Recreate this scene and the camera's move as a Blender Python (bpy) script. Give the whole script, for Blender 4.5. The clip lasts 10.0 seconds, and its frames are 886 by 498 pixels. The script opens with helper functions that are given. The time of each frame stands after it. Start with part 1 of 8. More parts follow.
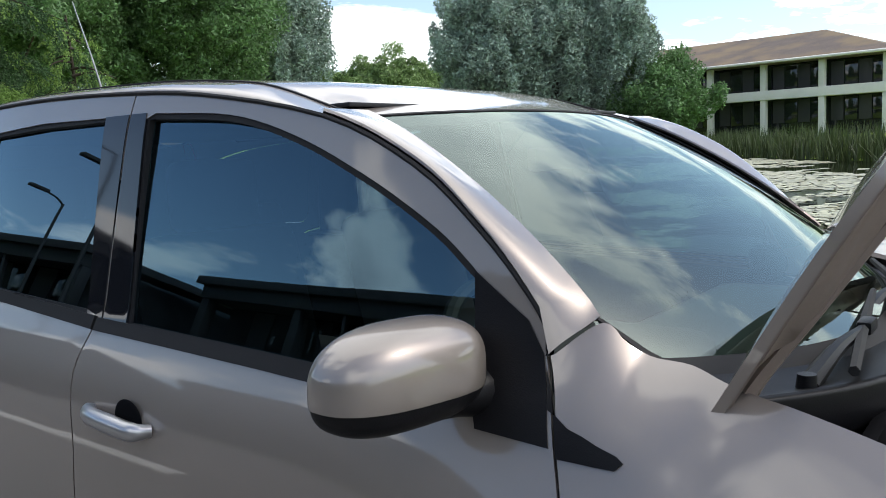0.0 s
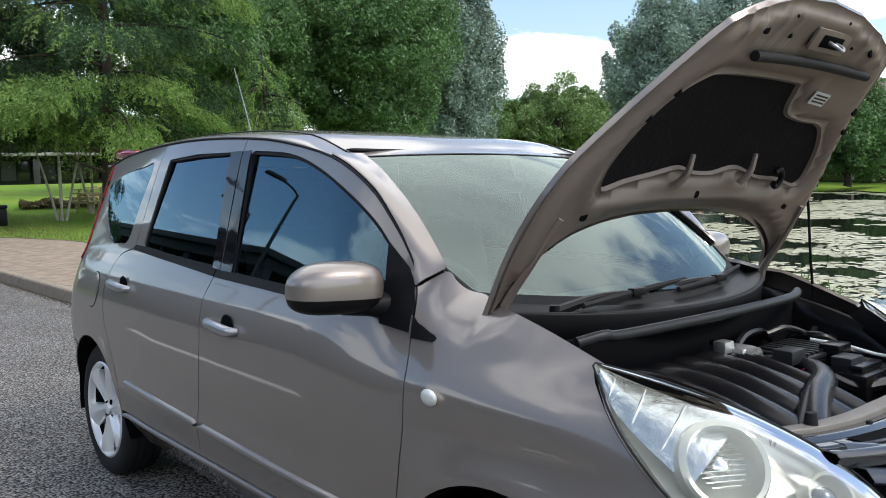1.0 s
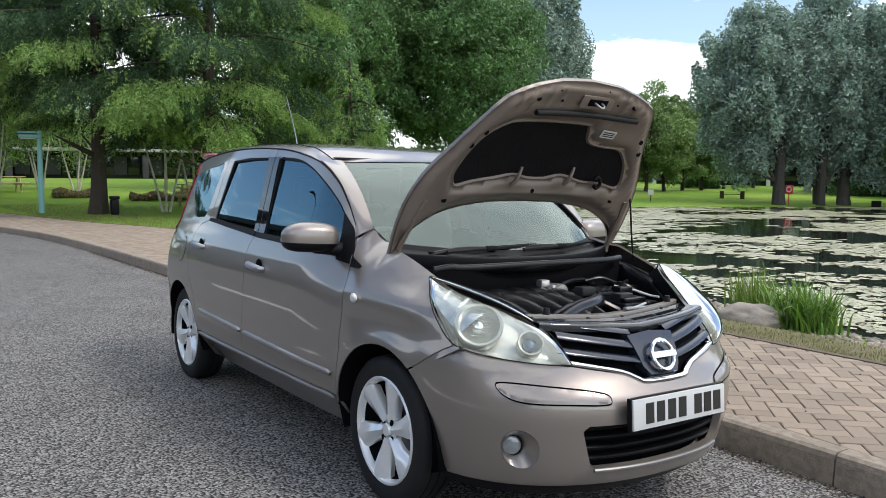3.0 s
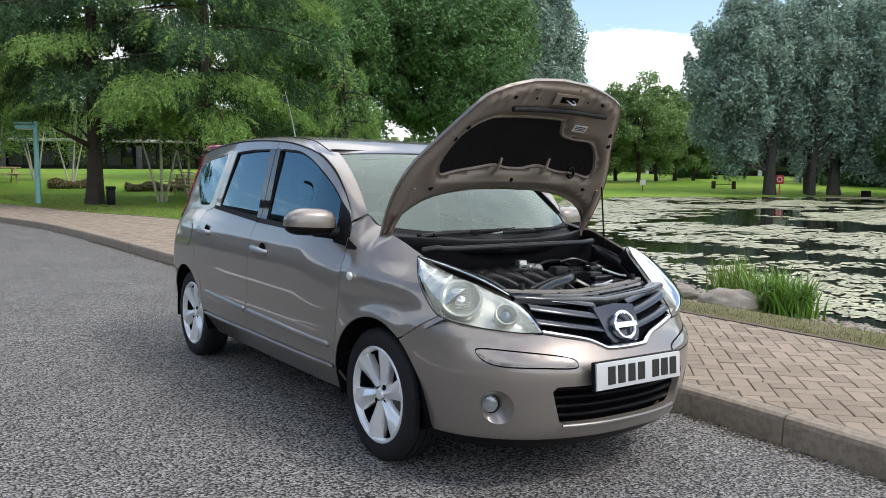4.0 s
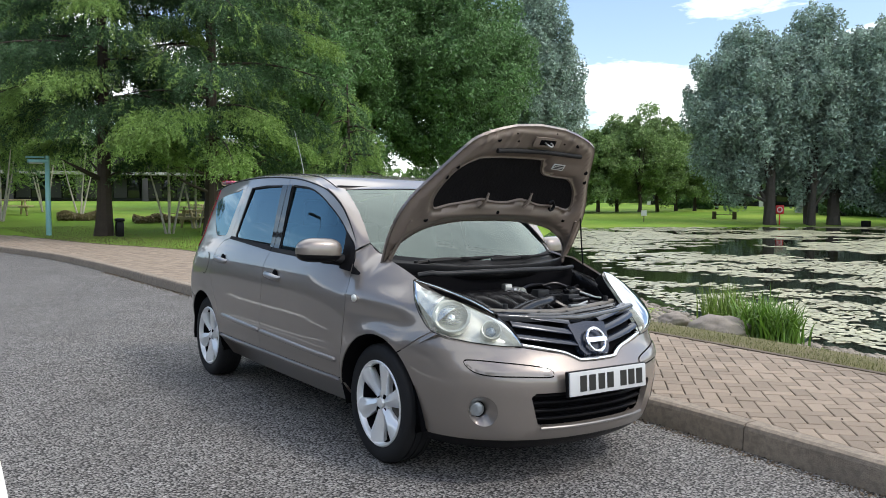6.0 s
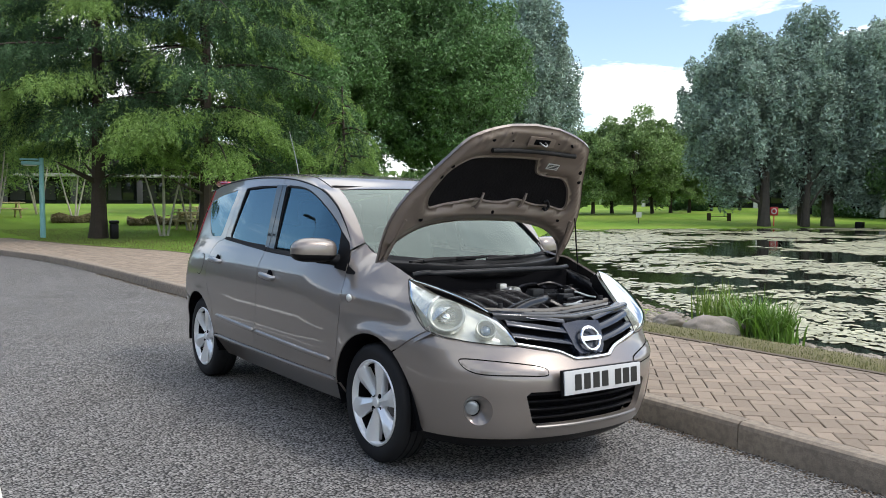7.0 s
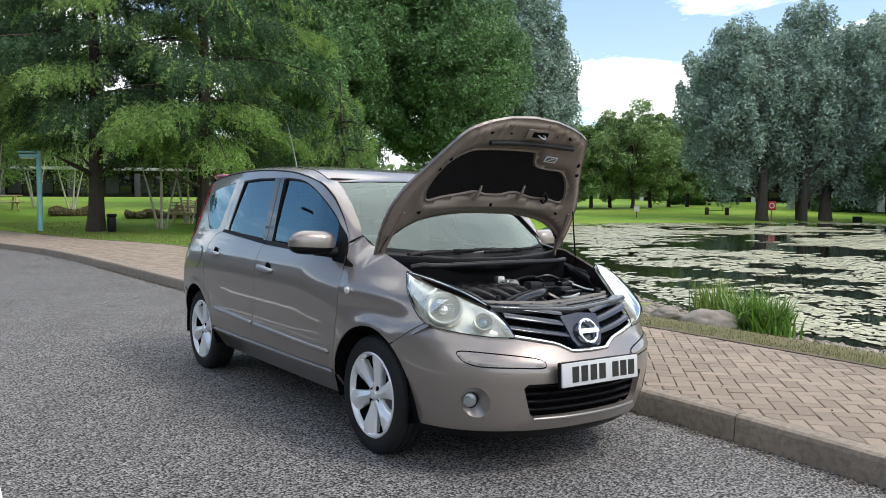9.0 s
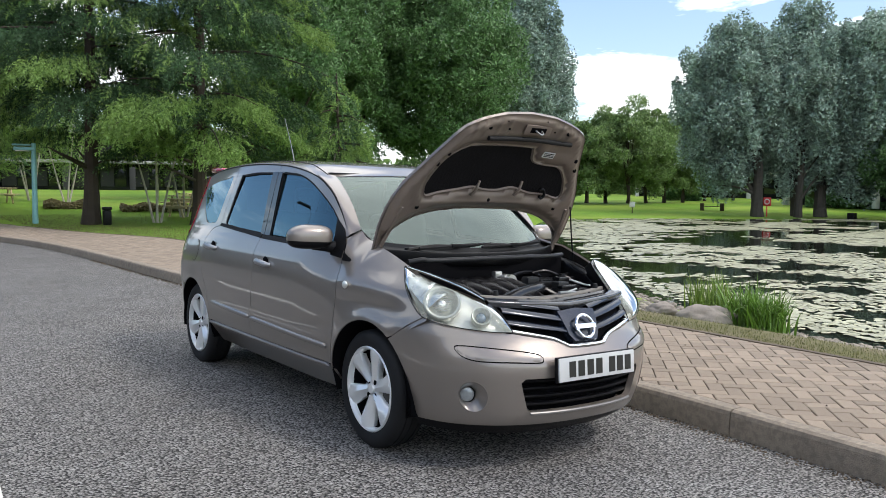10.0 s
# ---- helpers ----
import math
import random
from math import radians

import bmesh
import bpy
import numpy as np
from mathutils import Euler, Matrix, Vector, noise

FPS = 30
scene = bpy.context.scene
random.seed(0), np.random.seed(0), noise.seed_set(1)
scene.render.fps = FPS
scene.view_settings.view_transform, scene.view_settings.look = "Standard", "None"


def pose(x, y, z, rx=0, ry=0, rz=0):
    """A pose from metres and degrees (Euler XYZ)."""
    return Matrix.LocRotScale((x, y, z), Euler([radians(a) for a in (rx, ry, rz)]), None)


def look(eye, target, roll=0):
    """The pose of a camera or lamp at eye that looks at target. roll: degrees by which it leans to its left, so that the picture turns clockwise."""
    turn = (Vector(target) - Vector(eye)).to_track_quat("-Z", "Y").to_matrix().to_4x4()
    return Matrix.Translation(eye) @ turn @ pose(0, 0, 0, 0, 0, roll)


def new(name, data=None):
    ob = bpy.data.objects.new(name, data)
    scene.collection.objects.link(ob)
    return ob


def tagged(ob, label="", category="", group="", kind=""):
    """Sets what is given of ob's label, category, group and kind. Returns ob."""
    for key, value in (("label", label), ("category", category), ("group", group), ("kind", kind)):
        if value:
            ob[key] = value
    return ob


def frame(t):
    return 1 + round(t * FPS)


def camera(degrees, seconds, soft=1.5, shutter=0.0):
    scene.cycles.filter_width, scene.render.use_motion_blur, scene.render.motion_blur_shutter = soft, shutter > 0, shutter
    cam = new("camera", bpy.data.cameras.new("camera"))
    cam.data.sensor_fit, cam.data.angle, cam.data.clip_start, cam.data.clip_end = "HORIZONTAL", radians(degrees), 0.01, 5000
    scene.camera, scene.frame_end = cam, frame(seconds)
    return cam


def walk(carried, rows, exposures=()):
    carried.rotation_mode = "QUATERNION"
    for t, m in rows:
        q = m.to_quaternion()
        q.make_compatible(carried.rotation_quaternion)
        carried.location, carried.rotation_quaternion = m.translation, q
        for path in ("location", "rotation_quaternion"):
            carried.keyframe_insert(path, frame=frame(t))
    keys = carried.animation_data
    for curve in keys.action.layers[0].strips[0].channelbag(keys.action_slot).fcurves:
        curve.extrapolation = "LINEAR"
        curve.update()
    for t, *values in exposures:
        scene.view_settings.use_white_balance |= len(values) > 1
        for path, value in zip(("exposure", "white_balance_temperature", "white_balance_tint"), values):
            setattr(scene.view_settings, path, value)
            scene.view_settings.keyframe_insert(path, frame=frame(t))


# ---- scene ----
cam = camera(57.1, 10.0, soft=0.9)
PATH = [
    (0, (-1.657, -1.535, 1.364), (-0.079, -0.333, 1.104), -3.06),
    (0.2, (-1.741, -1.736, 1.367), (-0.259, -0.414, 1.131), -2.79),
    (0.5, (-1.871, -2.063, 1.369), (-0.500, -0.625, 1.137), -2.23),
    (1, (-2.037, -2.623, 1.355), (-0.732, -1.118, 1.174), -1.30),
    (1.5, (-2.170, -3.080, 1.353), (-0.940, -1.510, 1.199), -0.44),
    (2, (-2.251, -3.536, 1.327), (-1.074, -1.925, 1.182), 0.25),
    (2.5, (-2.371, -3.935, 1.331), (-1.239, -2.293, 1.178), 0.29),
    (4, (-2.674, -4.570, 1.328), (-1.529, -2.941, 1.137), 0.29),
    (4.5, (-2.785, -4.688, 1.331), (-1.644, -3.055, 1.153), 0.41),
    (5, (-2.853, -4.878, 1.337), (-1.720, -3.237, 1.183), 0.22),
    (5.5, (-2.917, -4.996, 1.347), (-1.783, -3.354, 1.220), 0.15),
    (7, (-2.925, -5.021, 1.330), (-1.774, -3.389, 1.220), 0.05),
    (7.5, (-2.928, -5.015, 1.328), (-1.782, -3.380, 1.220), 0.05),
    (8, (-2.926, -5.018, 1.328), (-1.780, -3.383, 1.216), 0.07),
    (8.5, (-2.920, -5.018, 1.325), (-1.769, -3.386, 1.205), 0.10),
    (9, (-2.926, -5.023, 1.323), (-1.771, -3.394, 1.198), 0.15),
    (9.5, (-2.936, -5.025, 1.325), (-1.777, -3.400, 1.195), 0.26),
    (10, (-2.944, -5.026, 1.325), (-1.781, -3.405, 1.187), 0.41),
]
walk(cam, [(t, look(eye, aim, roll)) for t, eye, aim, roll in PATH], [(0, 0.20), (10, 0.20)])

# ---- daylight ----
SUN_EL, SUN_AZ = 50.0, 150.0      # degrees; azimuth clockwise from +y
world = bpy.data.worlds.new("world")
scene.world = world
world.use_nodes = True
wn, wl = world.node_tree.nodes, world.node_tree.links
bg = wn["Background"]
sky = wn.new("ShaderNodeTexSky")
sky.sky_type, sky.sun_disc = "NISHITA", False
sky.sun_elevation, sky.sun_rotation = radians(SUN_EL), radians(SUN_AZ)
sky.air_density, sky.dust_density, sky.ozone_density = 1.0, 1.5, 1.2
tc = wn.new("ShaderNodeTexCoord")
sep = wn.new("ShaderNodeSeparateXYZ")
wl.new(tc.outputs["Generated"], sep.inputs[0])


def wmath(op, a, b=None, c=None):
    n = wn.new("ShaderNodeMath")
    n.operation = op
    for i, v in enumerate((a, b, c)):
        if v is None:
            continue
        if isinstance(v, (int, float)):
            n.inputs[i].default_value = v
        else:
            wl.new(v, n.inputs[i])
    return n.outputs[0]


# flat cloud layer: the direction is projected on a plane overhead
up = wmath("MAXIMUM", wmath("ADD", sep.outputs[2], 0.12), 0.05)
comb = wn.new("ShaderNodeCombineXYZ")
wl.new(wmath("DIVIDE", sep.outputs[0], up), comb.inputs[0])
wl.new(wmath("DIVIDE", sep.outputs[1], up), comb.inputs[1])
cloud = wn.new("ShaderNodeTexNoise")
cloud.inputs["Scale"].default_value, cloud.inputs["Detail"].default_value = 0.7, 9.0
cloud.inputs["Roughness"].default_value, cloud.inputs["Distortion"].default_value = 0.60, 0.15
shift = wn.new("ShaderNodeVectorMath")
shift.operation = "ADD"
shift.inputs[1].default_value = (-14.14, 1.51, 2.72)
wl.new(comb.outputs[0], shift.inputs[0])
wl.new(shift.outputs[0], cloud.inputs["Vector"])
mask = wn.new("ShaderNodeValToRGB")
mask.color_ramp.elements[0].position, mask.color_ramp.elements[1].position = 0.505, 0.575
wl.new(cloud.outputs["Fac"], mask.inputs[0])
shade = wn.new("ShaderNodeValToRGB")
shade.color_ramp.elements[0].position, shade.color_ramp.elements[1].position = 0.50, 0.78
shade.color_ramp.elements[0].color, shade.color_ramp.elements[1].color = (14, 14.2, 14.4, 1), (6.2, 6.6, 7.2, 1)
wl.new(cloud.outputs["Fac"], shade.inputs[0])
mixc = wn.new("ShaderNodeMix")
mixc.data_type = "RGBA"
wl.new(mask.outputs[0], mixc.inputs["Factor"])
gain = wn.new("ShaderNodeVectorMath")
gain.operation = "SCALE"
gain.inputs["Scale"].default_value = 1.4
wl.new(sky.outputs[0], gain.inputs[0])
wl.new(gain.outputs[0], mixc.inputs["A"])
wl.new(shade.outputs[0], mixc.inputs["B"])
wl.new(mixc.outputs["Result"], bg.inputs["Color"])
bg.inputs["Strength"].default_value = 0.15

sun = new("sun", bpy.data.lights.new("sun", "SUN"))
sun.data.energy, sun.data.angle, sun.data.color = 1.6, radians(10), (1.0, 0.96, 0.90)
sun.matrix_world = look((0, 0, 30), (-30 * math.sin(radians(SUN_AZ)) * math.cos(radians(SUN_EL)), -30 * math.cos(radians(SUN_AZ)) * math.cos(radians(SUN_EL)), 30 - 30 * math.sin(radians(SUN_EL))))


# ---- materials ----
def mat(name, color, rough=0.6, metal=0.0, vary=0.15, scale=8.0, bump=0.0, bump_scale=60.0, coat=0.0, fine=0.0, fine_scale=200.0, spec=0.5, island=0.0, obj=0.0, alpha=None, trans=0.0, tint=None):
    """A surface with two scales of variation: broad (vary, scale) and fine (fine, fine_scale), and a bump."""
    m = bpy.data.materials.new(name)
    m.use_nodes = True
    nt = m.node_tree
    b = nt.nodes["Principled BSDF"]
    b.inputs["Roughness"].default_value, b.inputs["Metallic"].default_value = rough, metal
    b.inputs["Coat Weight"].default_value, b.inputs["Coat Roughness"].default_value = coat, 0.04
    b.inputs["Specular IOR Level"].default_value = spec
    co = nt.nodes.new("ShaderNodeTexCoord")

    def noise_fac(sc, detail=4.0):
        n = nt.nodes.new("ShaderNodeTexNoise")
        n.inputs["Scale"].default_value, n.inputs["Detail"].default_value = sc, detail
        nt.links.new(co.outputs["Object"], n.inputs["Vector"])
        return n.outputs["Fac"]

    def op(kind, a, bb):
        n = nt.nodes.new("ShaderNodeMath")
        n.operation = kind
        for i, v in enumerate((a, bb)):
            if isinstance(v, (int, float)):
                n.inputs[i].default_value = v
            else:
                nt.links.new(v, n.inputs[i])
        return n.outputs[0]

    val = op("ADD", op("MULTIPLY", op("SUBTRACT", noise_fac(scale), 0.5), 2 * vary), 1.0)
    if fine:
        val = op("MULTIPLY", val, op("ADD", op("MULTIPLY", op("SUBTRACT", noise_fac(fine_scale, 2.0), 0.5), 2 * fine), 1.0))
    if island:
        g = nt.nodes.new("ShaderNodeNewGeometry")
        val = op("MULTIPLY", val, op("ADD", op("MULTIPLY", op("SUBTRACT", g.outputs["Random Per Island"], 0.5), 2 * island), 1.0))
    if obj:
        g = nt.nodes.new("ShaderNodeObjectInfo")
        val = op("MULTIPLY", val, op("ADD", op("MULTIPLY", op("SUBTRACT", g.outputs["Random"], 0.5), 2 * obj), 1.0))
    mul = nt.nodes.new("ShaderNodeMix")
    mul.data_type, mul.blend_type = "RGBA", "MULTIPLY"
    mul.inputs["Factor"].default_value = 1.0
    mul.inputs["A"].default_value = (*color, 1)
    cmb = nt.nodes.new("ShaderNodeCombineColor")
    for i in range(3):
        nt.links.new(val, cmb.inputs[i])
    nt.links.new(cmb.outputs[0], mul.inputs["B"])
    col = mul.outputs["Result"]
    if tint:
        other, amount, sc = tint
        mx = nt.nodes.new("ShaderNodeMix")
        mx.data_type = "RGBA"
        rp = nt.nodes.new("ShaderNodeValToRGB")
        rp.color_ramp.elements[0].position, rp.color_ramp.elements[1].position = 0.42, 0.62
        nt.links.new(noise_fac(sc, 5.0), rp.inputs[0])
        nt.links.new(op("MULTIPLY", rp.outputs[0], amount), mx.inputs["Factor"])
        nt.links.new(col, mx.inputs["A"])
        mx.inputs["B"].default_value = (*other, 1)
        col = mx.outputs["Result"]
    nt.links.new(col, b.inputs["Base Color"])
    if bump:
        bp = nt.nodes.new("ShaderNodeBump")
        bp.inputs["Strength"].default_value, bp.inputs["Distance"].default_value = bump, 0.01
        nt.links.new(noise_fac(bump_scale, 5.0), bp.inputs["Height"])
        nt.links.new(bp.outputs[0], b.inputs["Normal"])
    if trans:
        tr = nt.nodes.new("ShaderNodeBsdfTranslucent")
        nt.links.new(col, tr.inputs["Color"])
        ms = nt.nodes.new("ShaderNodeMixShader")
        ms.inputs[0].default_value = trans
        nt.links.new(b.outputs[0], ms.inputs[1])
        nt.links.new(tr.outputs[0], ms.inputs[2])
        nt.links.new(ms.outputs[0], nt.nodes["Material Output"].inputs["Surface"])
    return m


def glass(name, tint, gloss=(1.0, 1.0, 1.0), rough=0.0, ior=1.5, haze=0.0):
    """Thin sheet glass: a tinted see-through sheet under a Fresnel gloss."""
    m = bpy.data.materials.new(name)
    m.use_nodes = True
    nt = m.node_tree
    nt.nodes.remove(nt.nodes["Principled BSDF"])
    t = nt.nodes.new("ShaderNodeBsdfTransparent")
    t.inputs[0].default_value = (*tint, 1)
    g = nt.nodes.new("ShaderNodeBsdfGlossy")
    g.inputs["Roughness"].default_value = rough
    g.inputs["Color"].default_value = (*gloss, 1)
    f = nt.nodes.new("ShaderNodeFresnel")
    f.inputs[0].default_value = ior
    under = t.outputs[0]
    if haze:
        d = nt.nodes.new("ShaderNodeBsdfDiffuse")
        d.inputs[0].default_value = (0.70, 0.71, 0.60, 1)
        mh = nt.nodes.new("ShaderNodeMixShader")
        mh.inputs[0].default_value = haze
        nt.links.new(t.outputs[0], mh.inputs[1])
        nt.links.new(d.outputs[0], mh.inputs[2])
        under = mh.outputs[0]
    ms = nt.nodes.new("ShaderNodeMixShader")
    nt.links.new(f.outputs[0], ms.inputs[0])
    nt.links.new(under, ms.inputs[1])
    nt.links.new(g.outputs[0], ms.inputs[2])
    nt.links.new(ms.outputs[0], nt.nodes["Material Output"].inputs["Surface"])
    return m




def asphalt():
    """Rolled tarmac: pale chippings of several sizes with dark gaps, and faint broad wear."""
    m = mat("asphalt", (0.258, 0.250, 0.237), 0.85, vary=0.20, scale=0.7, fine=0.45, fine_scale=26.0, tint=((0.16, 0.145, 0.13), 0.35, 1.7))
    nt = m.node_tree
    b = nt.nodes["Principled BSDF"]
    co = nt.nodes.new("ShaderNodeTexCoord")
    warp = nt.nodes.new("ShaderNodeTexNoise")
    warp.inputs["Scale"].default_value = 30.0
    nt.links.new(co.outputs["Object"], warp.inputs["Vector"])
    add = nt.nodes.new("ShaderNodeVectorMath")
    add.operation = "MULTIPLY_ADD"
    add.inputs[1].default_value = (0.012, 0.012, 0.0)
    nt.links.new(warp.outputs["Color"], add.inputs[0])
    nt.links.new(co.outputs["Object"], add.inputs[2])
    vor = nt.nodes.new("ShaderNodeTexVoronoi")
    vor.voronoi_dimensions, vor.feature = "2D", "F1"
    vor.inputs["Scale"].default_value, vor.inputs["Randomness"].default_value = 68.0, 1.0
    nt.links.new(add.outputs[0], vor.inputs["Vector"])
    rp = nt.nodes.new("ShaderNodeValToRGB")
    rp.color_ramp.elements[0].position, rp.color_ramp.elements[1].position = 0.30, 0.62
    rp.color_ramp.elements[0].color, rp.color_ramp.elements[1].color = (1, 1, 1, 1), (0.05, 0.05, 0.05, 1)
    nt.links.new(vor.outputs["Distance"], rp.inputs[0])
    hs = nt.nodes.new("ShaderNodeSeparateColor")
    nt.links.new(vor.outputs["Color"], hs.inputs[0])
    k = nt.nodes.new("ShaderNodeMapRange")
    k.inputs["To Min"].default_value, k.inputs["To Max"].default_value = 0.28, 1.5
    nt.links.new(hs.outputs[0], k.inputs["Value"])
    mu = nt.nodes.new("ShaderNodeMath")
    mu.operation = "MULTIPLY"
    nt.links.new(rp.outputs[0], mu.inputs[0])
    nt.links.new(k.outputs[0], mu.inputs[1])
    old = b.inputs["Base Color"].links[0].from_socket
    cc = nt.nodes.new("ShaderNodeCombineColor")
    for i in range(3):
        nt.links.new(mu.outputs[0], cc.inputs[i])
    mx = nt.nodes.new("ShaderNodeMix")
    mx.data_type, mx.blend_type = "RGBA", "MULTIPLY"
    mx.inputs["Factor"].default_value = 1.0
    nt.links.new(old, mx.inputs["A"])
    nt.links.new(cc.outputs[0], mx.inputs["B"])
    nt.links.new(mx.outputs["Result"], b.inputs["Base Color"])
    bp = nt.nodes.new("ShaderNodeBump")
    bp.inputs["Strength"].default_value, bp.inputs["Distance"].default_value = 0.8, 0.004
    nt.links.new(rp.outputs[0], bp.inputs["Height"])
    nt.links.new(bp.outputs[0], b.inputs["Normal"])
    return m


M_ASPHALT = asphalt()
M_BRICK = mat("paving_block", (0.262, 0.207, 0.155), 0.85, vary=0.12, scale=1.2, fine=0.25, fine_scale=120.0, bump=0.35, bump_scale=150.0, obj=0.20)
M_BRICKS = mat("paving_blocks", (0.262, 0.207, 0.155), 0.85, vary=0.12, scale=1.2, fine=0.25, fine_scale=120.0, bump=0.35, bump_scale=150.0, island=0.20)
M_JOINT = mat("joint_sand", (0.085, 0.07, 0.055), 0.95, vary=0.2, scale=3.0, fine=0.3)
M_KERB = mat("kerb_concrete", (0.29, 0.24, 0.185), 0.85, vary=0.3, scale=3.5, tint=((0.15, 0.125, 0.10), 0.55, 28.0), fine=0.3, fine_scale=140.0, bump=0.4, bump_scale=160.0, obj=0.08)
M_GRASS = mat("grass_turf", (0.135, 0.245, 0.030), 0.9, vary=0.25, scale=0.35, fine=0.4, fine_scale=9.0, bump=0.6, bump_scale=25.0, tint=((0.25, 0.330, 0.055), 0.7, 0.12), spec=0.1)
M_WORN = mat("worn_turf", (0.125, 0.115, 0.045), 0.95, vary=0.3, scale=1.5, fine=0.5, fine_scale=40.0, bump=0.8, bump_scale=50.0, tint=((0.19, 0.155, 0.095), 0.7, 1.3))
M_BLADE = mat("grass_blade", (0.150, 0.155, 0.055), 0.7, vary=0.3, scale=2.0, island=0.35, trans=0.3)
M_REED = mat("reed_leaf", (0.12, 0.23, 0.03), 0.5, vary=0.2, scale=3.0, island=0.3, trans=0.3)
M_STONE = mat("boulder_stone", (0.27, 0.235, 0.20), 0.9, vary=0.3, scale=5.0, fine=0.3, fine_scale=60.0, bump=0.8, bump_scale=14.0)
M_PEBBLE = mat("shore_stone", (0.24, 0.21, 0.17), 0.9, vary=0.2, scale=4.0, island=0.35, bump=0.5, bump_scale=30.0)
M_LILY = mat("lily_pad", (0.37, 0.37, 0.24), 0.40, vary=0.2, scale=0.5, island=0.25, spec=0.6)
M_BARK = mat("bark", (0.045, 0.034, 0.026), 0.95, vary=0.3, scale=4.0, fine=0.4, fine_scale=30.0, bump=1.0, bump_scale=18.0)
M_BIRCH = mat("birch_bark", (0.42, 0.385, 0.34), 0.8, vary=0.35, scale=6.0, bump=0.3, bump_scale=25.0)
M_CEDAR = mat("feathery_leaf", (0.050, 0.106, 0.042), 0.65, vary=0.35, scale=0.5, island=0.45, trans=0.35)
M_CEDARY = mat("young_feathery_leaf", (0.205, 0.325, 0.085), 0.65, vary=0.3, scale=0.6, island=0.35, trans=0.4)
M_BROAD = mat("broad_leaf", (0.105, 0.205, 0.070), 0.55, vary=0.35, scale=0.5, island=0.45, trans=0.3)
M_POPLAR = mat("silver_leaf", (0.255, 0.345, 0.285), 0.55, vary=0.25, scale=0.4, island=0.5, trans=0.25)
M_FAR = mat("far_leaf", (0.19, 0.29, 0.10), 0.65, vary=0.3, scale=0.3, island=0.4, trans=0.3)
M_WHITE = mat("white_paint", (0.62, 0.61, 0.585), 0.6, vary=0.08, scale=2.0, fine=0.1)
M_MARK = mat("road_paint", (0.68, 0.67, 0.62), 0.7, vary=0.15, scale=6.0, fine=0.3)
M_ROOF = mat("roof_tile", (0.105, 0.082, 0.070), 0.9, vary=0.25, scale=0.8, fine=0.3, fine_scale=8.0, tint=((0.24, 0.17, 0.08), 0.5, 0.3))
M_DARKGLASS = mat("office_glazing", (0.012, 0.014, 0.016), 0.08, vary=0.2, scale=0.8, spec=0.6)
M_DARKWALL = mat("dark_cladding", (0.03, 0.03, 0.032), 0.6, vary=0.2, scale=1.0)
M_TEAL = mat("teal_post_paint", (0.22, 0.46, 0.47), 0.45, vary=0.08, scale=6.0)
M_TIMBER = mat("bench_timber", (0.46, 0.38, 0.22), 0.75, vary=0.25, scale=6.0, fine=0.2)
M_DKTIMBER = mat("dark_timber", (0.07, 0.05, 0.03), 0.8, vary=0.25, scale=6.0)
# darker copy of the white trim, with shade put into the colour
M_SHADED = mat("shaded_white_render", (0.36, 0.36, 0.35), 0.7, vary=0.12, scale=2.0)
M_BED = mat("bedding_leaf", (0.14, 0.12, 0.05), 0.7, vary=0.3, scale=2.0, island=0.4)
M_WILLOWBARK = mat("willow_bark", (0.055, 0.048, 0.040), 0.95, vary=0.3, scale=4.0, bump=1.0, bump_scale=14.0)
M_RED = mat("red_plastic", (0.55, 0.03, 0.03), 0.4, vary=0.08)
M_BLACKPL = mat("black_plastic", (0.006, 0.006, 0.007), 0.42, vary=0.15, scale=12.0, fine=0.12, bump=0.08, bump_scale=400.0, spec=0.16)
M_GALV = mat("dull_metal", (0.35, 0.36, 0.37), 0.45, metal=0.8, vary=0.15, scale=15.0)

wmat = bpy.data.materials.new("pond_water")
wmat.use_nodes = True
_b = wmat.node_tree.nodes["Principled BSDF"]
_b.inputs["Base Color"].default_value = (0.012, 0.014, 0.010, 1)
_b.inputs["Roughness"].default_value, _b.inputs["IOR"].default_value = 0.02, 1.33
_n = wmat.node_tree.nodes.new("ShaderNodeTexNoise")
_n.inputs["Scale"].default_value, _n.inputs["Detail"].default_value = 2.2, 4.0
_c = wmat.node_tree.nodes.new("ShaderNodeTexCoord")
wmat.node_tree.links.new(_c.outputs["Object"], _n.inputs["Vector"])
_p = wmat.node_tree.nodes.new("ShaderNodeBump")
_p.inputs["Strength"].default_value, _p.inputs["Distance"].default_value = 0.12, 0.03
wmat.node_tree.links.new(_n.outputs["Fac"], _p.inputs["Height"])
wmat.node_tree.links.new(_p.outputs[0], _b.inputs["Normal"])
M_WATER = wmat


# ---- building blocks ----
def mesh_object(name, verts, faces, material, parent=None, smooth=False, label="", normals=None):
    me = bpy.data.meshes.new(name)
    me.from_pydata([tuple(v) for v in verts], [], [tuple(f) for f in faces])
    me.materials.append(material)
    if smooth:
        me.polygons.foreach_set("use_smooth", [True] * len(me.polygons))
    if normals is not None:
        me.normals_split_custom_set_from_vertices([tuple(n) for n in normals])
    me.update()
    ob = new(name, me)
    if parent is not None:
        ob.parent = parent
    if label:
        tagged(ob, label)
    return ob


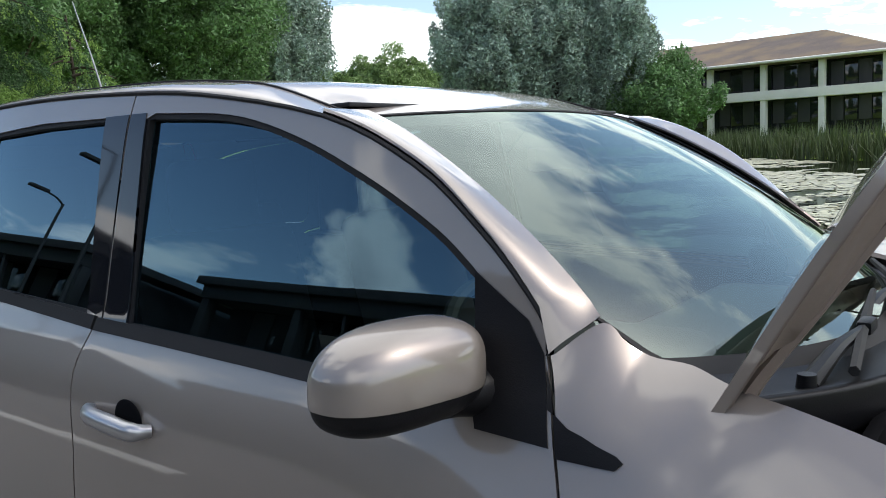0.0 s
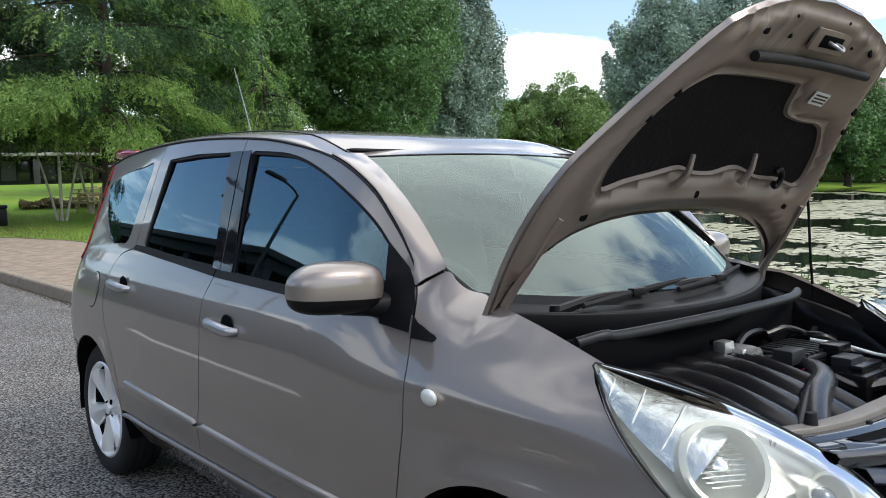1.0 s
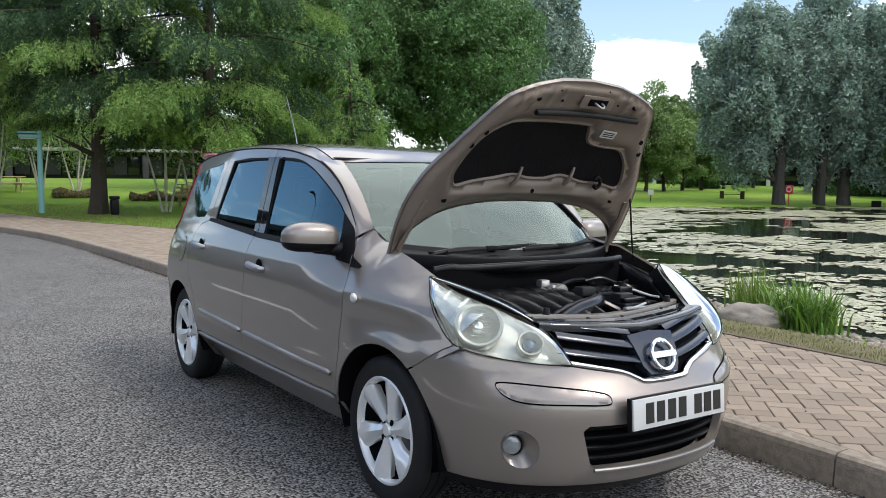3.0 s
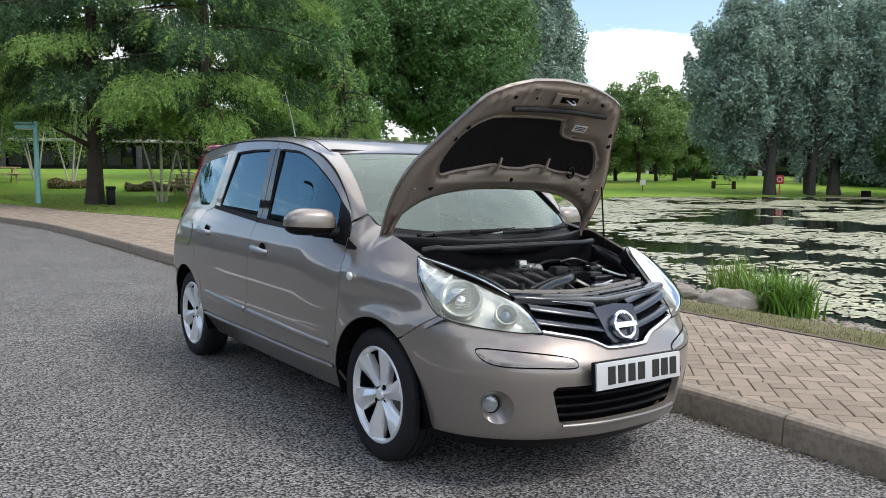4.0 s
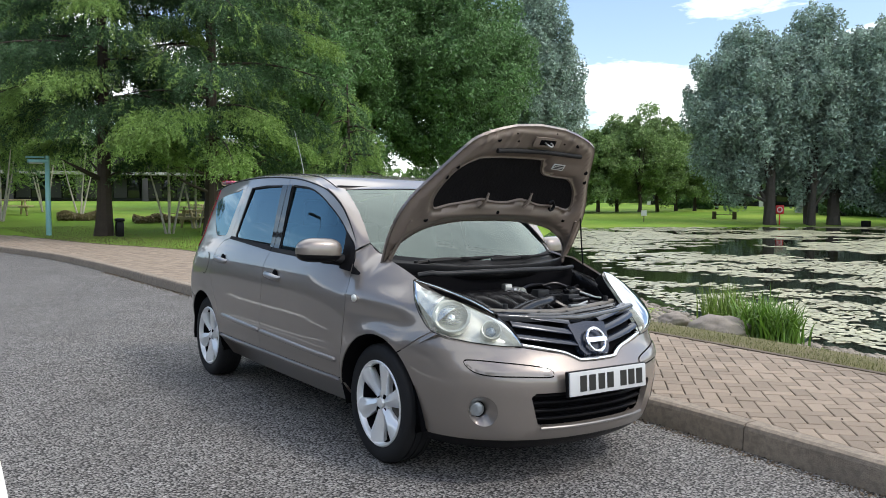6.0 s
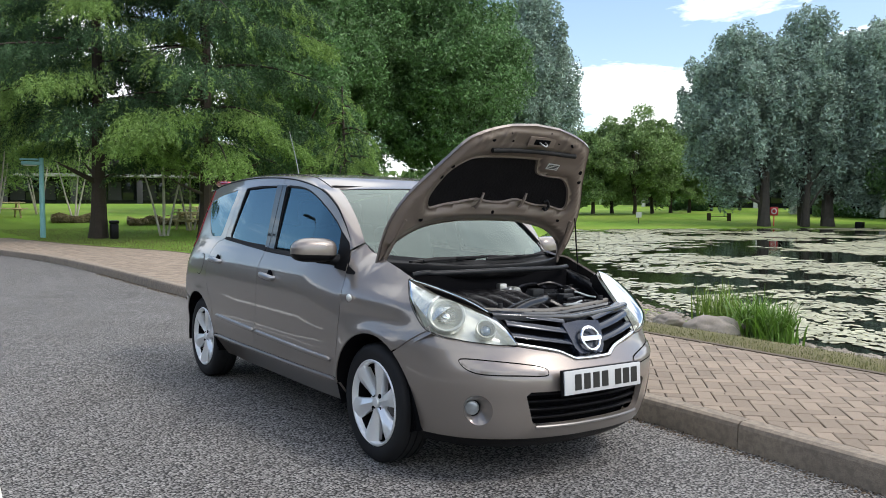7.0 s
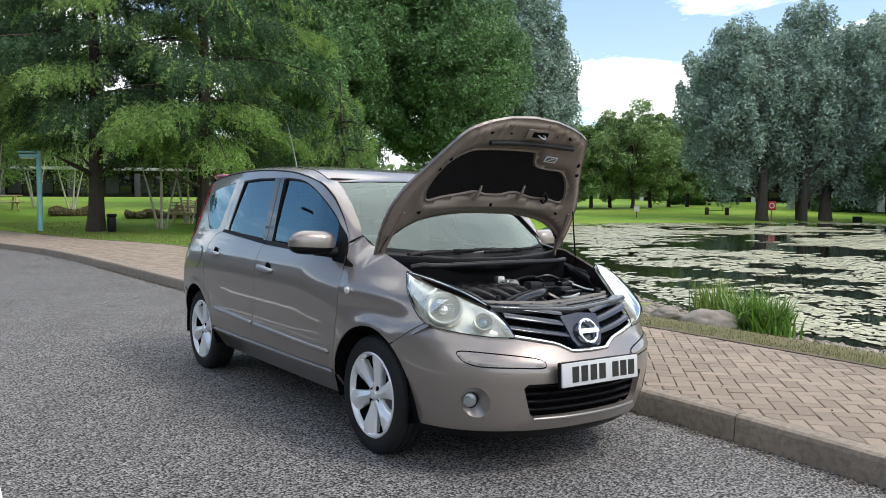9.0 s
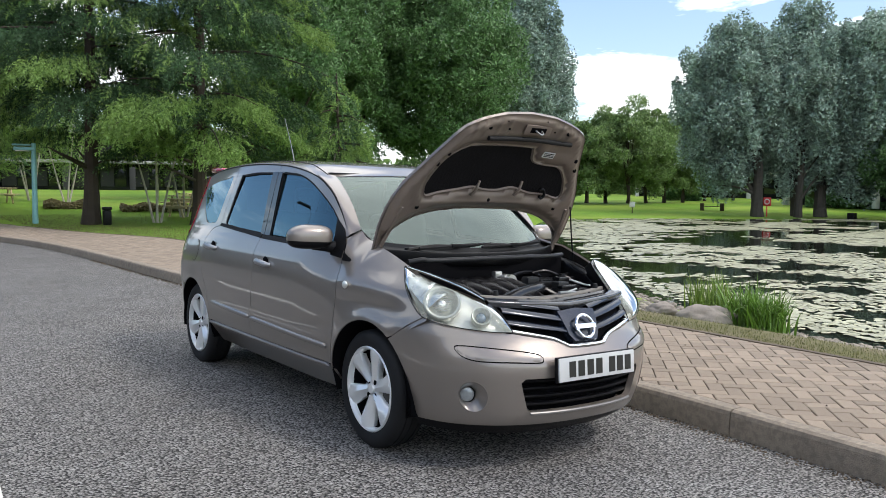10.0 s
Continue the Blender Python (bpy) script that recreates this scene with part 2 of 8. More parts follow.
def tri_object(name, verts, faces, material, parent=None, smooth=False):
    """Fast link of big numpy arrays; faces all have the same number of corners."""
    verts, faces = np.asarray(verts, np.float32), np.asarray(faces, np.int32)
    me = bpy.data.meshes.new(name)
    k = faces.shape[1]
    me.vertices.add(len(verts))
    me.vertices.foreach_set("co", verts.ravel())
    me.loops.add(faces.size)
    me.loops.foreach_set("vertex_index", faces.ravel())
    me.polygons.add(len(faces))
    me.polygons.foreach_set("loop_start", np.arange(0, faces.size, k, dtype=np.int32))
    if smooth:
        me.polygons.foreach_set("use_smooth", np.ones(len(faces), bool))
    me.materials.append(material)
    me.update(calc_edges=True)
    ob = new(name, me)
    if parent is not None:
        ob.parent = parent
    return ob


def part(name, bm, material, parent, label="", smooth=True, matrix=None):
    """Links a bmesh as one mesh object under a thing or a part."""
    me = bpy.data.meshes.new(name)
    bm.to_mesh(me)
    bm.free()
    me.materials.append(material)
    if smooth:
        me.polygons.foreach_set("use_smooth", [True] * len(me.polygons))
        me.set_sharp_from_angle(angle=radians(38))
    ob = new(name, me)
    ob.parent = parent
    if matrix is not None:
        ob.matrix_local = matrix
    if label:
        tagged(ob, label)
    return ob


def empty(name, m, label, category, group="", kind=""):
    ob = new(name)
    ob.empty_display_size = 0.2
    ob.matrix_world = m
    return tagged(ob, label, category, group, kind)


def box(bm, x0, x1, y0, y1, z0, z1, bevel=0.0, m=None, seg=2):
    mm = Matrix.LocRotScale(((x0 + x1) / 2, (y0 + y1) / 2, (z0 + z1) / 2), None, (abs(x1 - x0), abs(y1 - y0), abs(z1 - z0)))
    r = bmesh.ops.create_cube(bm, size=1.0, matrix=mm)
    vs = r["verts"]
    if bevel:
        es = list({e for v in vs for e in v.link_edges})
        rb = bmesh.ops.bevel(bm, geom=es, offset=bevel, segments=seg, affect="EDGES", profile=0.6)
        vs = list({v for f in rb["faces"] for v in f.verts} | {v for v in vs if v.is_valid})
    if m is not None:
        bmesh.ops.transform(bm, matrix=m, verts=vs)
    return vs


def cyl(bm, p, q, r, r2=None, seg=14, caps=True):
    p, q = Vector(p), Vector(q)
    d = q - p
    m = Matrix.Translation((p + q) / 2) @ d.to_track_quat("Z", "Y").to_matrix().to_4x4()
    return bmesh.ops.create_cone(bm, cap_ends=caps, segments=seg, radius1=r, radius2=r if r2 is None else r2, depth=d.length, matrix=m)["verts"]


def catmull(pts, n=8, closed=False):
    """A smooth polyline through the points."""
    p = np.array(pts, float)
    if closed:
        p = np.vstack([p[-1], p, p[0], p[1]])
    else:
        p = np.vstack([2 * p[0] - p[1], p, 2 * p[-1] - p[-2]])
    out = []
    for i in range(1, len(p) - 2):
        t = np.linspace(0, 1, n, endpoint=False)[:, None]
        a, b, c, d = p[i - 1], p[i], p[i + 1], p[i + 2]
        out.append(0.5 * (2 * b + (c - a) * t + (2 * a - 5 * b + 4 * c - d) * t**2 + (3 * b - a - 3 * c + d) * t**3))
    out = np.vstack(out)
    return out if closed else np.vstack([out, p[-2]])


def tube(bm, pts, r, seg=8, n=6, smooth=True, caps=True):
    """A round tube along a smooth line; r: one radius or one for each given point."""
    pts = np.array(pts, float)
    line = catmull(pts, n) if smooth and len(pts) > 2 else pts
    rr = np.interp(np.linspace(0, 1, len(line)), np.linspace(0, 1, len(pts)), r if np.ndim(r) else [r] * len(pts))
    rings = []
    ref = Vector((0.13, 0.21, 0.97))
    for i, p in enumerate(line):
        a, b = line[max(i - 1, 0)], line[min(i + 1, len(line) - 1)]
        d = Vector(b - a).normalized()
        s = d.cross(ref)
        if s.length < 0.2:
            s = d.cross(Vector((1, 0, 0)))
        s.normalize()
        u = s.cross(d)
        rings.append([bm.verts.new(Vector(p) + float(rr[i]) * (math.cos(k * 2 * math.pi / seg) * s + math.sin(k * 2 * math.pi / seg) * u)) for k in range(seg)])
    for A, B in zip(rings, rings[1:]):
        for k in range(seg):
            bm.faces.new((A[k], A[(k + 1) % seg], B[(k + 1) % seg], B[k]))
    if caps:
        bm.faces.new(rings[0][::-1])
        bm.faces.new(rings[-1])


def curve1(*knots):
    """A smooth function through (u, v) knots (monotone cubic)."""
    u, v = np.array(knots, float).T
    h, d = np.diff(u), np.diff(v) / np.diff(u)
    m = np.zeros(len(u))
    for i in range(1, len(u) - 1):
        if d[i - 1] * d[i] > 0:
            w1, w2 = 2 * h[i] + h[i - 1], h[i] + 2 * h[i - 1]
            m[i] = (w1 + w2) / (w1 / d[i - 1] + w2 / d[i])
    m[0], m[-1] = d[0], d[-1]

    def f(x):
        x = np.asarray(x, float)
        i = np.clip(np.searchsorted(u, x) - 1, 0, len(h) - 1)
        t = np.clip((x - u[i]) / h[i], 0, 1)
        s = t * t * (3 - 2 * t)
        cub = v[i] * (1 - s) + v[i + 1] * s + h[i] * (m[i] * t * (1 - t) ** 2 - m[i + 1] * t * t * (1 - t))
        return cub + np.where(x < u[0], (x - u[0]) * m[0], 0) + np.where(x > u[-1], (x - u[-1]) * m[-1], 0)
    return f

# ---- ground, road, pavement, pond ----
kerb_x = curve1((-60, -7), (-30, -1.8), (-10, 0.50), (-6, 0.79), (-3.1, 0.985), (-1.5, 1.08), (2, 1.08), (7.6, 0.86), (11, 0.80), (15.3, 0.59), (19.5, -0.03), (30, -2.6), (45, -9.5), (70, -30))
back_x = curve1((-60, -3.0), (-30, 1.2), (-12, 2.65), (-6, 2.95), (-2.1, 3.09), (-0.7, 3.16), (2, 3.22), (8, 3.5), (15.4, 3.58), (20.7, 2.35), (29.5, 0.9), (45, -5), (70, -25))
KERB_TOP = 0.10
WATER = -0.75


def road_z(x):
    """Crossfall towards the kerb, a flatter crown on the far side."""
    x = np.asarray(x, float)
    return np.where(x > -4.0, -0.0335 - 0.0166 * x, 0.0329)


shore_x = curve1((-80, 6.5), (-30, 7.4), (-8, 8.0), (0.6, 8.5), (1.8, 8.6), (5.1, 9.8), (8, 11.5), (14, 16.5), (30, 29.5), (43, 42.6), (60, 59))


def smooth(a, b, x):
    t = np.clip((np.asarray(x, float) - a) / (b - a), 0, 1)
    return t * t * (3 - 2 * t)


def far_shore(x, y):
    """How far inland past the pond's far banks, in metres."""
    return np.maximum(0.425 * (x - 58.4) + 0.906 * (y - 38.1), 0.63 * (x - 49.8) - 0.777 * (y - 11.2))


def land_z(x, y):
    """Height of the lawns and the pond's bed."""
    x, y = np.asarray(x, float), np.asarray(y, float)
    u = np.clip((x - back_x(y)) / np.maximum(shore_x(y) - back_x(y), 1.0), -1, 3)
    near = np.interp(u, [0, 0.13, 0.21, 0.30, 0.60, 1.0, 1.4, 2.0], [0.085, 0.065, -0.07, -0.25, -0.55, -0.78, -1.3, -1.6])
    r = np.hypot(x + 3, y + 5)
    lawn = np.interp(r, [20, 30, 45, 75, 120, 300], [0.075, 0.10, 0.75, 1.25, 1.6, 2.5])
    inland = smooth(7, 14, y - 0.75 * np.maximum(x - 5.0, 0))
    z = near * (1 - inland) + lawn * inland
    bank = smooth(-7, 1.0, x - shore_x(y)) * smooth(9, 20, y)
    z = z * (1 - bank) - 1.1 * bank
    f = far_shore(x, y)
    far = np.interp(f, [-6, 0, 4, 20, 60, 300], [-1.4, -0.80, -0.55, 0.10, 1.2, 3.0])
    w = smooth(-9, -3, f) * smooth(-1, 4, x - shore_x(y) + 8 * smooth(-3, 2, f))
    z = z * (1 - w) + far * w
    side = smooth(0.0, -0.5, x - back_x(y))      # under pavement and road
    z = z * (1 - side) + (-0.30) * side
    over = smooth(-20.6, -21.6, x - kerb_x(y))
    return z * (1 - over) + 0.0 * over


def axis(*spans):
    return np.unique(np.concatenate([np.linspace(a, b, n) for a, b, n in spans]))


gx = axis((-900, -60, 9), (-60, -12, 25), (-12, 2, 29), (2, 16, 71), (16, 70, 61), (70, 160, 19), (160, 900, 9))
gy = axis((-900, -60, 9), (-60, -8, 14), (-8, 12, 61), (12, 60, 65), (60, 160, 21), (160, 900, 9))
GX, GY = np.meshgrid(gx, gy)
GZ = land_z(GX, GY)
nx, ny = len(gx), len(gy)
idx = np.arange(nx * ny).reshape(ny, nx)
quads = np.stack([idx[:-1, :-1], idx[:-1, 1:], idx[1:, 1:], idx[1:, :-1]], -1).reshape(-1, 4)
ground = tri_object("ground", np.stack([GX, GY, GZ], -1).reshape(-1, 3), quads, M_GRASS, smooth=True)
tagged(ground, "mown green lawn and bank sloping down to the pond", "lawn", kind="structure")

ys = axis((-200, -60, 12), (-60, -8, 40), (-8, 24, 97), (24, 70, 47))
us = np.linspace(0, 1, 41)
RX = (kerb_x(ys)[:, None] - 21.0) + 21.0 * us[None, :]
RY = np.repeat(ys[:, None], len(us), 1)
KX = kerb_x(ys)[:, None] * np.ones_like(RX)
RZ = road_z(RX - KX + 1.08)
n0 = len(us)
ri = np.arange(len(ys) * n0).reshape(len(ys), n0)
road = tri_object("road", np.stack([RX, RY, RZ], -1).reshape(-1, 3), np.stack([ri[:-1, :-1], ri[:-1, 1:], ri[1:, 1:], ri[1:, :-1]], -1).reshape(-1, 4), M_ASPHALT, smooth=True)
tagged(road, "worn grey tarmac road with exposed stone chippings", "road", kind="structure")


def strip(name, ya, yb, xa, xb, z, material, n=20, thick=0.06):
    """A band along the road between two edge functions, with its own thickness."""
    yy = np.linspace(ya, yb, n)
    vs, fs = [], []
    for yv in yy:
        a, b = float(xa(yv)), float(xb(yv))
        za, zb = (z(a, yv), z(b, yv)) if callable(z) else (z, z)
        vs += [(a, yv, za), (b, yv, zb), (b, yv, zb - thick), (a, yv, za - thick)]
    for i in range(n - 1):
        o = 4 * i
        for k in range(4):
            fs.append((o + k, o + (k + 1) % 4, o + 4 + (k + 1) % 4, o + 4 + k))
    fs += [(3, 2, 1, 0), (4 * n - 4, 4 * n - 3, 4 * n - 2, 4 * n - 1)]
    return mesh_object(name, vs, fs, material)


vy = axis((-9, 12, 85))
vu = np.linspace(0.0, 0.30, 12)
VX = back_x(vy)[:, None] - 0.02 + (shore_x(vy) - back_x(vy))[:, None] * vu[None, :]
VY = np.repeat(vy[:, None], len(vu), 1)
VZ = land_z(VX, VY) + 0.006
VZ[:, -1] -= 0.05
vi = np.arange(len(vy) * len(vu)).reshape(len(vy), len(vu))
verge = tri_object("verge", np.stack([VX, VY, VZ], -1).reshape(-1, 3), np.stack([vi[:-1, :-1], vi[:-1, 1:], vi[1:, 1:], vi[1:, :-1]], -1).reshape(-1, 4), M_WORN, smooth=True)
tagged(verge, "worn brown and olive turf between path and pond", "verge", kind="structure")

for ya, yb, bend in ((-3.4, -0.35, lambda y: -2.63 + 0.06 * (y + 1)), (2.25, 6.6, lambda y: -2.80 - 0.03 * (y - 3))):
    mark = strip("road_marking", ya, yb, bend, lambda y: bend(y) + 0.155, lambda x, y: float(road_z(x)) + 0.006, M_MARK, 8, 0.02)
    tagged(mark, "worn white painted line on the road", "road marking", kind="structure")

pavement = strip("pavement", -60, 70, lambda y: kerb_x(y) + 0.13, lambda y: back_x(y) - 0.05, KERB_TOP - 0.018, M_JOINT, 140, 0.25)
tagged(pavement, "footpath of buff clay blocks laid in herringbone", "pavement", kind="structure")

water = mesh_object("water", [(-0, -300, WATER), (400, -300, WATER), (400, 60, WATER), (-0, 60, WATER)], [(0, 1, 2, 3)], M_WATER)
tagged(water, "dark still pond water mirroring trees and sky", "pond", kind="structure")

# ---- the car: shape functions in its own frame (nose towards -y, right side at -x) ----
from mathutils.geometry import delaunay_2d_cdt

CAR = empty("hatchback_car", pose(-0.0191, 0, -0.0335, 0, 0.953, 0), "bronze-grey metallic five-door hatchback parked with its bonnet open", "car")

half_w = curve1((0.15, 0.745), (0.22, 0.775), (0.30, 0.803), (0.40, 0.822), (0.55, 0.838), (0.72, 0.845), (0.84, 0.838), (0.92, 0.822), (1.00, 0.795), (1.07, 0.766), (1.2, 0.735), (1.35, 0.700), (1.46, 0.672), (1.53, 0.645))
front_k = curve1((0.2, 0.06), (0.5, 0.05), (0.64, 0.05), (0.741, 0.075), (0.845, 0.10), (0.96, 0.175), (1.1, 0.20), (1.5, 0.2))
rear_k = curve1((0.2, 0.05), (0.7, 0.03), (1.0, 0.042), (1.2, 0.056), (1.5, 0.086))


def side_x(y, z):
    """Half-width of the body at a station and a height."""
    y, z = np.asarray(y, float), np.asarray(z, float)
    w = half_w(z) - front_k(z) * np.maximum(-0.6 - y, 0) ** 1.5 - rear_k(z) * np.maximum(y - 0.5, 0) ** 1.6
    return w - 0.9 * np.maximum(y - 1.55, 0) ** 2


FA, RA = (-1.374, 0.315, 0.362), (1.282, 0.318, 0.350)      # wheel arches: centre y, z and radius


def side_flare(y, z):
    """The flank with lips raised round the wheel arches and a soft crease above the sill."""
    x = side_x(y, z)
    for cy, cz, r in (FA, RA):
        d = np.hypot(np.asarray(y, float) - cy, np.asarray(z, float) - cz) - r
        x = x + 0.009 * np.exp(-(np.maximum(d, 0) / 0.05) ** 2)
    zz, yy = np.asarray(z, float), np.asarray(y, float)
    top = np.interp(-yy, [1.0, 1.11, 1.25, 1.40, 1.545], [1.10, 1.098, 1.062, 1.018, 0.968])
    span = np.maximum(top - 0.76, 0.05)
    x = x + 0.020 * np.clip(4 * (zz - 0.76) * (top - zz) / span**2, 0, 1) * smooth(-1.0, -1.16, yy) * smooth(-1.70, -1.50, yy)
    return x + 0.008 * np.exp(-((zz - 0.50) / 0.05) ** 2) * smooth(-1.05, -0.95, y) * smooth(0.95, 0.85, y)


def side_point(s):
    return lambda y, z: np.stack([s * side_flare(y, z), np.asarray(y, float), np.asarray(z, float)], -1)


def glass_point(s):
    """The side glass: one plain shallow curve from belt to roof."""
    def f(y, z):
        y, z = np.asarray(y, float), np.asarray(z, float)
        h = z - 1.05
        x = 0.7735 - 0.235 * h - 0.06 * h * h - 0.2 * np.maximum(-0.6 - y, 0) ** 1.5 - 0.053 * np.maximum(y - 0.5, 0) ** 1.6
        return np.stack([s * x, y, z], -1)
    return f


def inside(poly, pts):
    x, y = pts[:, 0], pts[:, 1]
    res = np.zeros(len(pts), bool)
    a = poly
    b = np.roll(poly, -1, 0)
    for (x0, y0), (x1, y1) in zip(a, b):
        if y0 == y1:
            continue
        c = ((y0 > y) != (y1 > y)) & (x < (x1 - x0) * (y - y0) / (y1 - y0) + x0)
        res ^= c
    return res


def dist_to(poly, pts):
    d = np.full(len(pts), 9.0)
    a, b = poly, np.roll(poly, -1, 0)
    for p, q in zip(a, b):
        e = q - p
        t = np.clip(((pts - p) @ e) / max(e @ e, 1e-12), 0, 1)
        d = np.minimum(d, np.hypot(*(pts - p - t[:, None] * e).T))
    return d


def dense(poly, step):
    """Points along a closed outline, no longer apart than step."""
    out = []
    poly = np.asarray(poly, float)
    for p, q in zip(poly, np.roll(poly, -1, 0)):
        n = max(1, int(math.ceil(np.linalg.norm(q - p) / step)))
        out += [p + (q - p) * i / n for i in range(n)]
    return np.array(out)


def shrink(poly, d):
    """An outline moved inwards by d."""
    poly = np.asarray(poly, float)
    area = 0.5 * np.sum(poly[:, 0] * np.roll(poly[:, 1], -1) - np.roll(poly[:, 0], -1) * poly[:, 1])
    t = np.roll(poly, -1, 0) - np.roll(poly, 1, 0)
    t /= np.linalg.norm(t, axis=1)[:, None] + 1e-12
    nrm = np.stack([-t[:, 1], t[:, 0]], 1) * (1 if area > 0 else -1)
    return poly + d * nrm


def skin(name, outline, surf, material, parent, holes=(), res=0.035, gap=0.0, lip=0.012, flip=False, label="", out=0.0):
    """A panel: an outline with holes, in the two numbers of a surface function, with true normals and a folded-in rim.
    lip: depth of the rim; out: how far the panel stands off the surface."""
    loops = [dense(shrink(outline, gap) if gap else np.asarray(outline, float), res)] + [dense(h, res) for h in holes]
    pts, edges = [], []
    for lp in loops:
        o = len(pts)
        pts += [tuple(p) for p in lp]
        edges += [(o + i, o + (i + 1) % len(lp)) for i in range(len(lp))]
    lo, hi = loops[0].min(0), loops[0].max(0)
    g = np.stack(np.meshgrid(np.arange(lo[0] + res / 2, hi[0], res), np.arange(lo[1] + res / 2, hi[1], res)), -1).reshape(-1, 2)
    keep = inside(loops[0], g)
    for lp in loops[1:]:
        keep &= ~inside(lp, g)
    g = g[keep]
    for lp in loops:
        if len(g):
            g = g[dist_to(lp, g) > 0.45 * res]
    pts += [tuple(p) for p in g]
    v2, _, f2, *_ = delaunay_2d_cdt([Vector(p) for p in pts], edges, [], 0, 1e-6)
    uv = np.array([tuple(v) for v in v2])
    mid = np.array([uv[list(f)].mean(0) for f in f2])
    ok = inside(loops[0], mid)
    for lp in loops[1:]:
        ok &= ~inside(lp, mid)
    f2 = [f for f, k in zip(f2, ok) if k]

    def at(u, v):
        p = surf(u, v)
        if out:
            h = 1e-3
            q = np.cross(surf(u + h, v) - surf(u - h, v), surf(u, v + h) - surf(u, v - h))
            q /= np.linalg.norm(q, axis=-1)[..., None] + 1e-12
            p = p + out * q * (-1 if flip else 1)
        return p

    P = at(uv[:, 0], uv[:, 1])
    h = 1e-3
    N = np.cross(surf(uv[:, 0] + h, uv[:, 1]) - surf(uv[:, 0] - h, uv[:, 1]), surf(uv[:, 0], uv[:, 1] + h) - surf(uv[:, 0], uv[:, 1] - h))
    N /= np.linalg.norm(N, axis=1)[:, None] + 1e-12
    if flip:
        N = -N
    faces = []
    for f in f2:
        a, b, c = (P[i] for i in f[:3])
        faces.append(tuple(f) if np.cross(b - a, c - a) @ N[f[0]] > 0 else tuple(f)[::-1])
    verts, norms = list(P), list(N)
    if lip:
        count = {}
        for f in faces:
            for i in range(len(f)):
                e = (f[i], f[(i + 1) % len(f)])
                count[frozenset(e)] = None if frozenset(e) in count else e
        rim = {}
        for e in count.values():
            if e is None:
                continue
            side_n = np.cross(P[e[1]] - P[e[0]], N[e[0]])
            side_n /= np.linalg.norm(side_n) + 1e-12
            for i in e:
                if i not in rim:
                    rim[i] = len(verts)
                    verts.append(P[i])
                    norms.append(side_n)
                    verts.append(P[i] - lip * N[i])
                    norms.append(side_n)
            faces.append((rim[e[1]], rim[e[0]], rim[e[0]] + 1, rim[e[1]] + 1))
    return mesh_object(name, verts, faces, material, parent, True, label, norms)


def raised(surf, outline, h, w=0.012, su=1.0, sign=1.0):
    """The surface lifted by h within an outline, rounded over the width w at its rim."""
    poly = dense(np.asarray(outline, float) * np.array([su, 1.0]), 0.02)

    def f(u, v):
        u, v = np.asarray(u, float), np.asarray(v, float)
        e = 1e-3
        n = np.cross(surf(u + e, v) - surf(u - e, v), surf(u, v + e) - surf(u, v - e))
        n /= np.linalg.norm(n, axis=-1)[..., None] + 1e-12
        d = dist_to(poly, np.stack([u.ravel() * su, v.ravel()], 1)).reshape(u.shape)
        t = np.clip(d / w, 0, 1)
        return surf(u, v) + sign * n * (0.003 + h * np.sqrt(1 - (1 - t) ** 2))[..., None]
    return f


def loft(name, curves, material, parent, label="", closed=False, thick=0.0, sub=1):
    """A sheet through a row of equally long point lines; thick folds the rim and adds a back."""
    P = np.array(curves, float)
    n, m, _ = P.shape
    du, dv = np.gradient(P, axis=0), np.gradient(P, axis=1)
    N = np.cross(dv, du)
    N /= np.linalg.norm(N, axis=-1)[..., None] + 1e-12
    idx2 = np.arange(n * m).reshape(n, m)
    fs = [(idx2[i, j], idx2[i, j + 1], idx2[i + 1, j + 1], idx2[i + 1, j]) for i in range(n - 1) for j in range(m - 1)]
    vs, ns = list(P.reshape(-1, 3)), list(N.reshape(-1, 3))
    if thick:
        o = n * m
        vs += list((P - thick * N).reshape(-1, 3))
        ns += list(-N.reshape(-1, 3))
        fs += [tuple(o + k for k in f)[::-1] for f in list(fs)]
        ring = [idx2[0, j] for j in range(m)] + [idx2[i, -1] for i in range(1, n)] + [idx2[-1, j] for j in range(m - 2, -1, -1)] + [idx2[i, 0] for i in range(n - 2, 0, -1)]
        for a, b in zip(ring, ring[1:] + ring[:1]):
            fs.append((b, a, o + a, o + b))
    return mesh_object(name, vs, fs, material, parent, True, label, ns)

# ---- car materials ----
M_PAINT = mat("bronze_metallic_paint", (0.232, 0.202, 0.178), 0.42, metal=0.5, vary=0.05, scale=2.0, fine=0.12, fine_scale=1400.0, coat=1.0)
M_PAINT.node_tree.nodes["Principled BSDF"].inputs["Coat IOR"].default_value = 1.65
M_UNDER = mat("matt_body_colour", (0.205, 0.165, 0.138), 0.5, metal=0.25, vary=0.12, scale=5.0, fine=0.08, fine_scale=300.0)
M_GREYSTRIP = mat("satin_grey_strip", (0.22, 0.21, 0.20), 0.4, metal=0.4, vary=0.1, scale=8.0)
# near-black, so that the shade inside cavities and gaps lies in the colour
M_SHELL = mat("cavity_shade", (0.005, 0.005, 0.006), 0.85, vary=0.1, spec=0.04)
M_RUBBER = mat("black_rubber", (0.012, 0.012, 0.013), 0.7, vary=0.2, scale=15.0, fine=0.15, spec=0.3)
M_GLOSSBLACK = mat("gloss_black_trim", (0.008, 0.009, 0.012), 0.04, vary=0.1, spec=0.6)
M_CHROME = mat("chrome", (0.80, 0.81, 0.83), 0.08, metal=1.0, vary=0.03)
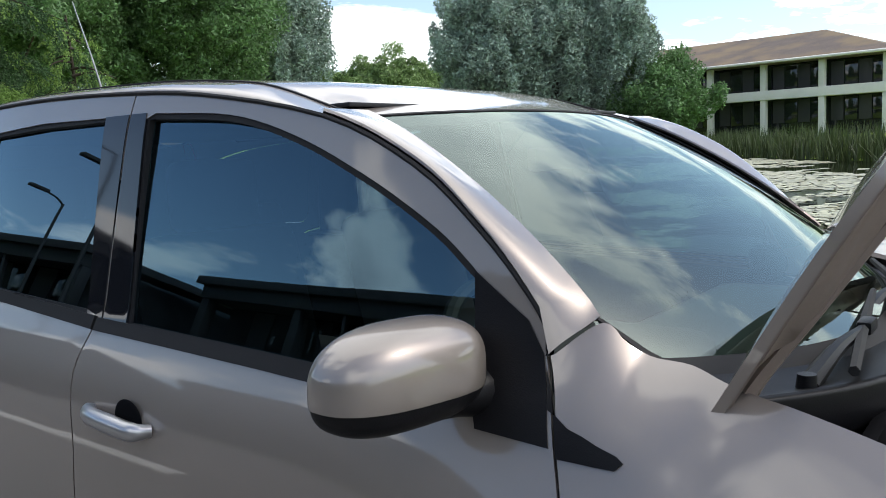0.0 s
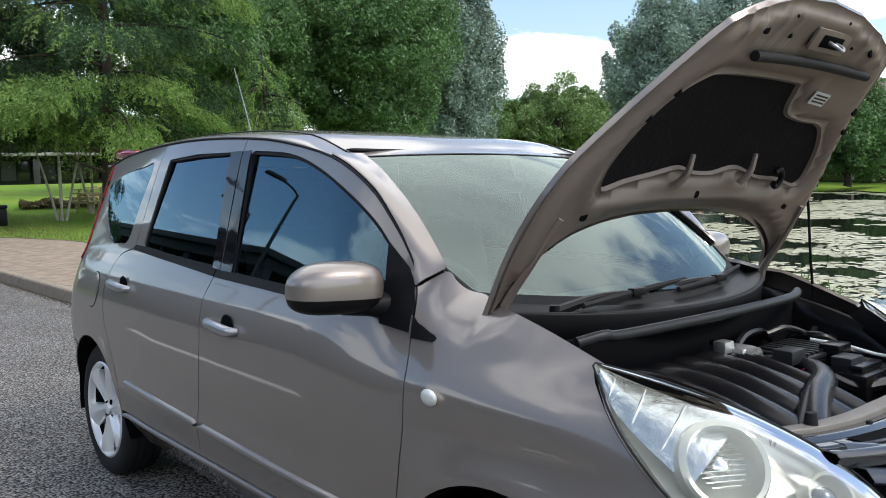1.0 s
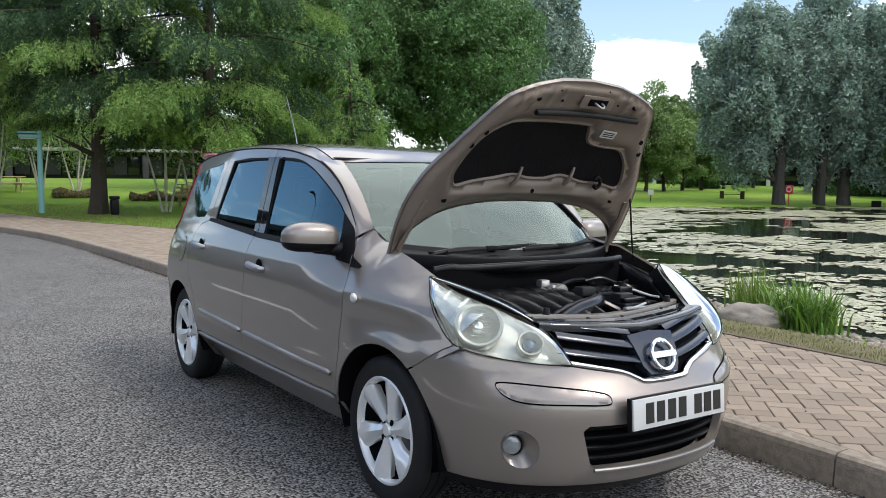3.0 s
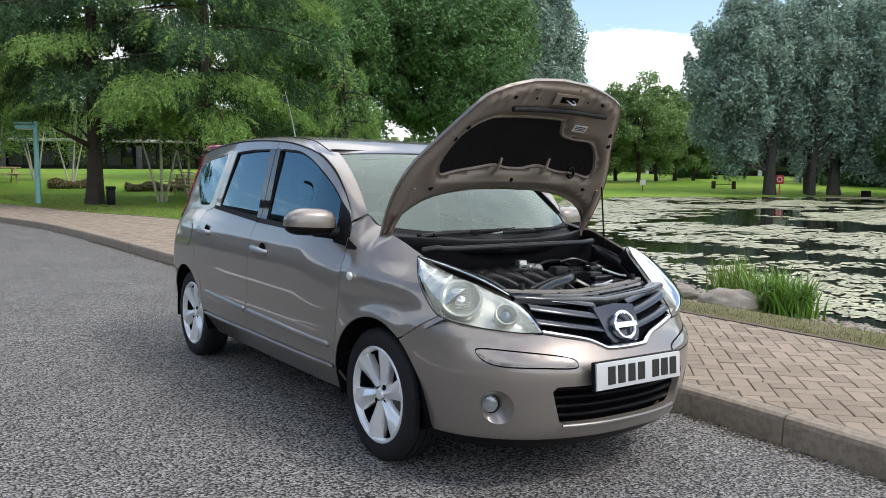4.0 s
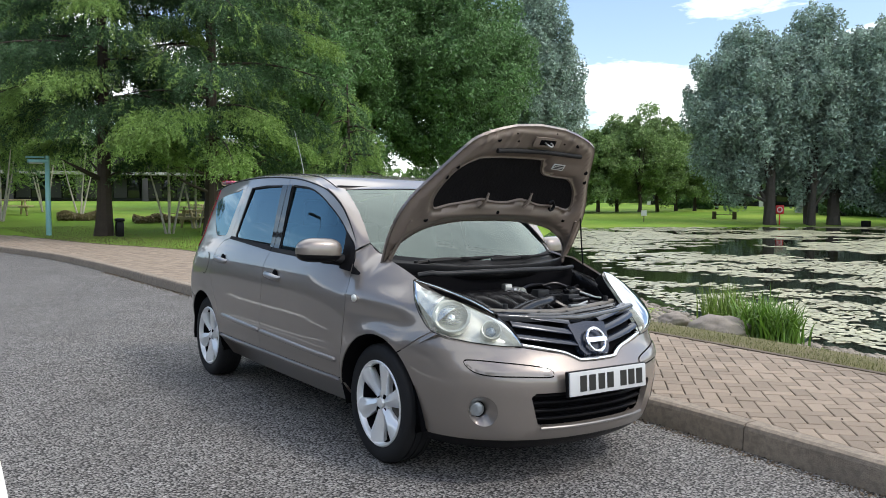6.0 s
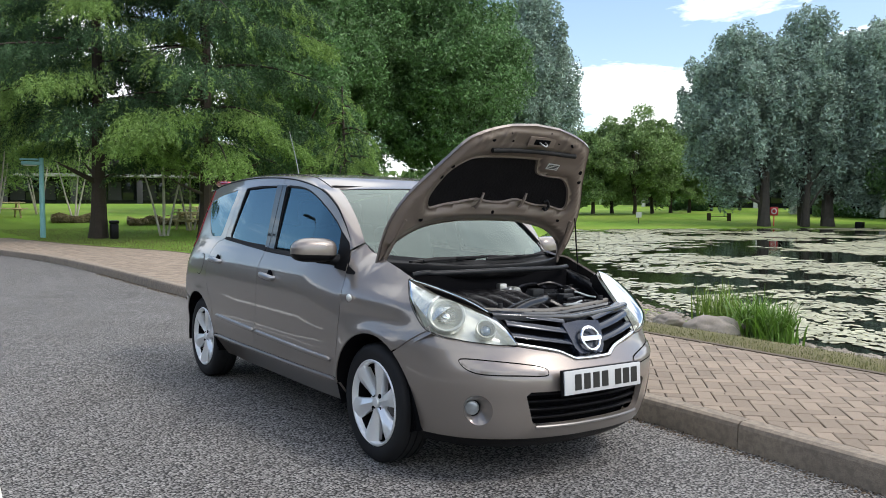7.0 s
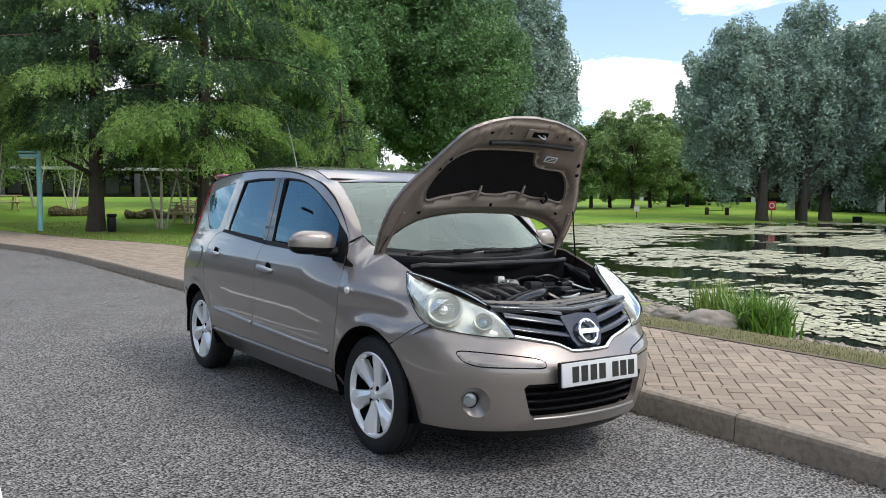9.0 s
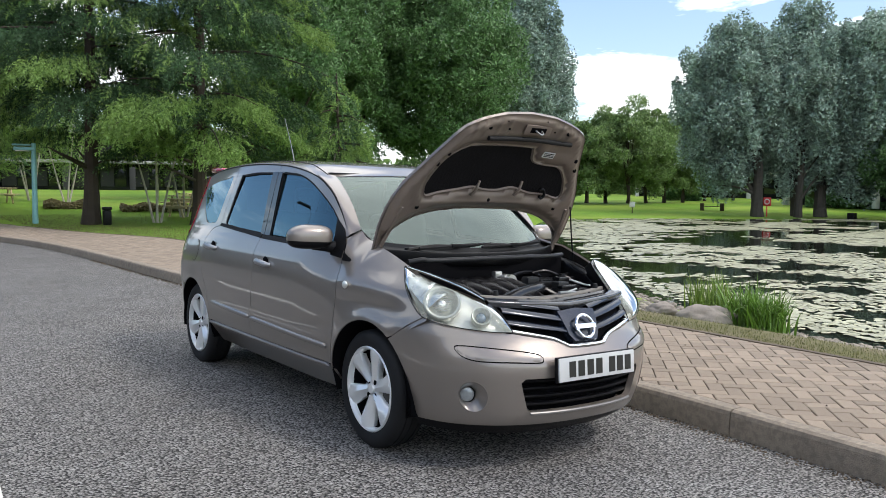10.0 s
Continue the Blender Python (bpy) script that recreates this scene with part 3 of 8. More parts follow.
M_SILVER = mat("alloy_silver", (0.82, 0.83, 0.83), 0.30, metal=0.45, vary=0.06, scale=8.0, coat=0.5)
M_SATIN = mat("satin_handle", (0.42, 0.42, 0.43), 0.3, metal=0.85, vary=0.06, scale=10.0)
M_STEEL = mat("brake_steel", (0.09, 0.085, 0.08), 0.5, metal=0.8, vary=0.3, scale=12.0)
M_BLACK = mat("engine_black_plastic", (0.006, 0.006, 0.007), 0.27, vary=0.25, scale=9.0, fine=0.15, fine_scale=90.0, spec=0.3)
M_SLAM = mat("gloss_black_cover", (0.02, 0.022, 0.026), 0.07, vary=0.2, scale=14.0, spec=1.0, bump=0.05, bump_scale=40.0)
M_CROSS = mat("cross_member_paint", (0.18, 0.165, 0.145), 0.5, metal=0.2, vary=0.2, scale=12.0, fine=0.1)
M_GREYPL = mat("grey_plastic", (0.018, 0.019, 0.021), 0.42, vary=0.2, scale=10.0, spec=0.25)
M_FELT = mat("black_felt", (0.012, 0.011, 0.012), 0.98, vary=0.3, scale=8.0, bump=0.5, bump_scale=60.0, spec=0.1)
M_ALU = mat("cast_aluminium", (0.50, 0.50, 0.49), 0.4, metal=0.9, vary=0.25, scale=20.0, bump=0.3, bump_scale=60.0)
M_LABEL = mat("white_sticker", (0.60, 0.62, 0.62), 0.4, vary=0.1)
M_YELLOW = mat("yellow_cap", (0.70, 0.50, 0.04), 0.4, vary=0.1)
M_PLATE = mat("reflective_white_plate", (0.52, 0.53, 0.53), 0.35, vary=0.04)
M_INK = mat("black_plate_ink", (0.012, 0.012, 0.012), 0.4, vary=0.05)
M_BLUEBLACK = mat("blue_black_grille", (0.016, 0.022, 0.036), 0.25, metal=0.2, vary=0.1, coat=0.3)
M_REDLENS = mat("red_lamp_plastic", (0.35, 0.01, 0.04), 0.15, vary=0.08, coat=0.6)
M_BOWL = mat("lamp_reflector", (0.80, 0.81, 0.80), 0.16, metal=0.9, vary=0.12, scale=25.0)
M_FACET = mat("reflector_facet", (0.60, 0.64, 0.67), 0.24, metal=1.0, vary=0.25, scale=30.0, bump=0.3, bump_scale=35.0)
M_COLLAR = mat("lamp_collar", (0.50, 0.52, 0.49), 0.28, metal=0.5, vary=0.15, scale=14.0)
M_PROJECTOR = mat("projector_glass", (0.10, 0.15, 0.22), 0.08, metal=0.4, vary=0.2, scale=30.0, coat=1.0)
M_FOG = mat("fog_lamp_glass", (0.30, 0.32, 0.33), 0.12, metal=0.3, vary=0.35, scale=40.0, coat=1.0)
M_LAMPIN = mat("lamp_housing", (0.80, 0.81, 0.77), 0.3, metal=0.35, vary=0.15, scale=14.0)
M_SEAT = mat("grey_seat_cloth", (0.05, 0.05, 0.055), 0.9, vary=0.2, scale=20.0)
M_DASH = mat("dashboard_plastic", (0.055, 0.06, 0.062), 0.6, vary=0.15, scale=20.0)
G_SCREEN = glass("windscreen_glass", (0.50, 0.70, 0.62), (0.84, 0.98, 0.92), 0.0, 2.15)
G_SIDE = glass("door_glass", (0.25, 0.34, 0.34), (0.50, 0.80, 1.0), 0.0, 1.95)
G_TINT = glass("privacy_glass", (0.04, 0.045, 0.05), (0.56, 0.82, 1.0), 0.0, 2.05)
G_LENS = glass("headlamp_lens", (0.94, 0.95, 0.92), (0.62, 0.65, 0.68), 0.05, 1.22, haze=0.13)

NOSE_N = 2.25
nose_y = curve1((0.16, -2.07), (0.20, -2.135), (0.245, -2.185), (0.30, -2.20), (0.40, -2.215), (0.50, -2.225), (0.56, -2.213), (0.60, -2.185), (0.64, -2.155), (0.70, -2.125), (0.78, -2.07), (0.86, -1.98))
YJ = -1.55


def nose(u, z):
    """The car's front: u is the plan angle (-pi/2 at the right wheel, 0 in the middle)."""
    u, z = np.asarray(u, float), np.asarray(z, float)
    w = side_x(YJ, z) + 0.004
    c, s = np.maximum(np.cos(u), 1e-6) ** (2 / NOSE_N), np.sign(u) * np.abs(np.sin(u)) ** (2 / NOSE_N)
    return np.stack([w * s, YJ - (YJ - nose_y(z)) * c, z + 0 * u], -1)


def nose_u(x, z):
    return float(np.sign(x) * np.arcsin(min(1.0, abs(x) / float(side_x(YJ, z) + 0.004)) ** (NOSE_N / 2)))


def nose_edge(y, z):
    """The plan angle at which the front reaches the station y."""
    c = np.clip((YJ - y) / (YJ - float(nose_y(z))), 0, 1)
    return float(np.arccos(c ** (NOSE_N / 2)))


def arc(c, a0, a1, n=18, r=None):
    cy, cz, rr = c
    rr = r or rr
    return [(cy + rr * math.cos(radians(a)), cz + rr * math.sin(radians(a))) for a in np.linspace(a0, a1, n)]


gutter = catmull([(-0.987, 1.088), (-0.982, 1.125), (-0.95, 1.172), (-0.875, 1.252), (-0.75, 1.353), (-0.55, 1.44), (-0.2, 1.502), (0.1, 1.526), (0.44, 1.536), (0.81, 1.530), (1.1, 1.517), (1.37, 1.497), (1.60, 1.462)], 8)


def gut(y0, y1):
    """The gutter line between two stations, ends included, running in the order given."""
    a, b = min(y0, y1), max(y0, y1)
    g = [(y, z) for y, z in gutter if a < y < b]
    ends = [(v, float(np.interp(v, gutter[:, 0], gutter[:, 1]))) for v in (a, b)]
    g = [ends[0]] + g + [ends[1]]
    return g if y0 < y1 else g[::-1]


F_SEAM = [tuple(p) for p in catmull([(-0.987, 1.088), (-1.016, 0.98), (-1.050, 0.86), (-1.056, 0.70), (-1.025, 0.50), (-1.005, 0.385)], 5)]
B_SEAM = [tuple(p) for p in catmull([(0.13, 0.385), (0.085, 0.60), (0.065, 0.80), (0.09, 0.95), (0.055, 1.06), (0.035, 1.25), (0.03, 1.523)], 5)]
R_SEAM = [tuple(p) for p in catmull([(0.925, 0.385), (0.935, 0.50), (0.985, 0.635), (1.085, 0.79), (1.115, 0.93), (1.05, 1.05), (0.92, 1.088), (0.875, 1.13), (0.80, 1.40), (0.765, 1.532)], 5)]
FRONT_DOOR = F_SEAM[::-1] + [p for p in gut(-0.987, 0.03)][1:-1] + B_SEAM[::-1]
REAR_DOOR = B_SEAM + gut(0.03, 0.765)[1:-1] + R_SEAM[::-1]
F_GLASS = [(-0.06, 1.06), (-0.035, 1.465)] + [tuple(p) for p in catmull([(-0.06, 1.468), (-0.3, 1.45), (-0.48, 1.405), (-0.65, 1.335), (-0.79, 1.255), (-0.875, 1.185)], 5)] + [(-0.885, 1.033), (-0.47, 1.047)]
R_GLASS = [(0.10, 1.072), (0.125, 1.472), (0.40, 1.472), (0.668, 1.460), (0.775, 1.12), (0.765, 1.100)]
Q_GLASS = [tuple(p) for p in catmull([(0.86, 1.448), (0.93, 1.28), (0.995, 1.125), (1.10, 1.104), (1.25, 1.108), (1.38, 1.20), (1.47, 1.31), (1.47, 1.37), (1.25, 1.42), (1.0, 1.443)], 4, True)]
# windscreen between its upper edge and its foot


def screen(u, v):
    u, v = np.asarray(u, float), np.asarray(v, float)
    a = np.stack([0.560 * u, -0.595 + 0.060 * np.abs(u) ** 2.2, 1.456 - 0.015 * u * u], -1)
    b = np.stack([0.665 * u, -1.305 + 0.215 * np.abs(u) ** 2.2, 1.020 + 0.045 * u * u], -1)
    p = a * (1 - v)[..., None] + b * v[..., None]
    bul = (0.027 + 0.007 * u * u) * 4 * v * (1 - v)
    return p + np.stack([0 * u, -0.55 * bul, 0.83 * bul], -1)


FENDER_TOP = catmull([(-1.545, 0.968), (-1.40, 1.018), (-1.25, 1.062), (-1.11, 1.098), (-1.03, 1.108), (-0.987, 1.088)], 8)
FENDER = F_SEAM + [(-1.006, 0.352)] + arc(FA, 5, 124) + [tuple(p) for p in catmull([(-1.635, 0.645), (-1.72, 0.70), (-1.800, 0.742)], 4)] + [tuple(p) for p in catmull([(-1.800, 0.742), (-1.73, 0.795), (-1.64, 0.87), (-1.545, 0.968)], 5)][1:] + [tuple(p) for p in FENDER_TOP[1:-1]]

# the fender's upper edge: from the pillar's foot along the glass to the bonnet hinge, then along the bonnet
_e = [(float(side_flare(-0.987, 1.088)), -0.987, 1.088)]
for _u, _v in ((0.985, 0.87), (0.968, 0.92), (0.940, 0.96)):
    _p = screen(np.array(_u), np.array(_v))
    _e.append((_p[0] + 0.004, _p[1] - 0.004, _p[2] + 0.004))
_e += [(0.622, -1.155, 1.078), (0.638, -1.205, 1.064), (0.650, -1.255, 1.055)] + [(float(side_flare(_y, _z)), _y, _z) for _y, _z in ((-1.30, 1.049), (-1.40, 1.018), (-1.545, 0.968))]
EDGE = catmull(_e, 6)
EDGE = EDGE[np.argsort(-EDGE[:, 1])]


def fender_point(s):
    """The flank, rolled over above a line so that it meets the upper edge."""
    def f(y, z):
        y, z = np.asarray(y, float), np.asarray(z, float)
        zt = np.interp(y, FENDER_TOP[:, 0], FENDER_TOP[:, 1])
        zb = zt - (0.055 + 0.085 * smooth(-1.30, -1.18, y))
        q = np.clip((z - zb) / (zt - zb), 0, 1.02)
        zo = np.minimum(z, zb)
        o = np.stack([side_flare(y, zo), y, zo], -1)
        tx = (side_flare(y, zo + 0.003) - side_flare(y, zo - 0.003)) / 0.006
        e = np.stack([np.interp(-y, -EDGE[:, 1], EDGE[:, 0]), y, np.interp(-y, -EDGE[:, 1], EDGE[:, 2])], -1)
        ln = 0.5 * np.linalg.norm(e - o, axis=-1) / np.sqrt(1 + tx * tx)
        c = o + np.stack([tx * ln, 0 * y, ln], -1)
        q = q[..., None]
        p = o * (1 - q) ** 2 + c * 2 * q * (1 - q) + e * q * q
        return p * np.array([s, 1, 1])
    return f


QUARTER = R_SEAM + gut(0.765, 1.60)[1:] + [(1.615, 1.40), (1.66, 1.2), (1.73, 1.0), (1.755, 0.82), (1.74, 0.64)] + [(1.62, 0.63)] + arc(RA, 55, 172)
SILL = [(-1.02, 0.375), (0.92, 0.375)] + [(0.945, 0.33), (0.935, 0.22), (0.3, 0.215), (-0.4, 0.215), (-0.98, 0.22), (-1.02, 0.30)]
REAR_SIDE = [(1.745, 0.63), (1.80, 0.40), (1.76, 0.26), (1.68, 0.26)] + arc(RA, 5, 52) + [(1.62, 0.622)]

def moulding(name, s, ends, heights, high, proud, parent):
    """A rounded strip along the flank, tapered to its ends."""
    lines_ = []
    for v in np.linspace(-1, 1, 11):
        line = []
        for k in np.linspace(0, 1, 49):
            y = ends[0] + (ends[1] - ends[0]) * k
            taper = min(1.0, 0.35 + min(k, 1 - k) * abs(ends[1] - ends[0]) / 0.03)
            z = heights[0] + (heights[1] - heights[0]) * k + v * high / 2 * taper
            line.append((s * (float(side_flare(y, z)) - 0.004 + (proud + 0.004) * (1 - abs(v) ** 3.0) ** 0.6), y, z))
        lines_.append(line)
    return loft(name, lines_ if s < 0 else lines_[::-1], M_PAINT, parent)


for s in (-1, 1):
    fl = s < 0
    S, GS = side_point(s), glass_point(s)
    door = skin("front_door", FRONT_DOOR, S, M_PAINT, CAR, [shrink(F_GLASS, -0.008)], gap=0.0022, flip=fl)
    skin("window_glass", F_GLASS, GS, G_SIDE, door, res=0.08, flip=fl, lip=0.004, out=-0.012, label="lightly tinted door glass").visible_shadow = False
    skin("window_seal", shrink(F_GLASS, -0.010), S, M_RUBBER, door, [shrink(F_GLASS, 0.003)], flip=fl, out=-0.004, label="black rubber window surround")
    skin("sail_panel", [(-0.868, 1.20), (-0.885, 1.03), (-0.90, 0.988), (-1.008, 0.976), (-0.981, 1.092), (-0.955, 1.135), (-0.915, 1.165)], S, M_BLACKPL, door, flip=fl, out=0.003, lip=0.012, label="matt black plastic sail panel")
    skin("belt_moulding", [(-0.90, 1.031), (-0.47, 1.047), (0.045, 1.062), (0.05, 1.036), (-0.47, 1.021), (-0.895, 1.005)], S, M_RUBBER, door, flip=fl, out=0.006, lip=0.012)
    moulding("side_moulding", s, (-0.978, 0.075), (0.480, 0.507), 0.034, 0.013, door)
    rdoor = skin("rear_door", REAR_DOOR, S, M_PAINT, CAR, [shrink(R_GLASS, -0.008)], gap=0.0022, flip=fl)
    skin("window_glass", R_GLASS, GS, G_TINT, rdoor, res=0.08, flip=fl, lip=0.004, out=-0.012, label="dark privacy glass").visible_shadow = False
    skin("window_seal", shrink(R_GLASS, -0.010), S, M_RUBBER, rdoor, [shrink(R_GLASS, 0.003)], flip=fl, out=-0.004, label="black rubber window surround")
    skin("pillar_trim", [(0.035, 1.06), (0.095, 1.075), (0.122, 1.478), (0.034, 1.478)], S, M_GLOSSBLACK, rdoor, flip=fl, out=0.002, lip=0.006, label="gloss black pillar trim")
    skin("pillar_trim", [(-0.055, 1.06), (0.028, 1.06), (0.026, 1.478), (-0.03, 1.478)], S, M_GLOSSBLACK, door, flip=fl, out=0.002, lip=0.006, label="gloss black pillar trim")
    skin("belt_moulding", [(0.055, 1.064), (0.73, 1.105), (0.86, 1.108), (0.88, 1.087), (0.73, 1.078), (0.06, 1.037)], S, M_RUBBER, rdoor, flip=fl, out=0.006, lip=0.012)
    moulding("side_moulding", s, (0.105, 0.830), (0.509, 0.531), 0.034, 0.013, rdoor)
    SF = fender_point(s)
    skin("front_fender", FENDER, SF, M_PAINT, CAR, gap=0.0022, flip=fl, res=0.022)
    skin("fender_triangle", [tuple(p) for p in [(-0.988, 1.070), (-0.996, 1.020), (-1.03, 0.996), (-1.075, 0.985), (-1.103, 0.978), (-1.113, 0.972), (-1.103, 0.964), (-1.022, 0.965)]], SF, M_BLACKPL, CAR, flip=fl, out=0.003, lip=0.008, label="matt black plastic corner trim")
    quarter = skin("rear_quarter", QUARTER, S, M_PAINT, CAR, [Q_GLASS], gap=0.0022, flip=fl)
    skin("quarter_window", shrink(Q_GLASS, 0.003), GS, G_TINT, quarter, res=0.08, flip=fl, lip=0.004, out=-0.006, label="dark privacy glass").visible_shadow = False
    skin("fender_flange", [(-1.585, 0.65), (-1.72, 0.73), (-1.81, 0.77), (-1.83, 0.735), (-1.73, 0.68), (-1.62, 0.61)], S, M_PAINT, CAR, flip=fl, out=-0.006, lip=0.004)
    tuck = lambda y, z, s=s: np.stack([s * (side_flare(y, np.full(np.shape(z), 0.372)) - 0.75 * np.maximum(0.372 - np.asarray(z, float), 0)), np.asarray(y, float), np.asarray(z, float)], -1)
    skin("sill", SILL, tuck, M_PAINT, CAR, gap=0.001, flip=fl)
    moulding("sill_strip", s, (-1.0, 0.92), (0.371, 0.371), 0.026, 0.012, CAR)
    skin("rear_bumper_side", REAR_SIDE, S, M_PAINT, CAR, gap=0.0022, flip=fl)
    if s < 0:
        ring_ = [(1.270 + 0.075 * math.cos(a), 0.885 + 0.078 * math.sin(a)) for a in np.linspace(0, 2 * math.pi, 28, endpoint=False)]
        skin("fuel_flap_joint", shrink(ring_, -0.004), S, M_SHELL, quarter, flip=fl, out=0.0012, lip=0, res=0.03, label="dark joint round the fuel flap")
        skin("fuel_flap", ring_, raised(S, ring_, 0.001, 0.006, sign=-1.0), M_PAINT, quarter, flip=fl, lip=0.003, res=0.02, label="round body-coloured fuel flap")
    # dark shell behind the joints
    skin("door_aperture", shrink([(-1.0, 0.36), (0.95, 0.36), (1.13, 0.80), (1.15, 0.95), (1.08, 1.07), (0.05, 1.04), (-0.9, 1.0), (-1.04, 0.96)], 0.0), S, M_SHELL, CAR, flip=fl, out=-0.022, lip=0, res=0.1)
    for pil in ([(-0.05, 1.03), (0.11, 1.05), (0.12, 1.50), (0.0, 1.50)], [(0.70, 1.08), (0.92, 1.08), (0.80, 1.5), (0.62, 1.5)], gut(-0.99, 0.05) + [(0.05, 1.485), (-0.3, 1.465), (-0.62, 1.37), (-0.85, 1.23), (-0.93, 1.07)], gut(0.0, 1.3) + [(1.25, 1.46), (0.6, 1.48), (0.0, 1.49)]):
        skin("pillar_core", pil, S, M_SHELL, CAR, flip=fl, out=-0.024, lip=0, res=0.1)
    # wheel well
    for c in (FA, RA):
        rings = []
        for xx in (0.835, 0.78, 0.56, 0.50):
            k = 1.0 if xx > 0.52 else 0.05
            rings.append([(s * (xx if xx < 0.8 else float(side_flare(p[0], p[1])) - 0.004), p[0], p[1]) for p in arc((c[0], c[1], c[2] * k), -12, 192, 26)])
        # the shade under the arch is put into the liner's near-black colour
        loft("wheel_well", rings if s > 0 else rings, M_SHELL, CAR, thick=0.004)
    # indicator
    bm = bmesh.new()
    bmesh.ops.create_uvsphere(bm, u_segments=20, v_segments=10, radius=1.0, matrix=Matrix.LocRotScale((0, 0, 0), None, (0.012, 0.036, 0.021)))
    part("side_indicator", bm, M_LAMPIN, CAR, "clear oval side indicator lens", matrix=pose(s * (float(side_flare(-1.153, 0.845)) + 0.002), -1.153, 0.845, -4, 0, 12 * s))
    # mirror
    hb = bmesh.new()
    bmesh.ops.create_cube(hb, size=2.0)
    bmesh.ops.subdivide_edges(hb, edges=hb.edges[:], cuts=13, use_grid_fill=True)
    for v in hb.verts:
        x, y, z = v.co.normalized()
        f = lambda q, e: math.copysign(abs(q) ** e, q)
        o = s * x                                     # 1 at the outer end
        top = 0.074 - 0.012 * max(o, 0) ** 2 if z > 0 else 0.064
        v.co = Vector((f(x, 0.70) * 0.132, f(y, 0.85) * (0.080 if y < 0 else 0.048), f(z, 0.66) * top - 0.004 * o))
    low = hb.copy()
    bmesh.ops.bisect_plane(hb, geom=hb.verts[:] + hb.edges[:] + hb.faces[:], plane_co=(0, 0, -0.020), plane_no=(0, 0, 1), clear_inner=True)
    bmesh.ops.bisect_plane(low, geom=low.verts[:] + low.edges[:] + low.faces[:], plane_co=(0, 0, -0.020), plane_no=(0, 0, 1), clear_outer=True)
    for v in low.verts:
        v.co.x *= 0.985
        v.co.y *= 0.985
    cx = s * 0.882
    mir = part("door_mirror", hb, M_PAINT, CAR, "body-coloured door mirror with black base", matrix=pose(cx, -0.86, 1.086, 0, -2 * s, 10 * s))
    arm = [(-s * 0.02, 0.0, -0.045), (-s * 0.10, 0.0, -0.048), (-s * 0.15, 0.0, -0.050), (-s * 0.185, 0.005, -0.052)]
    tube(low, arm, [0.024, 0.028, 0.038, 0.055], 14)
    part("mirror_base", low, M_BLACKPL, mir, "matt black plastic mirror base")
    # handles
    for yy, zz, dr in ((-0.10, 0.890, door), (0.905, 0.938, rdoor)):
        xx = float(side_flare(yy, zz))
        hm = bmesh.new()
        tube(hm, [(0, 0.095, 0.0), (0.016, 0.084, 0.003), (0.034, 0.04, 0.004), (0.036, -0.03, 0.0), (0.028, -0.085, -0.006), (0.0, -0.105, -0.008)], [0.012, 0.014, 0.016, 0.017, 0.016, 0.010], 12)
        bmesh.ops.scale(hm, vec=(s, 1, 1.15), verts=hm.verts)
        part("door_handle", hm, M_SATIN, dr, "satin silver pull handle", matrix=Matrix.Translation((s * xx, yy, zz)) )
        # flat near-black lens in place of a hollow; its colour gives the shade
        cup = bmesh.new()
        bmesh.ops.create_uvsphere(cup, u_segments=24, v_segments=12, radius=1.0, matrix=Matrix.LocRotScale((0, 0, 0), None, (0.006, 0.045, 0.040)))
        part("handle_recess", cup, M_SHELL, dr, "dark patch painted for the shaded handle recess", matrix=Matrix.Translation((s * xx, yy - 0.03, zz)))

# roof
roof_c = curve1((-0.62, 1.459), (-0.45, 1.507), (-0.2, 1.543), (0.1, 1.567), (0.6, 1.575), (1.1, 1.557), (1.45, 1.523), (1.72, 1.475))


def roof_z(a, y, gz, gxx):
    """Height of the roof at a (0 in the middle, 1 at its edge); in front it runs down to the windscreen's upper edge."""
    u_ = min(a * gxx / 0.56, 1.0)
    f_ = max(0.0, (a * gxx - 0.56) / (gxx - 0.56))
    z_front = (1.457 - 0.015 * u_ * u_) * (1 - f_) + gz * f_
    w_ = 1 - (1 - min(max((y + 0.597 - 0.06 * u_**2.2) / 0.30, 0.0), 1.0)) ** 2
    return z_front * (1 - w_) + (gz + (float(roof_c(y)) - gz) * crown(a)) * w_


def crown(a):
    """How high the roof stands over its edge, from 1 in the middle to 0 at the rounded rail."""
    return (1 - a**4) ** 0.5


ROOF_X = float(side_x(-0.545, float(np.interp(-0.545, gutter[:, 0], gutter[:, 1]))))
rows = []
for t in np.linspace(0, 1, 40):
    line = []
    for q in np.sin(np.linspace(-1, 1, 57) * math.pi / 2):
        a = min(abs(q), 1.0)
        y0 = -0.597 + 0.06 * min(a * ROOF_X / 0.56, 1) ** 2.2
        ye = y0 + (1.70 - y0) * t ** 1.15
        ys_ = min(max(ye, -0.545), 1.6)
        gz = float(np.interp(ys_, gutter[:, 0], gutter[:, 1])) + 0.003
        gxx = float(side_x(ys_, gz))
        line.append((math.copysign(gxx * a, q), ye, roof_z(a, ye, gz, gxx)))
    rows.append(line)
loft("roof", rows, M_PAINT, CAR, thick=0.012)

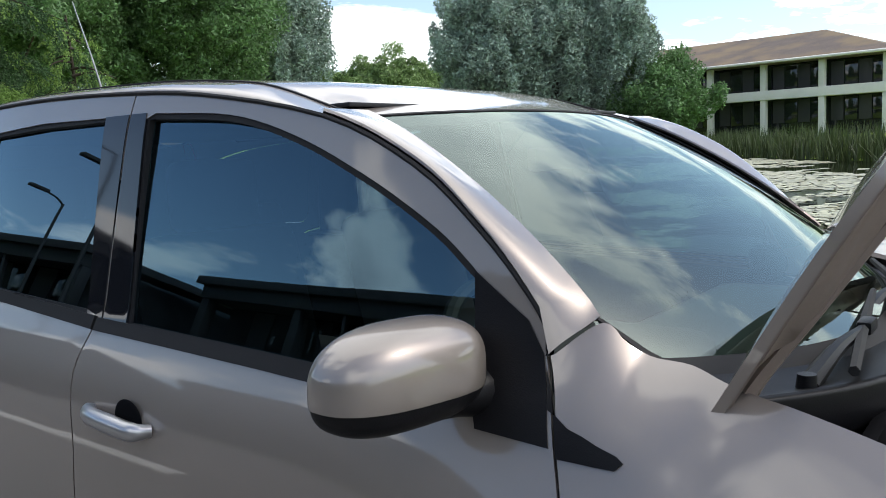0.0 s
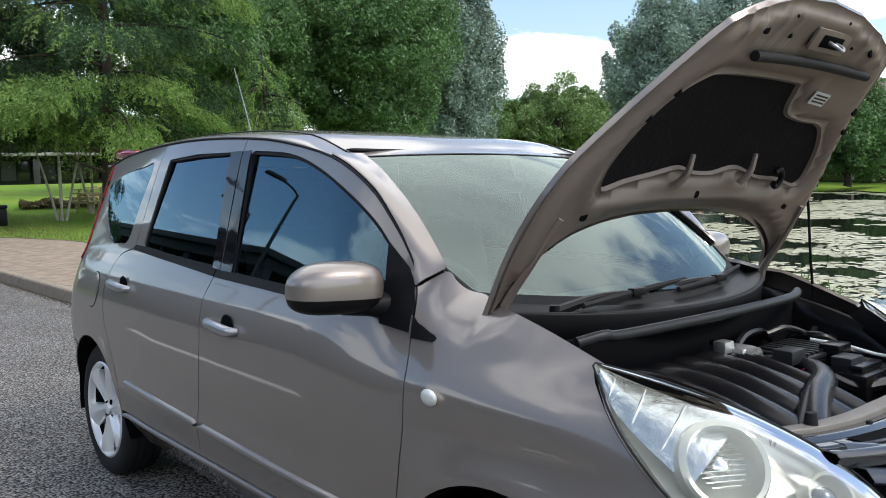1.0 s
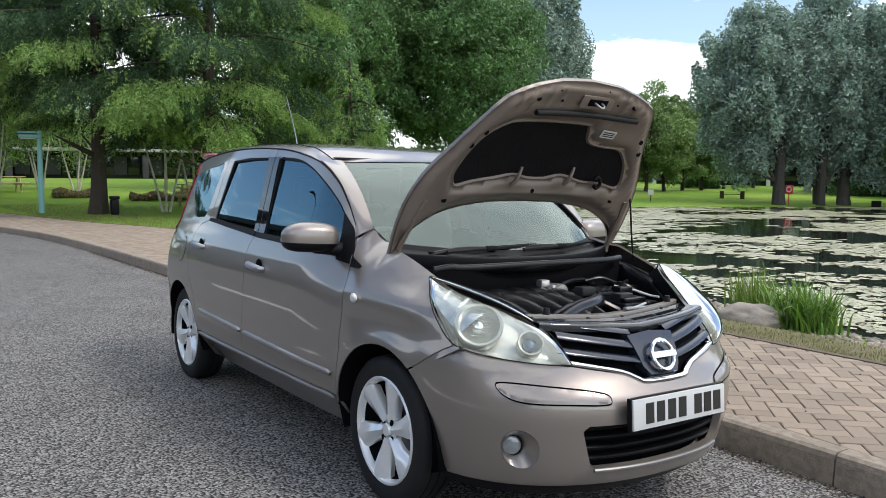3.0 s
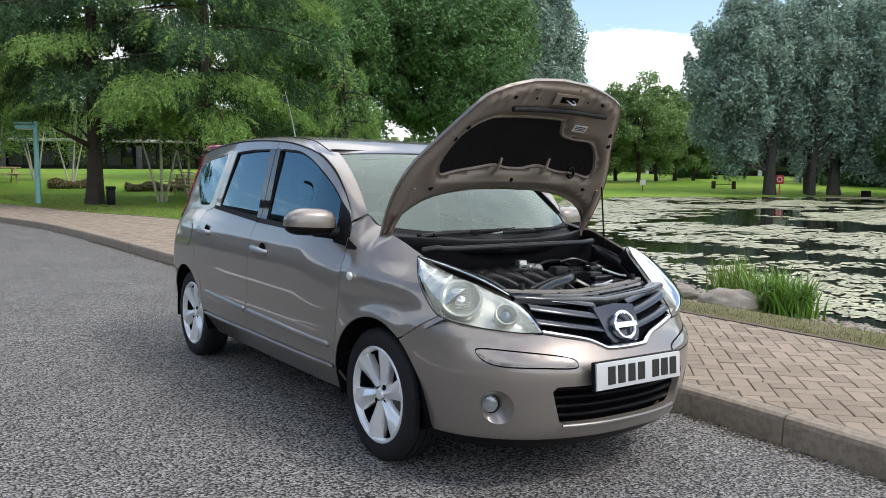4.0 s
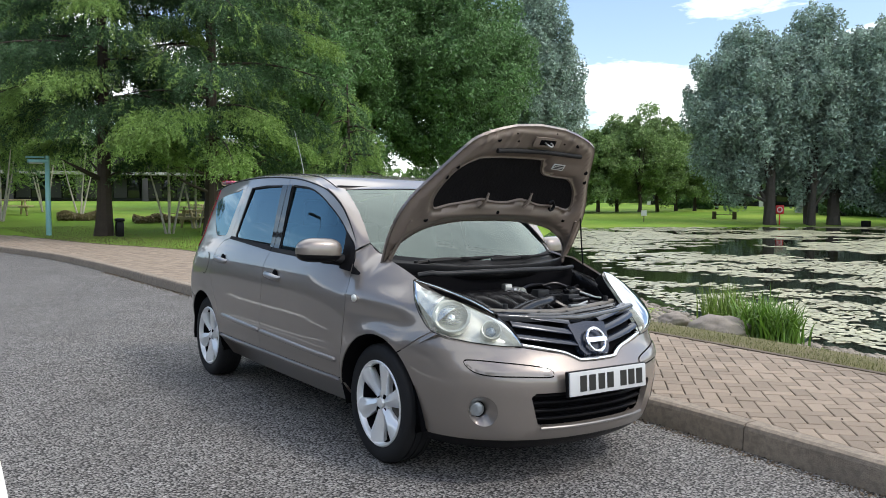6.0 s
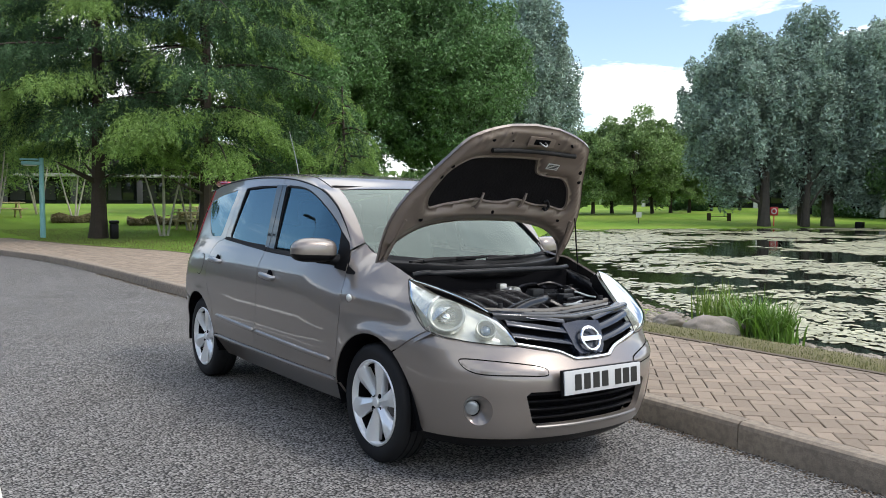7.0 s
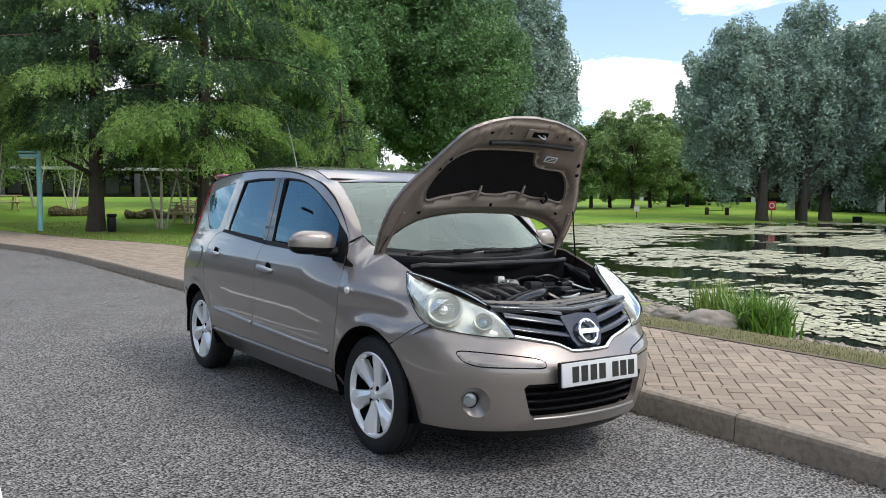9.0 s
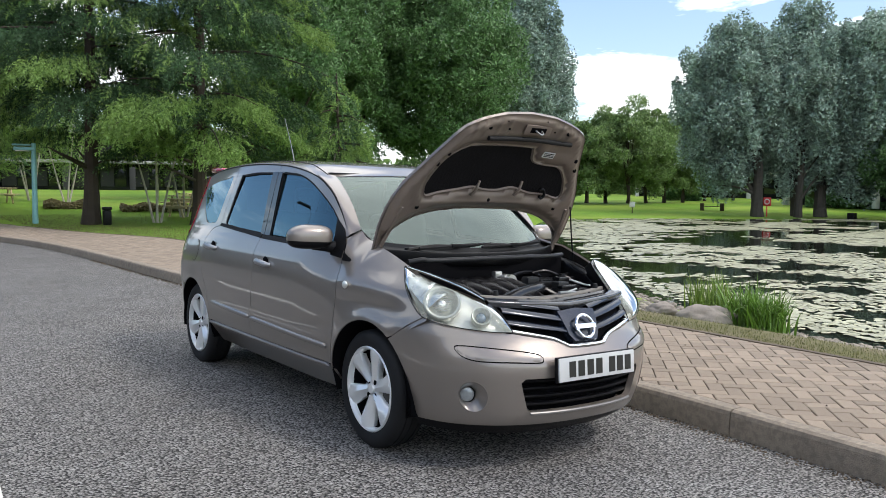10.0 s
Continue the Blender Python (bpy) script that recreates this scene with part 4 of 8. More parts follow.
# windscreen
wsn = loft("windscreen", [[tuple(screen(np.array(u), np.array(v))) for u in np.linspace(-1, 1, 61)] for v in np.linspace(1, 0, 31)], G_SCREEN, CAR, "clear windscreen mirroring sky and clouds")
wsn.visible_shadow = False
seal_o = [(1.004, -0.004), (1.0, 0.84), (0.972, 0.90), (0.952, 0.95), (0.93, 1.03)]
seal_i = [(0.996, 0.005), (0.990, 0.84), (0.960, 0.90), (0.938, 0.945), (0.920, 0.965)]
skin("windscreen_seal", [(-u, v) for u, v in seal_o[::-1]] + seal_o, screen, M_RUBBER, wsn, [[(-u, v) for u, v in seal_i[::-1]] + seal_i], res=0.05, flip=True, out=0.002, lip=0.006)

# windscreen pillars, and the fender's upper end round the foot of the glass
g_end = (-0.987, 1.091)
for s in (-1, 1):
    rows = []
    for v in np.linspace(0, 0.868, 24):
        inner = screen(np.array(s * 0.990), np.array(v)) + np.array([s * 0.003, -0.003, 0.002 + 0.004 * min(1.0, v / 0.15)])
        k = v / 0.868
        gy = -0.545 + k * (g_end[0] + 0.545)
        gz = float(np.interp(gy, gutter[:, 0], gutter[:, 1])) + 0.003
        outer = np.array([s * (float(side_flare(gy, gz)) - 0.002), gy, gz])
        nrm = np.array([s * 0.62, -0.25, 0.74])
        line = []
        for k in 1 - (1 - np.linspace(0, 1, 15)) ** 1.4:
            line.append(inner * (1 - k) + outer * k + nrm * 0.005 * min(1.0, v / 0.15) * 6.75 * k * k * (1 - k))
        rows.append(line)
    if s < 0:
        rows = rows[::-1]
    loft("windscreen_pillar", rows, M_PAINT, CAR, thick=0.01)

# front bumper
top_r = [(nose_u(-0.0, 0.6), 0.598), (nose_u(-0.115, 0.6), 0.602), (nose_u(-0.20, 0.64), 0.640), (nose_u(-0.40, 0.68), 0.676), (nose_u(-0.60, 0.70), 0.700), (-nose_edge(-1.802, 0.74), 0.738), (-nose_edge(-1.72, 0.70), 0.696), (-nose_edge(-1.64, 0.645), 0.642)]
edge_r = [(-nose_edge(-1.374 - math.sqrt(max(0.362**2 - (z - 0.315) ** 2, 0)), z), z) for z in (0.613, 0.58, 0.54, 0.50, 0.45, 0.40, 0.35, 0.31)] + [(-nose_edge(-1.730, 0.26), 0.262), (-nose_edge(-1.735, 0.236), 0.238)]
bot_r = [(nose_u(-0.62, 0.236), 0.236), (nose_u(-0.4, 0.24), 0.238), (0.0, 0.240)]
half = top_r + edge_r + bot_r
outline = half[:-1] + [(0.0, 0.240)] + [(-u, z) for u, z in half[1:-1][::-1]]
LG = [(nose_u(x, z), z) for x, z in ((-0.405, 0.452), (-0.385, 0.47), (0.385, 0.47), (0.405, 0.452), (0.36, 0.315), (0.335, 0.300), (-0.335, 0.300), (-0.36, 0.315))]
holes = [LG]
for s in (-1, 1):
    uc = nose_u(s * 0.592, 0.382)
    holes.append([(uc + 0.108 * math.cos(a), 0.382 + 0.074 * math.sin(a)) for a in np.linspace(0, 2 * math.pi, 28, endpoint=False)])
bumper = skin("front_bumper", outline, nose, M_PAINT, CAR, holes, res=0.04, lip=0.03, flip=False)
spoiler = [(u, z) for u, z in ((-1.36, 0.262), (-0.9, 0.252), (-0.5, 0.25), (0, 0.248), (0.5, 0.25), (0.9, 0.252), (1.36, 0.262), (1.34, 0.195), (0.6, 0.178), (0, 0.175), (-0.6, 0.178), (-1.34, 0.195))]
skin("front_lip", spoiler, nose, M_BLACKPL, bumper, res=0.06, out=-0.004, label="matt black lower lip")
for s in (-1, 1):
    st = catmull([(nose_u(s * x, z), z) for x, z in ((0.300, 0.560), (0.318, 0.580), (0.43, 0.600), (0.585, 0.617), (0.648, 0.618), (0.652, 0.600), (0.630, 0.573), (0.577, 0.558), (0.44, 0.553), (0.32, 0.548))], 4, True)
    skin("bumper_strip", st, raised(nose, st, 0.005, 0.014, 0.75), M_PAINT, bumper, res=0.011, lip=0.016)
    skin("strip_joint", shrink(st, -0.006), nose, M_SHELL, bumper, res=0.05, out=0.002, lip=0)
    uc = nose_u(s * 0.592, 0.382)
    # fog lamp: sunk cone and round lens
    rings = []
    base = nose(np.array(uc), np.array(0.382))
    nrm = np.array([s * 0.62, -0.78, 0.0])
    fc = base - nrm * 0.055 + np.array([s * 0.026, 0.016, 0.004])
    for k, rr in ((0.0, 1.0), (0.3, 0.97), (0.7, 0.66), (1.0, 0.56)):
        ring = []
        for a in np.linspace(0, 2 * math.pi, 33):
            p = nose(np.array(uc + 0.110 * rr * math.cos(a)), np.array(0.382 + 0.076 * rr * math.sin(a)))
            q = fc + np.array([0.040 * math.cos(a) * 0.9, s * 0.040 * math.cos(a) * 0.5, 0.040 * math.sin(a)])
            ring.append(p * (1 - k) + q * k)
        rings.append(ring)
    loft("fog_lamp_surround", rings, M_PAINT, bumper, thick=-0.004)
    fb = bmesh.new()
    mm = look((0, 0, 0), tuple(-nrm))
    cyl(fb, (0, 0, -0.02), (0, 0, 0.012), 0.042, 0.042, 28)
    fog = part("fog_lamp", fb, M_BLACKPL, bumper, "round clear front fog lamp", matrix=Matrix.Translation(fc) @ mm)
    fb = bmesh.new()
    bmesh.ops.create_uvsphere(fb, u_segments=24, v_segments=12, radius=1.0, matrix=Matrix.LocRotScale((0, 0, 0.014), None, (0.036, 0.036, 0.012)))
    part("lens", fb, M_FOG, fog, "grey ribbed glass lens")
# near-black sheet standing in for the shade behind the lower slats
lgb = skin("lower_grille", shrink(LG, -0.05), nose, M_SHELL, bumper, res=0.06, out=-0.07, lip=0)
for z in (0.335, 0.375, 0.415, 0.452):
    w = 0.36 + (z - 0.30) * 0.3
    ln = [nose(np.array(nose_u(x, z)), np.array(z)) + np.array([0, 0.045, 0]) for x in np.linspace(-w, w, 21)]
    rows = [[p + np.array([0, dy, dz]) for p in ln] for dy, dz in ((0.02, 0.009), (-0.008, 0.006), (-0.012, -0.004), (0.02, -0.008))]
    loft("slat", rows, M_BLACKPL, lgb, thick=0.002)
chl = [nose(np.array(nose_u(x, 0.297)), np.array(0.297)) + np.array([0, -0.004, 0]) for x in np.linspace(-0.345, 0.345, 25)]
bm = bmesh.new()
tube(bm, chl, 0.008, 8, 1, smooth=False)
part("lower_grille_strip", bm, M_GREYSTRIP, bumper)

# number plate on its holder
plate = bmesh.new()
box(plate, -0.262, 0.262, -0.006, 0.006, -0.057, 0.057, 0.005)
PL = part("number_plate", plate, M_PLATE, bumper, "white number plate with a dark border", matrix=pose(0, -2.250, 0.514, -4, 0, 0))
hb = bmesh.new()
box(hb, -0.268, 0.268, 0.002, 0.022, -0.062, 0.062, 0.006)
part("plate_holder", hb, M_BLACKPL, PL)
for k, xx in enumerate((-0.175, -0.115, -0.053, 0.007, 0.098, 0.155, 0.212)):
    bb = bmesh.new()
    box(bb, xx - 0.0215, xx + 0.0215, -0.0085, -0.004, -0.038, 0.038, 0.001)
    part("character_bar", bb, M_INK, PL, "plain dark bar", smooth=False)

# upper grille
# backing sheet: shade between the bars is put into its near-black colour
grille = skin("radiator_grille", [(nose_u(x, z), z) for x, z in ((-0.43, 0.83), (-0.40, 0.69), (-0.2, 0.645), (-0.115, 0.61), (0.115, 0.61), (0.2, 0.645), (0.40, 0.69), (0.43, 0.83), (0, 0.79))], nose, M_SHELL, CAR, res=0.06, out=-0.035, lip=0, label="blue-black slatted radiator grille")


def along(x0, x1, z0, z1, n=24, dy=0.0):
    out_ = []
    for x in np.linspace(x0, x1, n):
        z = z0 + (z1 - z0) * (abs(x) - abs(x0)) / (abs(x1) - abs(x0)) if abs(x1) != abs(x0) else z0
        out_.append(nose(np.array(nose_u(x, z)), np.array(z)) + np.array([0, dy, 0]))
    return out_


for s in (-1, 1):
    for za, zb, hh in ((0.680, 0.730, 0.010), (0.732, 0.782, 0.013), (0.778, 0.826, 0.009)):
        ln = along(s * 0.10, s * 0.42, za, zb, 16)
        if s < 0:
            ln = ln[::-1]
        rows = [[p + np.array([0, dy, dz]) for p in ln] for dy, dz in ((0.03, hh), (0.006, hh), (-0.010, -hh * 0.5), (-0.008, -hh * 0.9), (0.03, -hh))]
        loft("slat", rows, M_BLUEBLACK, grille, "glossy blue-black bar", thick=0.002)
    cl = [(0.0, 0.607), (0.11, 0.609), (0.145, 0.622), (0.20, 0.646), (0.30, 0.668), (0.405, 0.688)]
    ln = [nose(np.array(nose_u(s * x, z)), np.array(z)) for x, z in catmull(cl, 5)]
    if s < 0:
        ln = ln[::-1]
    rows = [[p + np.array([0, dy, dz]) for p in ln] for dy, dz in ((0.02, 0.010), (-0.006, 0.007), (-0.008, -0.004), (0.01, -0.009))]
    loft("chrome_strip", rows, M_CHROME, grille, "bright chrome strip", thick=0.002)
skin("centre_panel", [(nose_u(x, z), z) for x, z in ((-0.125, 0.765), (-0.10, 0.655), (-0.075, 0.625), (0.075, 0.625), (0.10, 0.655), (0.125, 0.765), (0.0, 0.775))], nose, M_BLUEBLACK, grille, res=0.04, out=0.010, lip=0.04)
bm = bmesh.new()
tube(bm, [(0.058 * math.cos(a), 0, 0.058 * math.sin(a)) for a in np.linspace(0, 2 * math.pi, 40)], 0.0085, 8, 1, smooth=False, caps=False)
badge = part("badge_ring", bm, M_CHROME, grille, "plain chrome ring badge", matrix=pose(0, -2.158, 0.698, -24, 0, 0))
bm = bmesh.new()
box(bm, -0.070, 0.070, -0.010, 0.004, -0.013, 0.013, 0.004)
part("badge_bar", bm, M_CHROME, badge)

# black drip channel along the roof's edge
for s in (-1, 1):
    bm = bmesh.new()
    pts = [(s * (float(side_flare(y, z)) + 0.001), y, z + 0.001) for y, z in gutter[::2]]
    tube(bm, pts, 0.0045, 6, 1, smooth=False)
    part("roof_channel", bm, M_RUBBER, CAR, "black drip channel")
    bm = bmesh.new()
    line = []
    for y in np.linspace(-0.535, 1.55, 40):
        gz = float(np.interp(y, gutter[:, 0], gutter[:, 1])) + 0.003
        gxx = float(side_x(y, gz))
        a = 0.86 - 0.05 * smooth(0.6, 1.6, y)
        line.append((s * gxx * a, y, roof_z(a, y, gz, gxx) + 0.0005))
    tube(bm, line, 0.0035, 5, 1, smooth=False)
    part("roof_joint", bm, M_RUBBER, CAR, "black joint strip in the roof")

# ---- bonnet, hinged at its rear and propped open ----
hood_c = curve1((-2.12, 0.745), (-2.07, 0.785), (-1.95, 0.855), (-1.76, 0.945), (-1.6, 1.002), (-1.45, 1.042), (-1.17, 1.095))
hood_k = curve1((-2.12, 0.42), (-1.9, 0.28), (-1.6, 0.15), (-1.2, 0.12))
HINGE = Matrix.Translation((0, -1.2, 1.03)) @ pose(0, 0, 0, -71.7, 0, 0) @ Matrix.Translation((0, 1.2, -1.03))


def hood(dz):
    def f(x, y):
        x, y = np.asarray(x, float), np.asarray(y, float)
        return np.stack([x, y, hood_c(y) - hood_k(y) * x * x + dz], -1)
    return f


h_r = [(0.17, -2.078), (0.30, -2.046), (0.40, -2.005), (0.445, -1.965), (0.503, -1.86), (0.567, -1.74), (0.635, -1.62), (0.675, -1.50), (0.69, -1.36), (0.678, -1.20)]
h_b = [(0.665, -1.195), (0.615, -1.30), (0.55, -1.36), (0.46, -1.408), (0.34, -1.437), (0.19, -1.453)]
H_OUT = [(0.0, -2.09)] + [tuple(p) for p in catmull(h_r, 4)] + [tuple(p) for p in catmull(h_b, 3)] + [(0.0, -1.456)]
H_OUT = H_OUT + [(-x, y) for x, y in H_OUT[1:-1][::-1]]
bonnet = skin("bonnet", H_OUT, hood(0.0), M_PAINT, CAR, lip=0.014, res=0.04, flip=False, label="propped-open bonnet with bare inner frame")
bonnet.matrix_local = HINGE
PAD = catmull([(-0.46, -1.535), (-0.50, -1.60), (-0.485, -1.70), (-0.44, -1.80), (-0.35, -1.865), (-0.24, -1.885), (0.12, -1.888), (0.16, -1.865), (0.20, -1.80), (0.29, -1.782), (0.39, -1.775), (0.465, -1.72), (0.515, -1.645), (0.535, -1.575), (0.50, -1.54), (0.40, -1.558), (0.28, -1.563), (0.15, -1.592), (0.05, -1.571), (-0.053, -1.572), (-0.137, -1.588), (-0.245, -1.57), (-0.36, -1.553)], 4, True)


def under(x, y):
    """Inner frame: a deeper beam round the rim, a raised lip at its inner edge and a rear cross-beam."""
    p = hood(-0.018)(x, y)
    q = np.stack([np.asarray(x, float).ravel(), np.asarray(y, float).ravel()], 1)
    d = dist_to(RIM, q).reshape(np.shape(x))
    e = dist_to(PAD, q).reshape(np.shape(x))
    drop = 0.028 * smooth(0.015, 0.055, d) * smooth(0.0, 0.05, e + 0.02) + 0.006 * np.sin(np.clip(e / 0.08, 0, 1) * math.pi)
    drop = drop + 0.012 * np.exp(-((np.asarray(y, float) + 1.505) / 0.022) ** 2) * smooth(0.44, 0.36, np.abs(x))
    rib = 0.0
    for c in (-0.36, -0.30, -0.20, -0.13, 0.24, 0.30, 0.37):
        rib = rib + 0.007 * np.exp(-((np.asarray(x, float) - c - 0.15 * (np.asarray(y, float) + 2.0)) / 0.008) ** 2)
    drop = drop + rib * smooth(-1.925, -1.955, y) * smooth(-2.06, -2.03, y)
    p[..., 2] -= drop
    return p


RIM = dense(H_OUT, 0.05)
inner = skin("inner_frame", shrink(H_OUT, 0.009), under, M_UNDER, bonnet, [shrink(PAD, 0.012)], lip=0.012, res=0.022, flip=True, label="matt body-coloured pressed inner frame")
skin("insulation_pad", PAD, hood(-0.030), M_FELT, bonnet, lip=0.008, res=0.05, flip=True, label="black felt insulation pad")


def on_hood(x, y, d=0.0):
    p = under(np.array([x]), np.array([y]))[0]
    return Vector((p[0], p[1], p[2] - d))


for x, y, r in ((-0.264, -1.988, 0.012), (-0.122, -1.985, 0.006), (0.291, -1.988, 0.012), (0.20, -1.99, 0.006), (-0.45, -1.82, 0.013), (-0.483, -1.752, 0.013), (0.465, -1.82, 0.012), (0.497, -1.757, 0.012), (-0.495, -1.482, 0.013), (0.0, -1.525, 0.011), (0.505, -1.485, 0.012), (-0.16, -2.03, 0.004), (0.12, -2.045, 0.004)):
    bm = bmesh.new()
    p = on_hood(x, y)
    cyl(bm, p + Vector((0, 0, -0.0012)), p + Vector((0, 0, 0.004)), r, seg=14)
    part("punched_hole", bm, M_SHELL, inner)
for x, y in ((-0.132, -1.605), (0.173, -1.615)):        # tongues that hold the pad
    bm = bmesh.new()
    p = on_hood(x, y)
    tube(bm, [(x - 0.015, y + 0.05, p.z - 0.002), (x, y + 0.01, p.z - 0.018), (x + 0.02, y - 0.04, p.z - 0.008)], [0.011, 0.009, 0.007], 8)
    part("pad_clip", bm, M_UNDER, inner)
bm = bmesh.new()
p = on_hood(0.36, -1.575)
tube(bm, [(0.345, -1.60, p.z - 0.012), (0.365, -1.61, p.z - 0.016), (0.385, -1.58, p.z - 0.016), (0.37, -1.555, p.z - 0.014), (0.35, -1.565, p.z - 0.014)], 0.009, 8)
part("stay_clip", bm, M_BLACKPL, inner, "black plastic stay clip")
# latch plate with striker loop
bm = bmesh.new()
box(bm, -0.095, 0.095, -0.030, 0.030, -0.006, 0.004, 0.004)
lat = part("latch_plate", bm, M_UNDER, bonnet, "pressed latch plate with dark opening", matrix=Matrix.Translation(on_hood(0.075, -1.992, 0.006)) @ pose(0, 0, 0, 17, 0, 0))
bm = bmesh.new()
box(bm, -0.055, 0.055, -0.016, 0.016, -0.009, -0.004, 0.003)
part("latch_opening", bm, M_SHELL, lat)
bm = bmesh.new()
tube(bm, [(-0.02, 0.0, -0.006), (-0.018, 0.0, -0.03), (0.0, 0.004, -0.042), (0.018, 0.0, -0.03), (0.02, 0.0, -0.006)], 0.005, 8)
part("striker", bm, M_GALV, lat, "bare metal striker loop")
bm = bmesh.new()
tube(bm, [on_hood(-0.245, -1.925, 0.012), on_hood(-0.1, -1.93, 0.016), on_hood(0.1, -1.932, 0.016), on_hood(0.345, -1.925, 0.012)], 0.013, 10)
part("front_seal", bm, M_RUBBER, bonnet, "black rubber bonnet seal")
bm = bmesh.new()
box(bm, -0.044, 0.044, -0.02, 0.02, -0.002, 0.002, 0.001)
lab = part("warning_label", bm, M_LABEL, bonnet, "small pale warning sticker with dark bars", matrix=Matrix.Translation(on_hood(0.255, -1.842, 0.003)) @ pose(0, 0, 0, 24, 0, 4))
for k in range(3):
    bm = bmesh.new()
    box(bm, -0.036, 0.036, -0.013 + 0.010 * k, -0.008 + 0.010 * k, -0.0032, -0.001)
    part("label_bar", bm, M_GREYPL, lab, "plain dark bar", smooth=False)
# hinges and stay
for s in (-1, 1):
    bm = bmesh.new()
    p = HINGE @ on_hood(s * 0.598, -1.485, 0.004)
    tube(bm, [(s * 0.635, -1.225, 1.01), (s * 0.637, -1.235, 1.06), (s * 0.620, (p.y - 1.235) / 2, (p.z + 1.06) / 2), tuple(p)], [0.013, 0.013, 0.011, 0.009], 6)
    part("bonnet_hinge", bm, M_UNDER, CAR, "painted steel bonnet hinge arm")
bm = bmesh.new()
p = HINGE @ on_hood(0.63, -1.50, 0.0)
tube(bm, [(0.655, p.y - 0.015, 0.965), (p.x + 0.012, p.y - 0.006, (p.z + 0.965) / 2), tuple(p), (p.x - 0.03, p.y, p.z + 0.02)], 0.0045, 8, 3)
part("bonnet_stay", bm, M_BLACKPL, CAR, "thin black bonnet prop rod")

# ---- headlamps ----
A_L = [(-0.408, -2.082, 0.684), (-0.50, -2.040, 0.688), (-0.62, -1.955, 0.704), (-0.705, -1.865, 0.724), (-0.748, -1.795, 0.752), (-0.752, -1.715, 0.812), (-0.735, -1.635, 0.880), (-0.685, -1.545, 0.968)]
B_L = [(-0.408, -2.082, 0.684), (-0.418, -2.045, 0.735), (-0.428, -1.985, 0.785), (-0.452, -1.91, 0.832), (-0.505, -1.80, 0.885), (-0.575, -1.68, 0.930), (-0.635, -1.60, 0.957), (-0.678, -1.545, 0.972)]


def lamp_sheet(depth, n=15, m=29, inset=0.0):
    a, b = catmull(A_L, 4), catmull(B_L, 4)
    rows = []
    for k in np.linspace(inset, 1 - inset, n):
        ln = a * (1 - k) + b * k
        bul = (4 * k * (1 - k)) ** 0.65 * np.sin(np.linspace(0, 1, len(a)) * math.pi)[:, None] ** 0.7
        rows.append(ln + np.array([-0.55, -0.62, 0.55]) * 0.062 * bul - np.array([-0.5, -0.7, 0.5]) * depth * min(1.0, 1.25 * math.sqrt(max(4 * k * (1 - k), 0))) * np.minimum(1, np.sin(np.linspace(0, 1, len(a)) * math.pi)[:, None] * 3))
    return np.array(rows)


